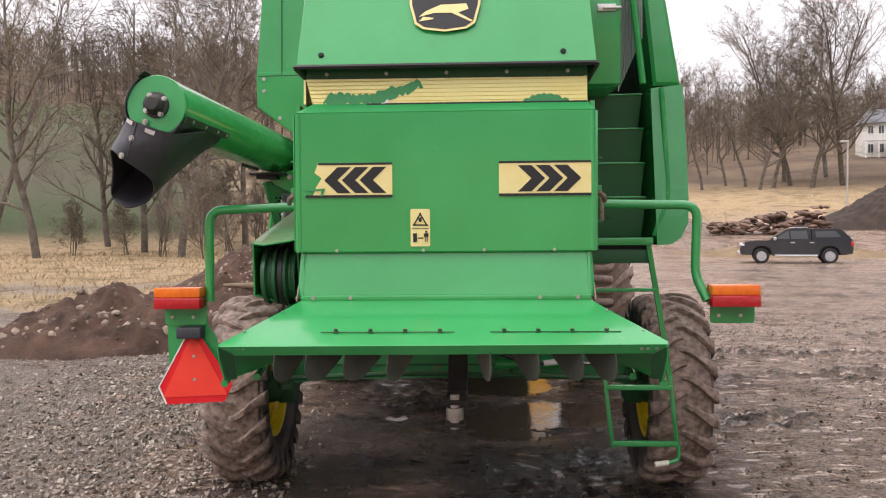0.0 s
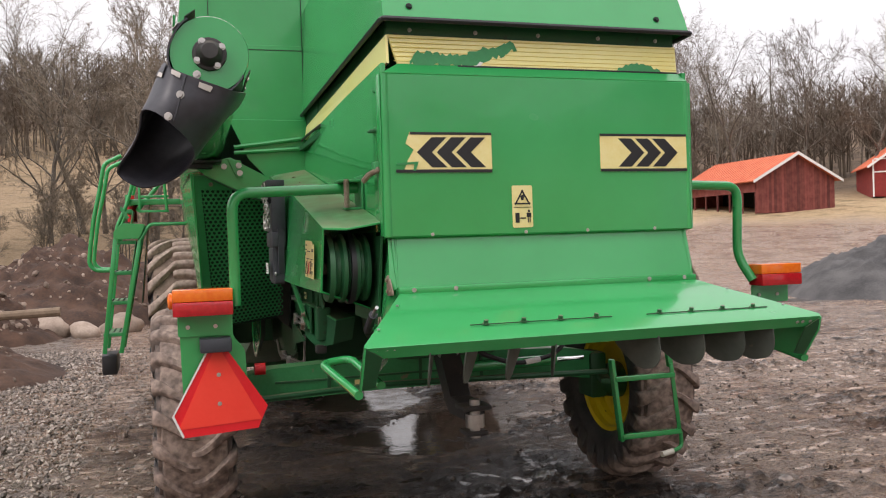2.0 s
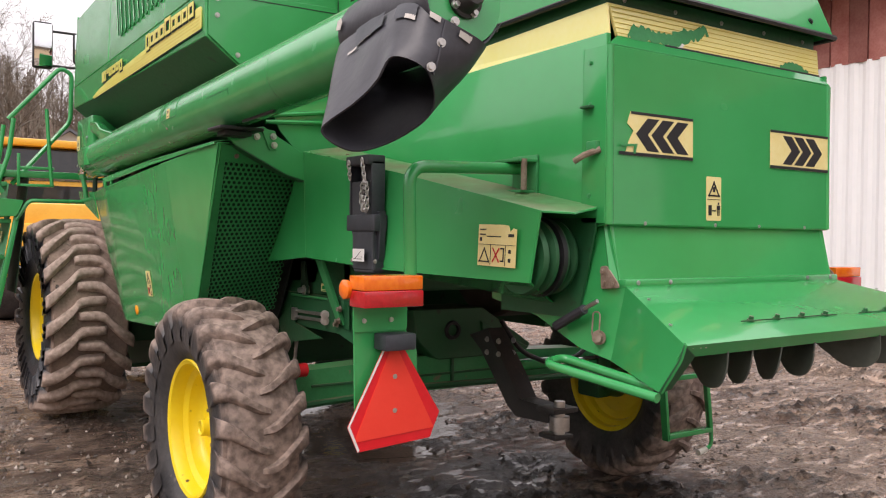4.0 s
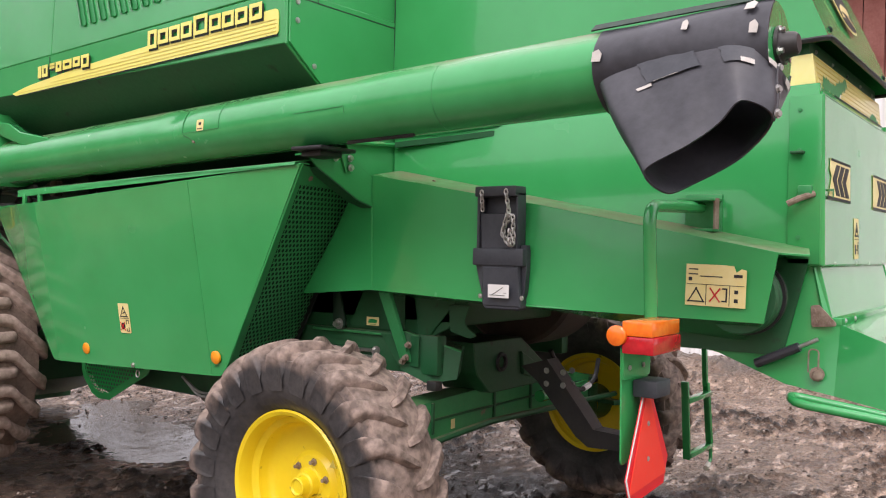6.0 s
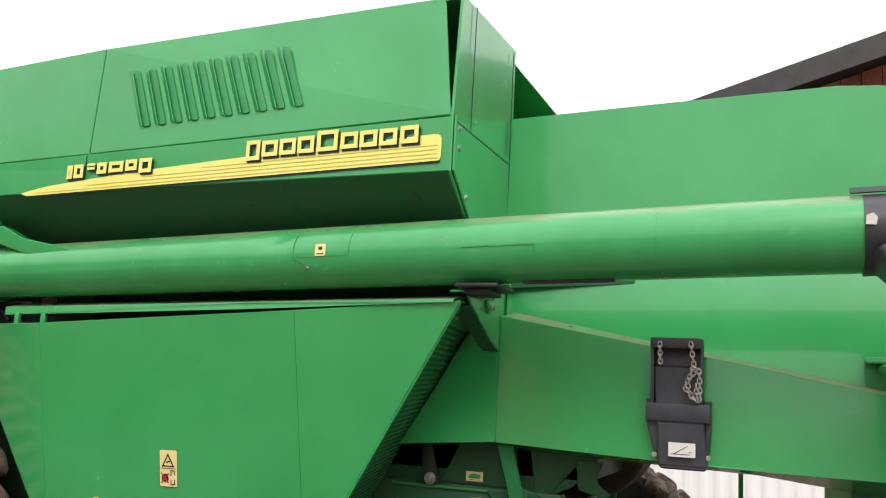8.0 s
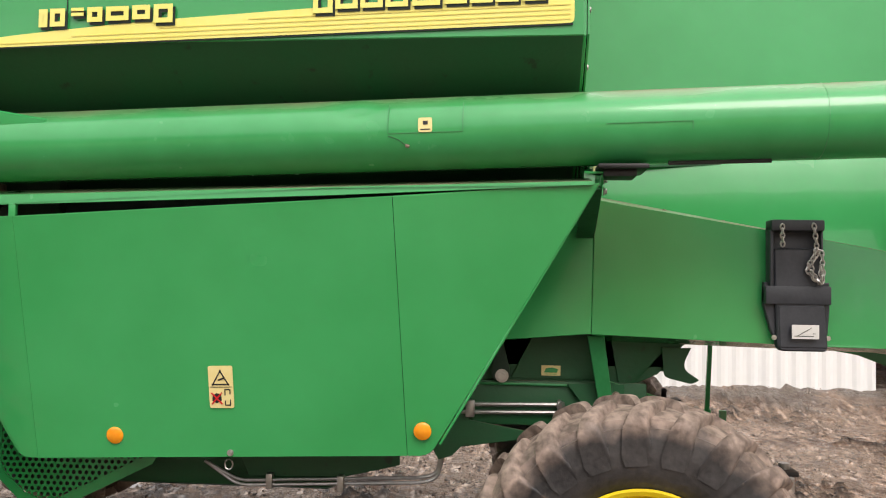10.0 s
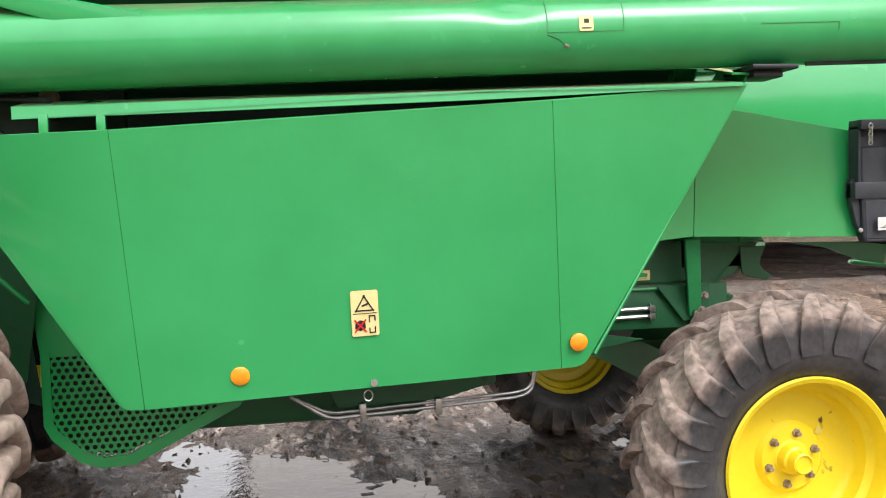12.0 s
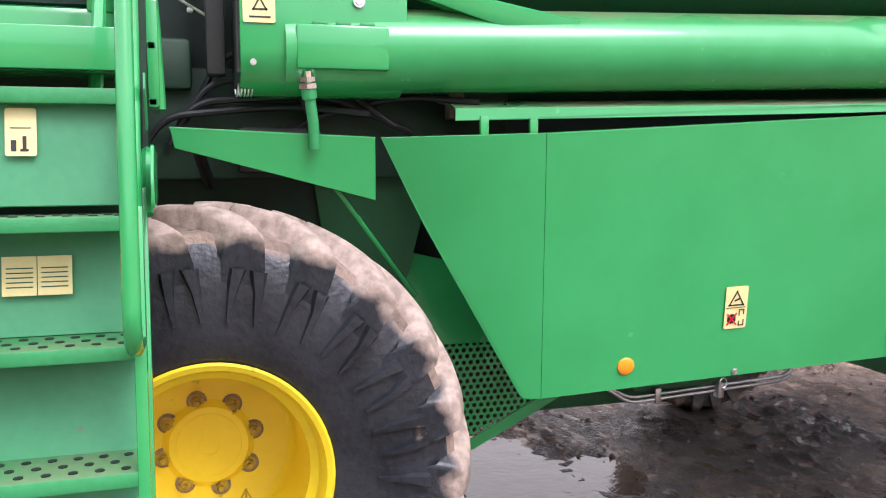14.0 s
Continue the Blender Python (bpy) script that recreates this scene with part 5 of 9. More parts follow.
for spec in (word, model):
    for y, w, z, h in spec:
        # drop shadow drawn as a dark frame offset behind each block
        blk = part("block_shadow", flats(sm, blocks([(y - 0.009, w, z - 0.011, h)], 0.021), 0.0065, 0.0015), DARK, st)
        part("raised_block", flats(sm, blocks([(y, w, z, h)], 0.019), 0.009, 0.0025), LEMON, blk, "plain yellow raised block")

# ---- body core, engine bay and right side
part("body_core", box((-0.66, 5.5, 1.25), (0.66, 9.4, 2.6), 0.02), GREEN_SHADE_DIRT, combine)
# dark block painting the shade inside the rear body
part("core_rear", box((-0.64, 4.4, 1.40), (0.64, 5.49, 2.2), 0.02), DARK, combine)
part("engine_panel", box((0.70, 4.60, 2.47), (0.93, 5.9, 3.3), 0.012), GREEN, combine, "green engine side panel")
part("panel_clasp", add_box(box((0.80, 4.588, 2.86), (0.90, 4.60, 2.90), 0.003), (0.83, 4.575, 2.87), (0.93, 4.59, 2.885), 0.003), STEEL, combine, "steel clasp")
bm = bmesh.new()
lo_v, hi_v = [], []
for k in range(17):
    lo_v.append(bm.verts.new((0.99 + 0.009 * k, 5.1 + 0.025 * (k % 2), 2.50 + 0.02 * k)))
    hi_v.append(bm.verts.new((0.99 + 0.009 * k, 5.1 + 0.025 * (k % 2), 3.2)))
for k in range(16):
    bm.faces.new((lo_v[k], lo_v[k + 1], hi_v[k + 1], hi_v[k]))
thicken(bm, 0.003)
part("pleated_screen", bm, mat("pale_pleated_screen", (0.42, 0.46, 0.46), (0.55, 0.58, 0.58), rough=0.6), combine, "pale pleated air screen")
# dark sheet painting the shade at the back of the engine bay
part("engine_bay_back", box((0.93, 5.6, 1.5), (1.25, 5.65, 3.3), 0.0), DARK, combine)
for k, (z, y) in enumerate(((2.49, 5.14), (2.28, 5.09), (2.072, 5.05), (1.868, 5.01))):
    stp = part("service_step", box((0.70, y, z - 0.006), (1.14, y + 0.34, z + 0.004), 0.002), GREEN, combine, "green service step")
    part("step_riser", plate([(0.70, y + 0.006, z - 0.007), (1.138, y + 0.006, z - 0.007), (1.115, y + 0.04, z - 0.235), (0.70, y + 0.04, z - 0.235)], 0.01, 0, out=(0, -1, 0)), GREEN_SHADE_DIRT, stp)
bm = bmesh.new()
sec = [(1.16, 2.50), (1.345, 2.52), (1.357, 2.2), (1.365, 1.82), (1.358, 1.71), (1.32, 1.63), (1.26, 1.59), (1.18, 1.585)]
a = [bm.verts.new((x, 4.98 - 0.1 * (2.5 - z), z)) for x, z in sec]
b = [bm.verts.new((x, 5.95, z)) for x, z in sec]
bm.faces.new(a)
bm.faces.new(list(reversed(b)))
for i in range(len(sec)):
    bm.faces.new((a[i], b[i], b[(i + 1) % len(sec)], a[(i + 1) % len(sec)]))
bmesh.ops.bevel(bm, geom=[e for e in bm.edges if e.calc_face_angle(0) > 0.7], offset=0.015, segments=3, affect="EDGES")
rc = part("right_cover", bm, GREEN, combine, "green rounded right-hand cover")
part("cover_rib", tube([(1.22, 4.965, 2.5), (1.235, 4.95, 2.2), (1.25, 4.93, 1.95), (1.245, 4.92, 1.82), (1.20, 4.91, 1.74), (1.17, 4.92, 1.64)], 0.014, 8), GREEN, rc)
part("upper_cover", plate([(1.36, 5.10, 2.535), (1.20, 5.10, 2.535), (1.12, 5.10, 3.3), (1.23, 5.10, 3.3)], 0.6, 0.02, out=(0, -1, 0)), GREEN, combine, "green upper right cover")
part("cover_prop", tube([(1.12, 5.0, 2.53), (1.05, 5.05, 3.2)], 0.02, 8), GREEN, combine)

part("rear_closure", plate([(-1.13, 5.905, 2.34), (-0.66, 5.905, 2.34), (-0.66, 5.905, 1.97), (-0.90, 5.905, 1.97), (-1.02, 5.905, 2.10)], 0.01, 0.002, out=(0, -1, 0)), GREEN, combine)

# ---- unloading auger
A0, A1 = Vector((-1.333, 3.815, 2.284)), Vector((-1.234, 9.02, 2.134))
ax = (A1 - A0).normalized()
AR = 0.1405


def aug(y, r=0.0, ang=0.0):
    """A point beside the auger's axis at y; ang 0 is outward (left), 90 up."""
    p = A0 + ax * ((y - A0.y) / ax.y)
    return p + Vector((-math.cos(radians(ang)), 0, math.sin(radians(ang)))) * r


bm = bmesh.new()
ys = [3.83, 4.0, 4.35, 4.36, 5.07, 5.08, 5.9, 6.5, 6.6, 6.66, 6.7, 6.74, 6.78, 6.82, 6.86, 6.92, 7.0, 7.2, 7.21, 7.9, 8.6, 9.02]
seg = 48
rings = []
for y in ys:
    ring_v = []
    for k in range(seg):
        an = 360.0 * k / seg
        r = AR
        d2 = ((y - 6.78) / 0.09) ** 2 + ((((an - 34 + 180) % 360) - 180) / 20) ** 2
        r -= 0.016 * math.exp(-d2)
        ring_v.append(bm.verts.new(aug(y, r, an)))
    rings.append(ring_v)
for a, b in zip(rings, rings[1:]):
    for k in range(seg):
        bm.faces.new((a[k], a[(k + 1) % seg], b[(k + 1) % seg], b[k]))
auger = part("unloading_auger", bm, GREEN_DUSTY, combine, "long green unloading auger tube with a dent", smooth=50)
for y in (5.08,):
    part("weld_seam", tube([aug(y, AR + 0.0005, 360 * k / 24) for k in range(25)], 0.0014, 4), GREEN_WORN, auger)
at = Matrix.Translation(A0 - ax * 0.0) @ ax.to_track_quat("X", "Z").to_matrix().to_4x4()
part("end_cap", lathe([(0.02, AR - 0.001), (0.0, AR + 0.001), (-0.006, AR - 0.002), (-0.006, 0.02), (-0.006, 0)], 48), GREEN, auger, "round green end cap", at)
br = part("end_bearing", lathe([(-0.008, 0.062), (-0.018, 0.06), (-0.02, 0.05), (-0.03, 0.042), (-0.06, 0.036), (-0.068, 0.028), (-0.069, 0)], 28), BLACK_STEEL, auger, "black bolted end bearing", at)
me = mesh_of(add_tube(add_tube(bmesh.new(), [(-0.016, 0, 0), (-0.022, 0, 0)], 0.014, 10), [(-0.016, 0, 0), (-0.034, 0, 0)], 0.0095, 6), "bearing_nut", STEEL)
for k in range(4):
    a = math.pi / 4 + k * math.pi / 2 + 0.25
    put("bearing_nut", me, br, at @ Matrix.Translation((0, 0.05 * math.cos(a), 0.05 * math.sin(a))))
# patches, clips and label on the tube
for y0, y1, a0, a1 in ((6.38, 6.66, -6, -6), (6.66, 6.66, -6, 45), (6.38, 6.38, -6, 45), (5.55, 5.86, -2, -2), (5.55, 5.55, -14, -2)):
    part("patch_edge", tube([aug(y0 + (y1 - y0) * k / 8, AR + 0.0006, a0 + (a1 - a0) * k / 8) for k in range(9)], 0.0022, 4), GREEN_WORN, auger)
part("repair_gouge", tube([aug(6.66, AR + 0.0005, -10), aug(6.62, AR + 0.0005, -16), aug(6.59, AR + 0.0005, -26)], 0.0016, 5), GREEN_SHADE_DIRT, auger)
part("rust_spot", tube([aug(6.595, AR + 0.0005, -25), aug(6.58, AR + 0.001, -27)], 0.006, 6), RUST, auger)
lab = frame_of(aug(6.545, AR + 0.003, -6), (0, -1, 0.03), (0.08, 0, 1))
warning_label(auger, lab, 0.052, 0.055, [rect(0.008, 0.008, 0.044, 0.012), rect(0.018, 0.028, 0.036, 0.042)])
# lower rails under the tube
part("tube_rail", tube([aug(5.25, AR + 0.006, -78), aug(5.62, AR + 0.006, -76)], 0.008, 5), BLACK_STEEL, auger)

# spout: a rubber sleeve lofted from under the tube down to a notched, slanting mouth
SLEEVE_TOP = [Vector(p) for p in ((-1.484, 4.345, 2.19), (-1.488, 4.20, 2.24), (-1.490, 4.04, 2.26), (-1.488, 3.89, 2.26), (-1.44, 3.795, 2.215), (-1.25, 3.80, 2.15), (-1.19, 4.06, 2.18), (-1.25, 4.34, 2.14))]
SLEEVE_RIM = [Vector(p) for p in ((-1.678, 4.098, 1.876), (-1.625, 3.985, 1.955), (-1.592, 3.905, 2.02), (-1.568, 3.845, 2.082), (-1.484, 3.776, 2.035), (-1.393, 3.888, 1.94), (-1.455, 4.02, 1.855), (-1.585, 4.068, 1.812))]


def loop_point(ctrl, u):
    """A point on the closed smooth loop through the control points."""
    n = len(ctrl)
    i = int(math.floor(u))
    f = u - i
    a, b, c, d = (ctrl[(i + k) % n] for k in (-1, 0, 1, 2))
    return 0.5 * (2 * b + (c - a) * f + (2 * a - 5 * b + 4 * c - d) * f * f + (3 * b - a - 3 * c + d) * f ** 3)


def sleeve(t, u, lift=0.0):
    """A point on the sleeve, t from the tube down to the mouth, u round it."""
    p, q = loop_point(SLEEVE_TOP, u), loop_point(SLEEVE_RIM, u)
    mid = sum(SLEEVE_TOP, Vector()) * (1 - t) / 8 + sum(SLEEVE_RIM, Vector()) * t / 8
    w = p.lerp(q, t)
    out = (w - mid).normalized()
    return w + out * (lift + 0.005 * math.sin(math.pi * t) + 0.003 * math.sin(2.3 * u + 7 * t))


bm = bmesh.new()
n_r, n_s = 15, 80
grid = [[bm.verts.new(sleeve(i / (n_r - 1), 8 * k / n_s)) for k in range(n_s)] for i in range(n_r)]
for a, b in zip(grid, grid[1:]):
    for k in range(n_s):
        bm.faces.new((a[k], a[(k + 1) % n_s], b[(k + 1) % n_s], b[k]))
thicken(bm, 0.006)
spout = part("rubber_spout", bm, RUBBER_SPOUT, auger, "black rubber unloading spout patched with tape", smooth=60)
bm = bmesh.new()
gv = [[bm.verts.new(aug(y, AR + 0.007 + 0.004 * math.sin(9 * y + 0.07 * an), an)) for an in range(60, -156, -8)] for y in (3.80, 3.9, 4.02, 4.14, 4.26, 4.38)]
for p, q in zip(gv, gv[1:]):
    for k in range(len(p) - 1):
        bm.faces.new((p[k], p[k + 1], q[k + 1], q[k]))
thicken(bm, 0.006)
part("spout_collar", bm, RUBBER_SPOUT, auger, "black rubber sheet wrapped under the tube end", smooth=60)
part("spout_cover_plate", plate([aug(3.80, AR + 0.012, 58), aug(4.42, AR + 0.012, 58), aug(4.42, AR + 0.022, 74), aug(3.80, AR + 0.022, 74)], 0.005, 0.001), DARK_GREEN, auger, "dark clamping strip")
strip = part("clamp_strip", plate([aug(3.81, AR + 0.016, 213), aug(4.44, AR + 0.016, 213), aug(4.44, AR + 0.016, 200), aug(3.81, AR + 0.016, 200)], 0.005, 0.001), BLACK_STEEL, auger, "black clamping strip with rivets")
for y in (3.9, 4.08, 4.26, 4.40):
    bolt("strip_rivet", aug(y, AR + 0.016, 206), aug(y, 1, 206) - aug(y, 0, 206), 0.006, 0.004, STEEL, strip)
for p in ((-1.484, 3.766, 2.05), (-1.38, 3.792, 2.206), (-1.44, 3.778, 2.13)):
    bolt("spout_bolt", p, (-0.3, -1, 0), 0.010, 0.009, STEEL, spout)
# the seam where the outer sheet laps over the rear one
part("spout_seam", tube([sleeve(t, 4.15, 0.002) for t in (0.02, 0.25, 0.5, 0.75, 0.96)], 0.004, 5), RUBBER_SPOUT, spout)

rtape = random.Random(12)
for t0, u0, dt, du, shade in ((0.20, 1.1, 0.05, 0.55, TORN), (0.26, 0.75, 0.03, 0.30, TORN), (0.22, 3.0, 0.09, 0.35, TORN), (0.02, 1.95, 0.09, 0.12, TORN), (0.0, 1.0, 0.24, 1.1, PLASTIC), (0.0, 2.6, 0.30, 0.75, PLASTIC), (0.02, 3.75, 0.10, 0.3, TORN), (0.05, 4.4, 0.10, 0.2, TORN)):
    bm = bmesh.new()
    gv = [[bm.verts.new(sleeve(t0 + dt * (p + rtape.uniform(-0.15, 0.15)) / 4, u0 + du * (q + rtape.uniform(-0.2, 0.2)) / 5, 0.008)) for q in range(6)] for p in range(5)]
    for p, q in zip(gv, gv[1:]):
        for k in range(5):
            bm.faces.new((p[k], p[k + 1], q[k + 1], q[k]))
    part("torn_tape", bm, shade, spout, "torn pale tape" if shade is TORN else "dark repair tape")
for y, an, w in ((4.36, 8, 0.02), (3.86, 44, 0.02), (3.84, 12, 0.015), (4.06, 30, 0.012)):
    part("tape_scrap", flat(frame_of(aug(y, AR + 0.0165, an), (0, -1, 0.1), aug(y, 1, an + 90) - aug(y, 0, an + 90)), [(-w, -0.016), (0.6 * w, -0.022), (w, 0.004), (0.4 * w, 0.022), (-0.7 * w, 0.016)], 0.001, 0.002), TORN, spout, "torn pale tape")

# auger cradle on its bracket
part("auger_cradle", add_box(box((-1.42, 5.70, 2.060), (-1.19, 5.885, 2.078), 0.006), (-1.38, 5.74, 2.035), (-1.24, 5.86, 2.061), 0.004), BLACK, combine, "black rubber auger cradle")
part("cradle_arm", add_plate(plate([(-1.35, 5.855, 2.055), (-1.13, 5.855, 2.105), (-1.08, 5.855, 2.075), (-0.874, 5.855, 1.965), (-0.866, 5.855, 1.829), (-0.998, 5.855, 1.863), (-1.28, 5.855, 2.000)], 0.010, 0.002, out=(0, -1, 0)), [(-1.35, 5.857, 2.056), (-1.13, 5.857, 2.106), (-1.13, 5.93, 2.106), (-1.35, 5.93, 2.056)], 0.008, 0.001, out=(0, 0, 1)), GREEN, combine, "green folded cradle arm")
part("arm_gusset", plate([(-1.15, 5.842, 2.095), (-1.07, 5.842, 2.085), (-1.06, 5.842, 1.985), (-1.10, 5.842, 1.985)], 0.010, 0.002, out=(0, -1, 0)), GREEN, combine)
part("side_ledge", tube([(-0.70, 5.87, 2.16), (-0.675, 5.45, 2.178), (-0.665, 5.17, 2.19)], 0.019, 4), GREEN_SHADE_DIRT, combine, "narrow green ledge bar")
part("side_rod", tube(bent([(-0.69, 5.95, 2.215), (-0.70, 5.62, 2.215), (-0.685, 5.25, 2.225)], 0.1), 0.008, 6), BLACK_STEEL, combine)
part("arm_flange", facets([(-1.28, 5.857, 2.00), (-0.998, 5.857, 1.863), (-0.866, 5.857, 1.829), (-1.28, 5.93, 2.00), (-0.998, 5.93, 1.863), (-0.866, 5.93, 1.829)], [(0, 1, 4, 3), (1, 2, 5, 4)], 0.006), GREEN_SHADE_DIRT, combine)
for p in ((-1.085, 5.832, 2.055), (-1.08, 5.832, 2.01), (-1.17, 5.845, 2.05)):
    bolt("arm_bolt", p, (0, -1, 0), 0.012, 0.012, STEEL, combine)

# auger pivot housing at the front
# a deep trough shape: half-round below, flat sides above
prof = [(-1.462, 2.50)] + [(-1.31 - 0.152 * math.cos(radians(a)), 2.185 - 0.152 * math.sin(radians(a))) for a in range(0, 181, 9)] + [(-1.158, 2.50)]
bm = bmesh.new()
ends = [[bm.verts.new((x, y, z)) for x, z in prof] for y in (8.60, 9.165)]
for a in range(len(prof) - 1):
    bm.faces.new((ends[0][a], ends[0][a + 1], ends[1][a + 1], ends[1][a]))
for e in ends:
    bm.faces.new(e)
bm.faces.new((ends[0][0], ends[1][0], ends[1][-1], ends[0][-1]))
bmesh.ops.recalc_face_normals(bm, faces=bm.faces)
bmesh.ops.bevel(bm, geom=[e for e in bm.edges if e.calc_face_angle(0) > 1.2], offset=0.006, segments=2, affect="EDGES", profile=0.5)
hs = part("pivot_housing", bm, GREEN, combine, "green auger pivot housing")
part("housing_flange", plate([(-1.43, 9.175, 2.48), (-1.43, 9.175, 2.10), (-1.36, 9.175, 2.06), (-1.20, 9.175, 2.06), (-1.20, 9.175, 2.48)], 0.014, 0.002, out=(0, 1, 0)), BLACK_STEEL, hs)
part("housing_cover", box((-1.487, 8.668, 2.112), (-1.40, 8.985, 2.255), 0.012), GREEN, hs, "folded green cover plate")
for y in (8.72, 8.80, 8.88):
    part("cover_tab", box((-1.483, y, 2.252), (-1.47, y + 0.05, 2.262), 0.001), GREEN_WORN, hs)
bolt("housing_bolt", (-1.470, 9.125, 2.13), (-1, 0, 0), 0.007, 0.006, STEEL, hs)
bolt("housing_bolt", (-1.470, 8.77, 2.332), (-1, 0, 0), 0.014, 0.010, CHROME, hs)
part("pivot_arm", add_plate(bmesh.new(), [(-1.475, 8.66, 2.45), (-1.475, 8.46, 2.43), (-1.475, 8.30, 2.362), (-1.475, 7.955, 2.305), (-1.475, 7.955, 2.264), (-1.475, 8.22, 2.262), (-1.475, 8.52, 2.345), (-1.475, 8.62, 2.37)], 0.06, 0.006, out=(-1, 0, 0)), GREEN, hs)
pin = part("pivot_pin", add_tube(tube([(-1.44, 8.925, 1.86), (-1.45, 8.93, 1.95), (-1.468, 8.946, 2.045)], 0.019, 14), [(-1.463, 8.942, 2.02), (-1.468, 8.946, 2.052)], 0.026, 14), GREEN_WORN, hs, "green pivot pin with chromed nuts")
part("pin_nut", tube([(-1.468, 8.946, 2.052), (-1.470, 8.947, 2.068)], 0.033, 6), CHROME, pin)
part("pin_nut", tube([(-1.470, 8.947, 2.074), (-1.472, 8.948, 2.088)], 0.029, 6), CHROME, pin)
part("pin_stud", tube([(-1.471, 8.947, 2.07), (-1.474, 8.949, 2.105)], 0.014, 10), CHROME, pin)
m = frame_of((-1.466, 9.155, 2.252), (0, -1, 0), (0, 0, 1))
warning_label(hs, m, 0.105, 0.12, tri_ring(0.055, 0.06, 0.05, 0.005) + [rect(0.02, 0.015, 0.09, 0.02)])

hs.matrix_basis = Matrix.Translation((0.0225, 0.543, -0.0145)) @ Matrix.Diagonal((0.943, 0.94, 0.985, 1))

# ---- large left side shield, three riveted sheets
ST = [(-1.366, 5.876, 2.011), (-1.402, 6.643, 1.956), (-1.376, 8.145, 1.872), (-1.327, 8.714, 1.855)]
SB = [(-1.275, 6.47, 1.00), (-1.269, 6.588, 0.968), (-1.224, 8.097, 0.904), (-1.224, 8.22, 0.925)]
bm = bmesh.new()
gv = [[bm.verts.new(Vector(ST[1]).lerp(Vector(ST[2]), i / 12).lerp(Vector(SB[1]).lerp(Vector(SB[2]), i / 12), j / 8)) for j in range(9)] for i in range(13)]
for p, q in zip(gv, gv[1:]):
    for j in range(8):
        bm.faces.new((p[j], p[j + 1], q[j + 1], q[j]))
bmesh.ops.recalc_face_normals(bm, faces=bm.faces)
thicken(bm, 0.014)
shield = part("side_shield", bm, GREEN, combine, "large plain green left side shield")
sh_r = rounded([ST[0], (ST[1][0], ST[1][1] - 0.0018, ST[1][2]), (SB[1][0], SB[1][1] - 0.0018, SB[1][2]), (SB[0][0] - 0.0, 6.50, 0.972), ], [0.0, 0, 0, 0.09], 6)
part("shield_rear_sheet", plate(sh_r, 0.0145, 0.0008, out=(-1, 0, 0)), GREEN, shield)
sh_f = rounded([(ST[2][0], ST[2][1] + 0.0018, ST[2][2]), ST[3], (-1.293, 8.575, 1.588), (-1.222, 8.172, 0.905), (SB[2][0], SB[2][1] + 0.0018, SB[2][2])], [0, 0.0, 0.1, 0.12, 0], 6)
part("shield_front_sheet", plate(sh_f, 0.0145, 0.0008, out=(-1, 0, 0)), GREEN, shield)
part("shield_top_fold", plate([ST[0], ST[1], ST[2], (-1.316, 8.145, 1.874), (-1.342, 6.643, 1.958), (-1.306, 5.876, 2.013)], 0.006, 0.001, out=(0, 0, 1)), GREEN_DUSTY, shield)
for p in ((-1.246, 7.764, 1.009), (-1.294, 6.527, 1.069)):
    part("side_reflector", lathe([(-0.002, 0.034), (0.007, 0.034), (0.011, 0.029), (0.013, 0)], 28), REFLECTOR, shield, "round amber reflector", Matrix.Translation(p) @ pose(0, 0, 0, 0, 8, 180))
m = frame_of((-1.2795, 7.366, 1.132), (0, -1, 0.03), (-0.1415, 0, 0.99))
wl_ = warning_label(shield, m, 0.098, 0.168, tri_ring(0.048, 0.122, 0.07, 0.005) + [[(0.04, 0.108), (0.062, 0.116), (0.06, 0.122), (0.038, 0.114)], rect(0.006, 0.083, 0.092, 0.085), rect(0.062, 0.05, 0.066, 0.075), rect(0.062, 0.072, 0.085, 0.076), rect(0.082, 0.055, 0.086, 0.076),
                                                                                  rect(0.062, 0.01, 0.066, 0.03), rect(0.062, 0.01, 0.085, 0.014), rect(0.082, 0.01, 0.086, 0.034), [(0.012, 0.03), (0.03, 0.02), (0.05, 0.03), (0.048, 0.055), (0.03, 0.06), (0.014, 0.05)]])
part("red_cross", flats(m, [[(0.008, 0.018), (0.012, 0.014), (0.054, 0.06), (0.05, 0.064)], [(0.05, 0.014), (0.054, 0.018), (0.012, 0.064), (0.008, 0.06)]], 0.005), TREAD_RED, wl_)
part("shield_catch", add_bolt(bmesh.new(), (-1.254, 7.29, 0.955), (-1, 0, 0), 0.009, 0.008), STEEL, shield)
part("pull_ring", tube([(-1.21, 7.31 + 0.016 * math.sin(a), 0.90 + 0.02 * math.cos(a)) for a in np.linspace(0, 6.28, 14)], 0.003, 5), STEEL, shield)
# lid strip above the shield, standing open at its front end
part("shield_lid", add_plate(plate([(-1.378, 5.90, 2.016), (-1.405, 6.9, 1.985), (-1.32, 8.455, 1.953), (-1.32, 8.455, 1.913), (-1.41, 6.9, 1.955), (-1.383, 5.90, 2.002)], 0.006, 0.001, out=(-1, 0, 0)),
                             [(-1.378, 5.90, 2.017), (-1.405, 6.9, 1.987), (-1.32, 8.455, 1.955), (-1.19, 8.44, 1.985), (-1.19, 5.90, 2.05)], 0.005, 0.001, out=(0, 0, 1)), GREEN_DUSTY, combine, "green hinged lid strip standing open")
for y in (8.16, 8.34):
    part("lid_stay", box((-1.335, y, 1.85), (-1.315, y + 0.03, 1.93), 0.003), GREEN, combine)
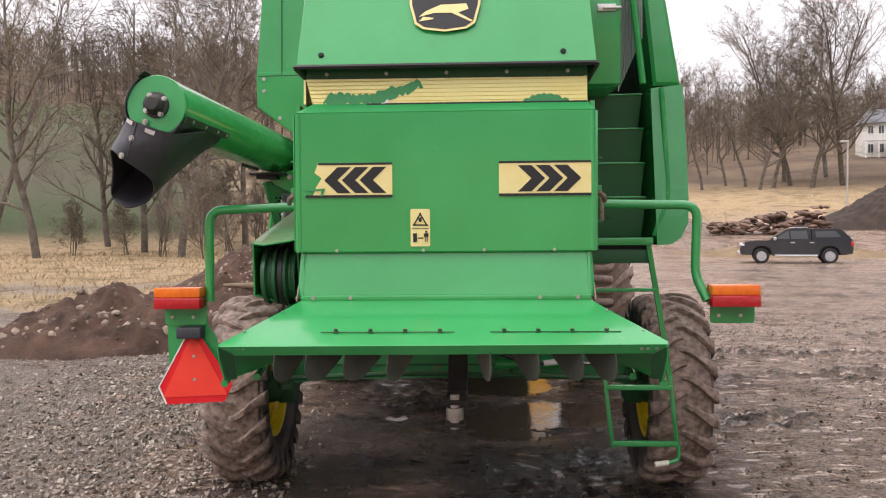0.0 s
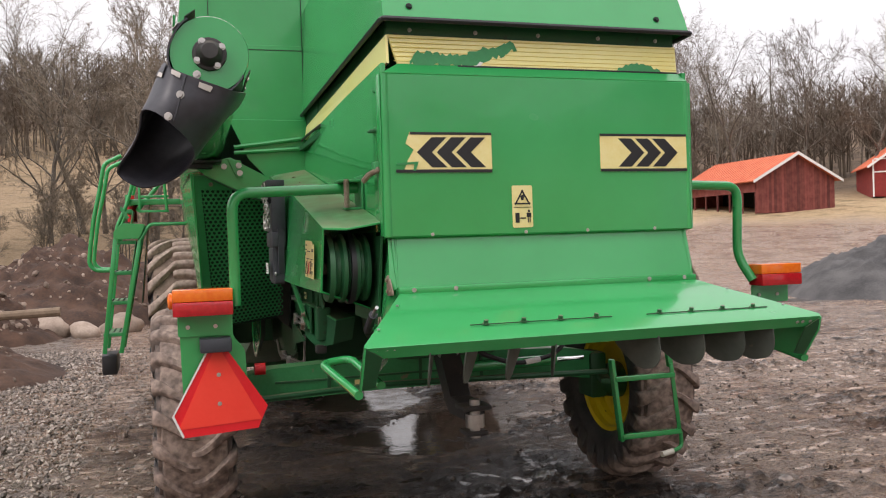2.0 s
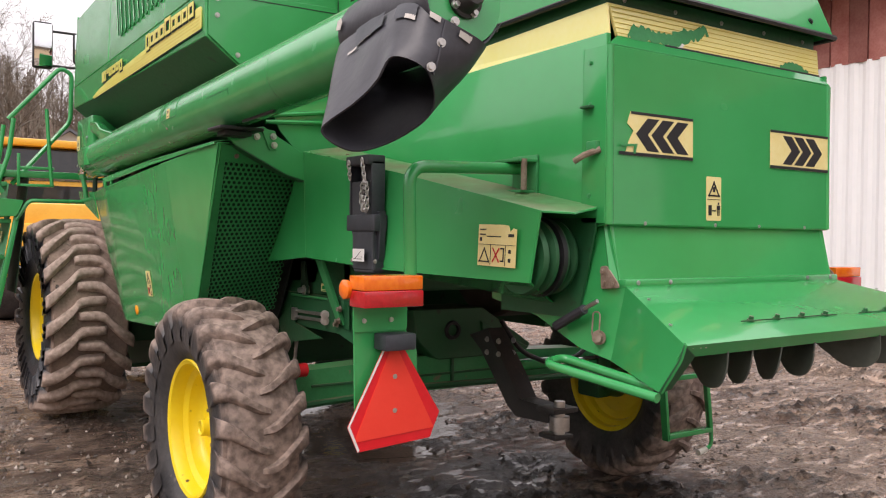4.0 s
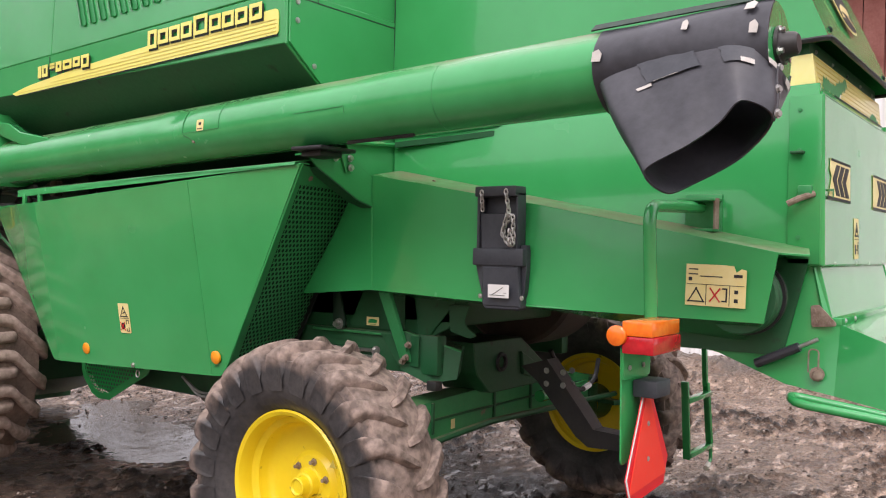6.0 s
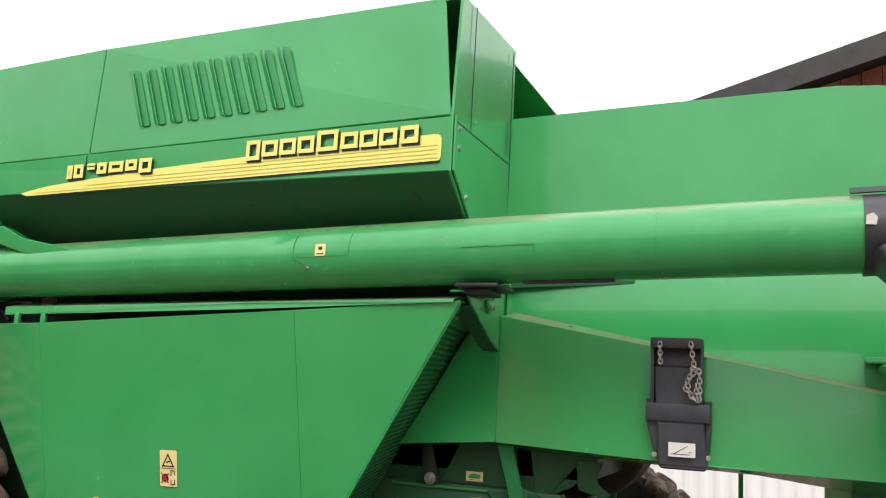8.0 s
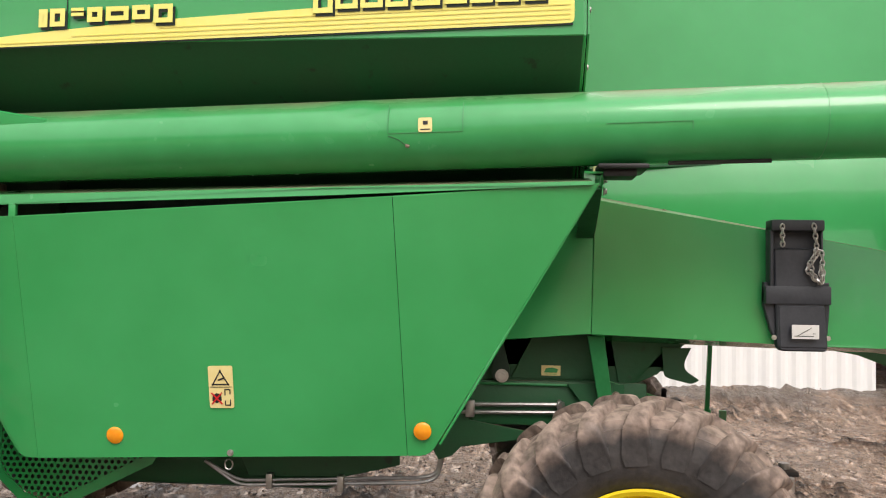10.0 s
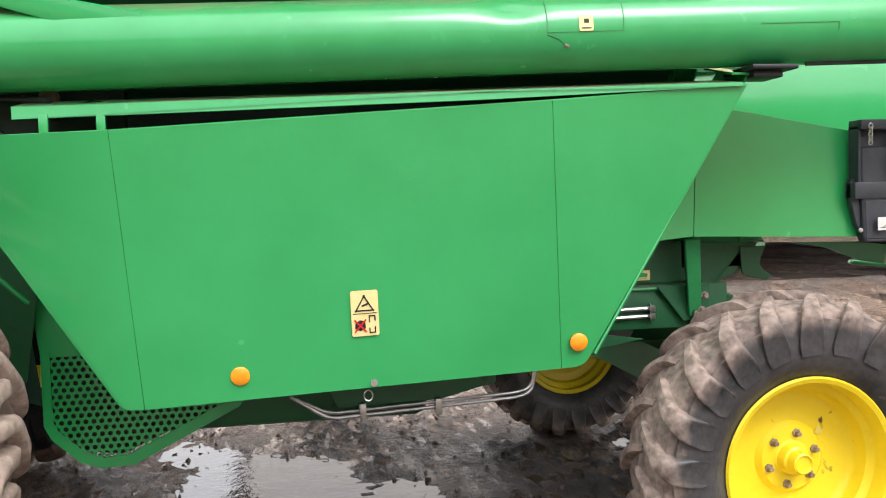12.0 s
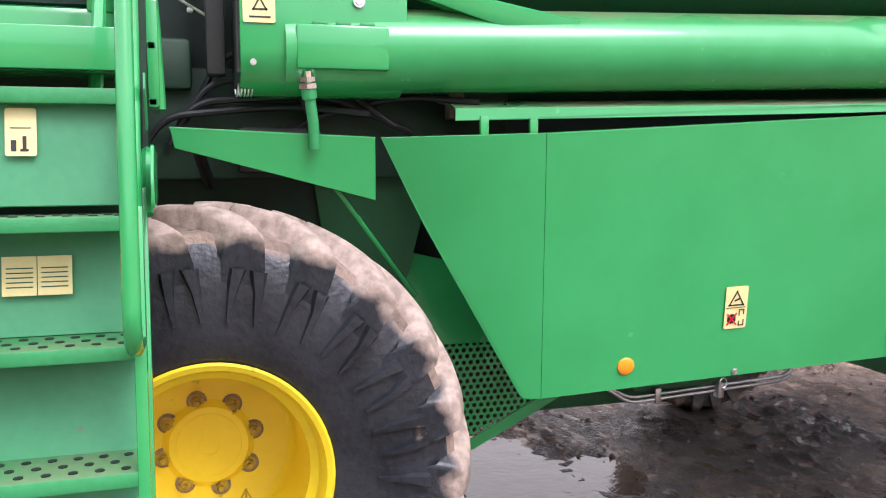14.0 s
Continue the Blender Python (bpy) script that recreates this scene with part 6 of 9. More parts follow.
# added dark sheets shut out light and paint the shade inside the shield
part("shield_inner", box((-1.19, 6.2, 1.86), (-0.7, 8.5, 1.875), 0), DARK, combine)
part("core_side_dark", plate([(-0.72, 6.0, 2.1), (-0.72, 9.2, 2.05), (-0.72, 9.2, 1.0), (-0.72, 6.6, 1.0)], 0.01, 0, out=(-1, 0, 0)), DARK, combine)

# perforated screens
screen = [(-1.312, 5.940, 1.92), (-0.80, 6.052, 1.92), (-0.765, 6.530, 1.09), (-1.225, 6.460, 1.04)]
me = perforated(screen, 0.030, 0.0104)
scr = put("perforated_screen", finish(me, GREEN_WORN, 0), combine, None, "dark green perforated rear screen")
part("screen_border", plate([(-1.360, 5.882, 2.002), (-1.310, 5.893, 2.002), (-1.222, 6.462, 1.035), (-1.275, 6.450, 1.035)], 0.006, 0.001, out=(0.1866, -0.8543, -0.4851)), GREEN_WORN, scr)
part("screen_border", plate([(-1.312, 5.893, 2.0), (-0.80, 6.005, 2.0), (-0.80, 6.052, 1.918), (-1.312, 5.940, 1.918)], 0.006, 0.001, out=(0.1866, -0.8543, -0.4851)), GREEN_WORN, scr)
bolt("screen_bolt", (-1.245, 5.932, 1.95), (0.19, -0.85, -0.49), 0.009, 0.008, RUST, scr)
# dark sheet painting the shade seen through the screen's holes
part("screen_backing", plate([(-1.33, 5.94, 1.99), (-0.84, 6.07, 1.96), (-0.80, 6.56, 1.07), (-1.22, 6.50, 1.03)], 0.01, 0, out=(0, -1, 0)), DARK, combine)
part("screen_frame", tube([(-1.35, 5.878, 2.01), (-1.285, 6.46, 1.02)], 0.006, 6), GREEN, combine)
lower = [(-0.80, 8.53, 1.05), (-0.80, 7.78, 1.05), (-0.80, 7.78, 0.60), (-0.80, 8.53, 0.60)]


def low_in(u, v):
    """The bottom edge of the lower screen runs up towards the rear."""
    return v < np.interp(u, [0, 0.12, 0.26, 0.73], [0.28, 0.40, 0.43, 0.22])


me = perforated(lower, 0.030, 0.0105, inside=low_in)
put("lower_screen", finish(me, GREEN, 0), combine, None, "green perforated lower screen")
# sheet painting the shade behind the lower screen's holes
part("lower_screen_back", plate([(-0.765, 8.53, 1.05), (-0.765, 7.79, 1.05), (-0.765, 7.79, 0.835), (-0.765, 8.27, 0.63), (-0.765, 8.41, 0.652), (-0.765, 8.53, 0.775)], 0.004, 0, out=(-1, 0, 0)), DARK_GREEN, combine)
rim_out = [(8.55, 1.06), (8.55, 0.77), (8.525, 0.715), (8.42, 0.615), (8.34, 0.588), (8.22, 0.592), (7.80, 0.80), (7.775, 0.84), (7.775, 1.06)]
rim_in = [(8.515, 1.06), (8.515, 0.785), (8.495, 0.74), (8.40, 0.655), (8.33, 0.630), (8.24, 0.634), (7.825, 0.838), (7.805, 0.86), (7.805, 1.06)]
part("lower_screen_rim", facets([(-0.8055, y, z) for y, z in rim_out + rim_in], [(k, k + 1, k + 10, k + 9) for k in range(8)], 0.006), GREEN, combine)
part("lower_screen_head", plate([(-0.803, 8.55, 1.04), (-0.803, 7.76, 1.04), (-0.803, 7.76, 1.25), (-0.803, 8.60, 1.45)], 0.008, 0.001, out=(-1, 0, 0)), GREEN, combine)
part("tailings_housing", box((-0.62, 7.0, 0.66), (0.62, 8.6, 1.05), 0.05), GREEN_SHADE_DIRT, combine)

# ---- drive duct with its dusty sloping top
bm = bmesh.new()
gv = []
for y in np.linspace(0, 1, 25):
    yt, yb = 3.91 + 1.94 * y, 3.955 + 1.905 * y
    top = Vector((float(np.interp(yt, [3.91, 4.9, 5.85], [-0.922, -0.905, -0.905])), yt, float(np.interp(yt, [3.91, 4.9, 5.85], [1.64, 1.825, 1.99]))))
    low = Vector((-0.93 - 0.03 * math.sin(math.pi * y) + 0.05 * y * y, yb, float(np.interp(yb, [3.955, 4.9, 5.86], [1.385, 1.395, 1.425]))))
    gv.append([bm.verts.new(top.lerp(low, k / 6)) for k in range(7)])
for p, q in zip(gv, gv[1:]):
    for k in range(6):
        bm.faces.new((p[k], p[k + 1], q[k + 1], q[k]))
thicken(bm, 0.008)
duct = part("drive_duct", bm, GREEN, combine, "green drive guard with a sloping dusty top", smooth=50)
part("duct_top", plate([(-0.905, 5.85, 1.992), (-0.90, 4.9, 1.828), (-0.922, 3.90, 1.642), (-0.845, 3.82, 1.636), (-0.69, 3.86, 1.66), (-0.69, 5.85, 2.03)], 0.008, 0.002, out=(0, 0, 1)), GREEN_DUSTY, duct)
part("duct_bottom", plate([(-0.93, 3.955, 1.385), (-0.955, 4.9, 1.395), (-0.88, 5.86, 1.425), (-0.68, 5.86, 1.385), (-0.68, 4.6, 1.355), (-0.68, 4.1, 1.29)], 0.008, 0.002, out=(0, 0, -1)), GREEN, duct)
part("duct_front", plate([(-0.905, 5.855, 1.99), (-0.88, 5.862, 1.425), (-0.898, 6.328, 1.386), (-0.862, 6.16, 1.68), (-0.845, 6.02, 1.93), (-0.86, 5.97, 1.985)], 0.008, 0.002, out=(-1, 1, 0)), GREEN, duct)
for y in (4.2, 4.45, 4.7, 5.3, 5.55):
    bolt("duct_screw", (-0.80, y, 1.642 + (y - 3.86) * 0.187), (0, 0, 1), 0.008, 0.005, RUST, duct)
pl_at = Matrix.Translation((-0.80, 4.06, 1.475))
pul = part("belt_pulley", lathe([(-0.09, 0.05), (-0.09, 0.135), (-0.07, 0.14), (-0.06, 0.115), (-0.045, 0.115), (-0.035, 0.14), (-0.02, 0.14), (-0.01, 0.115), (0.005, 0.115), (0.015, 0.14), (0.03, 0.14), (0.04, 0.115), (0.05, 0.115), (0.06, 0.14), (0.075, 0.135), (0.075, 0.05)], 40), GREEN_SHADE_DIRT, combine, "grooved green belt pulley", pl_at)
part("drive_belt", lathe([(-0.005, 0.12), (-0.005, 0.148), (0.015, 0.148), (0.015, 0.12)], 40), BLACK, pul, "", pl_at)
part("pulley_shaft", tube([(-0.9, 4.06, 1.475), (-0.66, 4.06, 1.475)], 0.025, 12), RUST, pul)
part("pulley_back", plate([(-0.70, 3.86, 1.62), (-0.70, 4.4, 1.62), (-0.70, 4.4, 1.25), (-0.70, 3.95, 1.25)], 0.01, 0, out=(-1, 0, 0)), GREEN_SHADE_DIRT, combine)
# label on the duct
m = frame_of((-0.943, 4.242, 1.440), (0, -1, -0.02), (0.03, 0, 1)) @ Matrix.Diagonal((0.92, 0.92, 1, 1))
dl = part("warning_label", flat(m, [(0, 0), (0.245, 0.0), (0.245, 0.15), (0.225, 0.155), (0.205, 0.14), (0.195, 0.165), (0.16, 0.168), (0, 0.168)], 0.001), DECAL, duct, "large pale yellow safety label with a torn corner")
part("pictogram", flats(m, tri_ring(0.045, 0.045, 0.07, 0.005) + [rect(0.005, 0.086, 0.24, 0.088), rect(0.085, 0.005, 0.087, 0.086), rect(0.18, 0.005, 0.182, 0.086), rect(0.012, 0.10, 0.026, 0.115), rect(0.012, 0.125, 0.05, 0.13), rect(0.06, 0.118, 0.15, 0.122), rect(0.012, 0.145, 0.05, 0.15),
                                                          rect(0.15, 0.02, 0.172, 0.026), rect(0.166, 0.02, 0.172, 0.075), rect(0.15, 0.07, 0.172, 0.076), rect(0.20, 0.055, 0.215, 0.07), rect(0.20, 0.02, 0.215, 0.035), rect(0.196, 0.12, 0.23, 0.132)], 0.003), BLACK, dl)
part("red_cross", flats(m, [[(0.10, 0.02), (0.104, 0.016), (0.146, 0.072), (0.142, 0.076)], [(0.142, 0.016), (0.146, 0.02), (0.104, 0.076), (0.10, 0.072)]], 0.005), TREAD_RED, dl)

# ---- wheel chock in its holder, with chain
hold = part("chock_holder", add_box(add_box(add_box(box((-0.948, 4.955, 1.55), (-0.93, 5.158, 1.90), 0.004), (-1.02, 4.953, 1.862), (-0.93, 5.160, 1.906), 0.006), (-1.0, 5.146, 1.60), (-0.93, 5.160, 1.88), 0.004), (-1.0, 4.953, 1.60), (-0.93, 4.963, 1.88), 0.004), PLASTIC, combine, "charcoal plastic wheel chock in its holder")
part("chock", add_plate(plate(rounded([(-0.996, 5.146, 1.792), (-0.996, 4.966, 1.792), (-0.996, 4.934, 1.40), (-0.996, 4.940, 1.378), (-0.996, 5.118, 1.378), (-0.996, 5.130, 1.40)], [0.004, 0.004, 0.01, 0.015, 0.015, 0.01], 3), 0.05, 0.006, out=(-1, 0, 0)),
                        [(-1.0, 5.128, 1.560), (-1.0, 4.948, 1.560), (-1.0, 4.936, 1.392), (-1.0, 5.122, 1.392)], 0.02, 0.004, out=(-1, 0, 0)), PLASTIC, hold, "charcoal plastic wheel chock")
part("chock_belt", box((-1.004, 4.922, 1.566), (-0.935, 5.178, 1.640), 0.006), PLASTIC, hold)
part("chock_wing", plate([(-0.975, 5.178, 1.655), (-0.975, 5.140, 1.655), (-0.975, 5.128, 1.42), (-0.975, 5.148, 1.45), (-0.975, 5.178, 1.56)], 0.03, 0.003, out=(-1, 0, 0)), PLASTIC, hold)
part("chock_wing", plate([(-0.975, 4.922, 1.655), (-0.975, 4.95, 1.655), (-0.975, 4.94, 1.42), (-0.975, 4.928, 1.45), (-0.975, 4.920, 1.56)], 0.03, 0.003, out=(-1, 0, 0)), PLASTIC, hold)
for y in (5.142, 4.932):
    bolt("chock_bolt", (-0.99, y, 1.432), (-1, 0, 0), 0.007, 0.006, STEEL, hold)
part("paper_label", flat(frame_of((-1.0195, 5.082, 1.43), (0, -1, 0), (0, 0, 1)), rect(0, 0, 0.105, 0.056), 0.001), WHITE, hold, "white paper label")
part("label_print", flats(frame_of((-1.0195, 5.082, 1.43), (0, -1, 0), (0, 0, 1)), [[(0.01, 0.01), (0.085, 0.01), (0.085, 0.012), (0.01, 0.012)], [(0.02, 0.012), (0.075, 0.045), (0.077, 0.044), (0.024, 0.012)], [(0.08, 0.02), (0.09, 0.02), (0.09, 0.022), (0.08, 0.022)]], 0.003), DARK, hold)


def chain(points, n):
    """Small oval links along a line."""
    line = [Vector(p) for p in points]
    lens = [0.0]
    for a, b in zip(line, line[1:]):
        lens.append(lens[-1] + (b - a).length)

    def along(d):
        for i in range(len(line) - 1):
            if d <= lens[i + 1] + 1e-9:
                return line[i].lerp(line[i + 1], (d - lens[i]) / max(1e-6, lens[i + 1] - lens[i]))
        return line[-1]
    bm = bmesh.new()
    for k in range(n):
        p, q = along(lens[-1] * k / n), along(lens[-1] * (k + 1) / n)
        d = (q - p)
        L = d.length * 0.72
        d.normalize()
        s = Vector((1, 0, 0)) if k % 2 else d.cross(Vector((1, 0, 0))).normalized()
        s = (s - d * s.dot(d)).normalized()
        c = (p + q) / 2
        pts = [c + d * (L * math.cos(a)) + s * (0.0085 * math.sin(a)) for a in np.linspace(0, 2 * math.pi, 9)]
        add_tube(bm, pts, 0.0034, 5, cap=False)
    return bm


part("chain", chain([(-1.026, 5.12, 1.885), (-1.02, 5.117, 1.80)], 5), STEEL, hold, "steel chain")
part("chain", chain([(-1.026, 4.998, 1.888), (-1.02, 4.985, 1.80), (-1.015, 4.985, 1.76), (-1.015, 5.02, 1.72), (-1.015, 5.02, 1.70), (-1.018, 4.975, 1.65), (-1.018, 4.96, 1.665), (-1.018, 4.965, 1.78), (-1.024, 4.99, 1.79), (-1.024, 5.01, 1.71), (-1.026, 4.985, 1.66), (-1.03, 4.97, 1.65), (-1.03, 4.975, 1.72)], 34), STEEL, hold, "loose steel chain")

# ---- chassis, axle and drawbar
part("chassis_rail", box((-0.68, 5.6, 1.0), (-0.60, 8.8, 1.2), 0.01), GREEN_SHADE_DIRT, combine, "grimy green chassis rail, darkened as in shade")
part("chassis_rail", box((0.60, 5.6, 1.0), (0.68, 8.8, 1.2), 0.01), GREEN_SHADE_DIRT, combine, "grimy green chassis rail, darkened as in shade")
sp = part("sieve_box_side", plate([(-0.66, 5.4, 1.40), (-0.66, 6.9, 1.40), (-0.66, 6.9, 1.15), (-0.66, 6.3, 1.14), (-0.66, 6.2, 1.17), (-0.66, 5.70, 1.17), (-0.66, 5.55, 1.24), (-0.66, 5.45, 1.36)], 0.01, 0.002, out=(-1, 0, 0)), GREEN_SHADE_DIRT, combine, "dusty green sieve box side")
part("corner_gusset", plate([(-0.672, 6.10, 1.41), (-0.672, 5.82, 1.41), (-0.672, 5.82, 1.21), (-0.672, 6.20, 1.21)], 0.008, 0.002, out=(-1, 0, 0)), GREEN_SHADE_DIRT, sp)
part("corner_gusset", plate([(-0.672, 5.76, 1.40), (-0.672, 5.48, 1.40), (-0.672, 5.54, 1.33), (-0.672, 5.67, 1.18), (-0.672, 5.72, 1.18)], 0.008, 0.002, out=(-1, 0, 0)), GREEN_SHADE_DIRT, sp)
part("corner_gusset", plate(rounded([(-0.68, 5.537, 1.36), (-0.68, 5.409, 1.36), (-0.68, 5.45, 1.27), (-0.68, 5.371, 1.219), (-0.68, 5.405, 1.20), (-0.68, 5.525, 1.229)], [0, 0, 0.04, 0.01, 0.02, 0.02], 3), 0.008, 0.002, out=(-1, 0, 0)), GREEN_SHADE_DIRT, sp)
part("post", plate([(-0.82, 5.872, 1.41), (-0.82, 5.800, 1.41), (-0.715, 5.745, 1.06), (-0.715, 5.805, 1.055)], 0.02, 0.003, out=(-1, 0, 0)), GREEN_WORN, combine, "green leaning strut")
part("slide_rail", tube([(-0.69, 6.45, 1.185), (-0.69, 5.85, 1.185)], 0.007, 8), GREEN_WORN, combine)
for z in (1.09, 1.055):
    part("hydraulic_pipe", add_bolt(tube([(-0.695, 6.42, z), (-0.695, 5.99, z + 0.008)], 0.010, 8), (-0.70, 5.985, z + 0.008), (-0.5, -1, 0), 0.017, 0.02), STEEL, combine, "steel hydraulic pipe with a white end cap")
part("pipe_clamp", box((-0.715, 6.36, 1.035), (-0.69, 6.40, 1.11), 0.003), STEEL, combine)
part("sieve_roller", add_bolt(lathe([(0, 0.0), (0, 0.03), (0.03, 0.03)], 16), (0, 0, 0), (-1, 0, 0), 0.017, 0.03), STEEL, combine, "", Matrix.Translation((-0.713, 6.24, 1.222)))
m = frame_of((-0.684, 6.065, 1.225), (0, -1, 0), (0, 0, 1))
sl = part("maker_label", flat(m, rect(0, 0, 0.085, 0.045), 0.0), DECAL, sp, "small pale yellow label")
part("label_print", flats(m, [[(0.012, 0.014), (0.07, 0.014), (0.074, 0.03), (0.045, 0.036), (0.02, 0.032)], rect(0.015, 0.006, 0.07, 0.008)], 0.003), GREEN, sl)
br_ = part("side_bracket", facets([(-0.715, 5.785, 1.205), (-0.580, 5.533, 1.117), (-0.600, 5.545, 0.985), (-0.675, 5.66, 0.958), (-0.72, 5.80, 1.02), (-0.60, 5.83, 1.215), (-0.46, 5.60, 1.125), (-0.48, 5.61, 1.0)], [(0, 1, 2, 3, 4), (0, 5, 6, 1), (1, 6, 7, 2)], 0.008), GREEN_SHADE_DIRT, combine, "green folded bracket")
part("bracket_lip", tube([(-0.716, 5.79, 1.209), (-0.579, 5.528, 1.120), (-0.462, 5.60, 1.128)], 0.009, 5), GREEN_WORN, br_)
part("strut_plate", plate([(-0.705, 5.955, 1.195), (-0.705, 5.70, 1.195), (-0.705, 5.70, 1.04), (-0.705, 5.83, 1.035)], 0.008, 0.002, out=(-1, 0, 0)), GREEN_SHADE_DIRT, br_)
for y, z in ((5.755, 1.085), (5.775, 1.065), (5.74, 1.15)):
    bolt("bracket_nut", (-0.735, y, z), (-1, 0, 0), 0.012, 0.02, RUST, br_)
part("bracket_foot", box((-0.69, 5.60, 0.925), (-0.63, 5.66, 0.975), 0.008), BLACK_STEEL, br_)
part("link_arm", plate(rounded([(-0.708, 6.29, 1.39), (-0.708, 6.24, 1.39), (-0.708, 6.205, 1.25), (-0.708, 6.20, 1.20), (-0.708, 6.285, 1.20), (-0.708, 6.285, 1.25)], [0, 0, 0.02, 0.03, 0.03, 0.02], 3), 0.012, 0.002, out=(-1, 0, 0)), DARK_GREEN, combine, "dark green link arm")
part("lower_bracket", plate([(-0.70, 6.62, 1.02), (-0.70, 6.44, 1.12), (-0.70, 6.38, 1.02), (-0.70, 6.02, 0.96), (-0.70, 6.42, 0.90), (-0.70, 6.46, 0.86), (-0.70, 6.52, 0.84)], 0.01, 0.002, out=(-1, 0, 0)), GREEN_SHADE_DIRT, combine)
for sx in (-1, 1):
    part("pan_side", plate([(sx * 0.62, 5.62, 1.36), (sx * 0.62, 7.2, 1.36), (sx * 0.62, 7.2, 0.98), (sx * 0.62, 5.85, 1.08)], 0.01, 0, out=(sx, 0, 0)), DARK_GREEN, combine)
part("straw_drum", lathe([(0.28, 0.0), (0.28, 0.41), (0.30, 0.43), (0.64, 0.43), (0.66, 0.41), (0.66, 0)], 56), DRUM, combine, "dusty dark brown chopper pan", Matrix.Translation((0, 5.77, 1.495)))
bm = bmesh.new()
sec = [(-1.22, 0.62, 0.79), (-0.95, 0.655, 0.845), (-0.3, 0.672, 0.868), (0.3, 0.672, 0.868), (0.95, 0.655, 0.845), (1.22, 0.62, 0.79)]
rg = [[bm.verts.new((x, y, z)) for y, z in ((5.68, z0), (5.84, z0), (5.84, z1), (5.68, z1))] for x, z0, z1 in sec]
for a, b in zip(rg, rg[1:]):
    for k in range(4):
        bm.faces.new((a[k], a[(k + 1) % 4], b[(k + 1) % 4], b[k]))
bm.faces.new(rg[0])
bm.faces.new(list(reversed(rg[-1])))
bmesh.ops.bevel(bm, geom=[e for e in bm.edges if e.calc_face_angle(0) > 0.7], offset=0.012, segments=2, affect="EDGES")
axle = part("rear_axle", bm, GREEN_WORN, combine, "green rear axle beam")
for x in (-0.62, -0.05, 0.35):
    part("axle_rib", box((x, 5.668, 0.69), (x + 0.02, 5.68, 0.85), 0.003), GREEN_SHADE_DIRT, axle)
part("axle_seam", box((-0.93, 5.672, 0.755), (0.93, 5.681, 0.768), 0.002), GREEN_SHADE_DIRT, axle)
m = frame_of((-0.455, 5.672, 0.695), (1, 0, 0), (0, 0, 1))
part("maker_label", flat(m, rect(0, 0, 0.035, 0.05), 0.0), DECAL, axle, "small pale label")
pv = part("axle_pivot", plate(rounded([(-0.36, 5.60, 1.14), (0.12, 5.60, 1.14), (0.50, 5.60, 0.90), (0.36, 5.60, 0.855), (-0.20, 5.60, 0.855), (-0.34, 5.60, 0.98)], [0, 0, 0.04, 0.02, 0.03, 0.05], 4), 0.30, 0.006, out=(0, -1, 0)), GREEN_SHADE_DIRT, axle, "grimy green pivot bracket, darkened as in shade")
# black dished disc painting the shade of the pivot's hole
part("pivot_hole", lathe([(0.0, 0.055), (0.012, 0.05), (0.012, 0.036), (-0.004, 0.03), (-0.004, 0)], 24), BLACK, pv, "", Matrix.Translation((-0.095, 5.598, 1.017)) @ pose(0, 0, 0, 0, 0, -90))
part("pivot_rib", plate([(0.10, 5.58, 1.06), (0.46, 5.58, 0.89), (0.40, 5.58, 0.86), (0.12, 5.58, 0.93)], 0.02, 0.004, out=(0, -1, 0)), GREEN_SHADE_DIRT, pv)
part("red_cap", lathe([(-0.03, 0.0), (-0.03, 0.035), (0.03, 0.035), (0.03, 0)], 20), TREAD_RED, axle, "red plastic cap", Matrix.Translation((-1.02, 5.62, 0.86)))
cyl = part("steering_cylinder", tube([(0.25, 5.55, 0.79), (0.82, 5.56, 0.79)], 0.034, 14), GREEN, axle, "green steering cylinder")
part("cylinder_rod", tube([(0.82, 5.56, 0.79), (1.02, 5.57, 0.79)], 0.014, 10), CHROME, cyl)
part("track_rod", tube([(-1.15, 5.50, 0.70), (-0.3, 5.53, 0.73), (1.15, 5.50, 0.70)], 0.018, 8), GREEN_SHADE_DIRT, axle)
for sx in (-1, 1):
    part("steering_knuckle", box((sx * 1.12, 5.66, 0.50), (sx * 1.24, 5.86, 0.80), 0.02), GREEN_SHADE_DIRT, axle)
    part("knuckle_arm", plate([(sx * 1.16, 5.66, 0.66), (sx * 1.10, 5.48, 0.66), (sx * 1.16, 5.46, 0.66), (sx * 1.24, 5.66, 0.66)], 0.03, 0.005, out=(0, 0, 1)), GREEN_SHADE_DIRT, axle)
part("hydraulic_hose", tube(bent([(0.10, 5.4, 1.08), (0.22, 5.38, 0.90), (0.50, 5.42, 0.80), (0.78, 5.46, 0.84), (0.9, 5.5, 0.95)], 0.1, 6), 0.014, 8), BLACK, axle, "black hydraulic hose")
part("hose_sleeve", tube([(0.56, 5.43, 0.81), (0.66, 5.44, 0.82)], 0.018, 8), WHITE, axle)
hitch = part("drawbar", add_plate(bmesh.new(), [(0.075, 5.50, 1.00), (0.075, 5.34, 1.05), (0.075, 5.14, 0.81), (0.075, 5.06, 0.71), (0.075, 4.84, 0.70), (0.075, 4.84, 0.625), (0.075, 5.09, 0.615), (0.075, 5.16, 0.66), (0.075, 5.40, 0.93)], 0.12, 0.008, out=(1, 0, 0)), BLACK_STEEL, combine, "black steel drawbar with a hitch jaw")
part("hitch_jaw", box((-0.075, 4.76, 0.680), (0.085, 4.90, 0.706), 0.006), BLACK_STEEL, hitch)
part("hitch_jaw", box((-0.055, 4.77, 0.548), (0.065, 4.90, 0.572), 0.006), BLACK_STEEL, hitch)
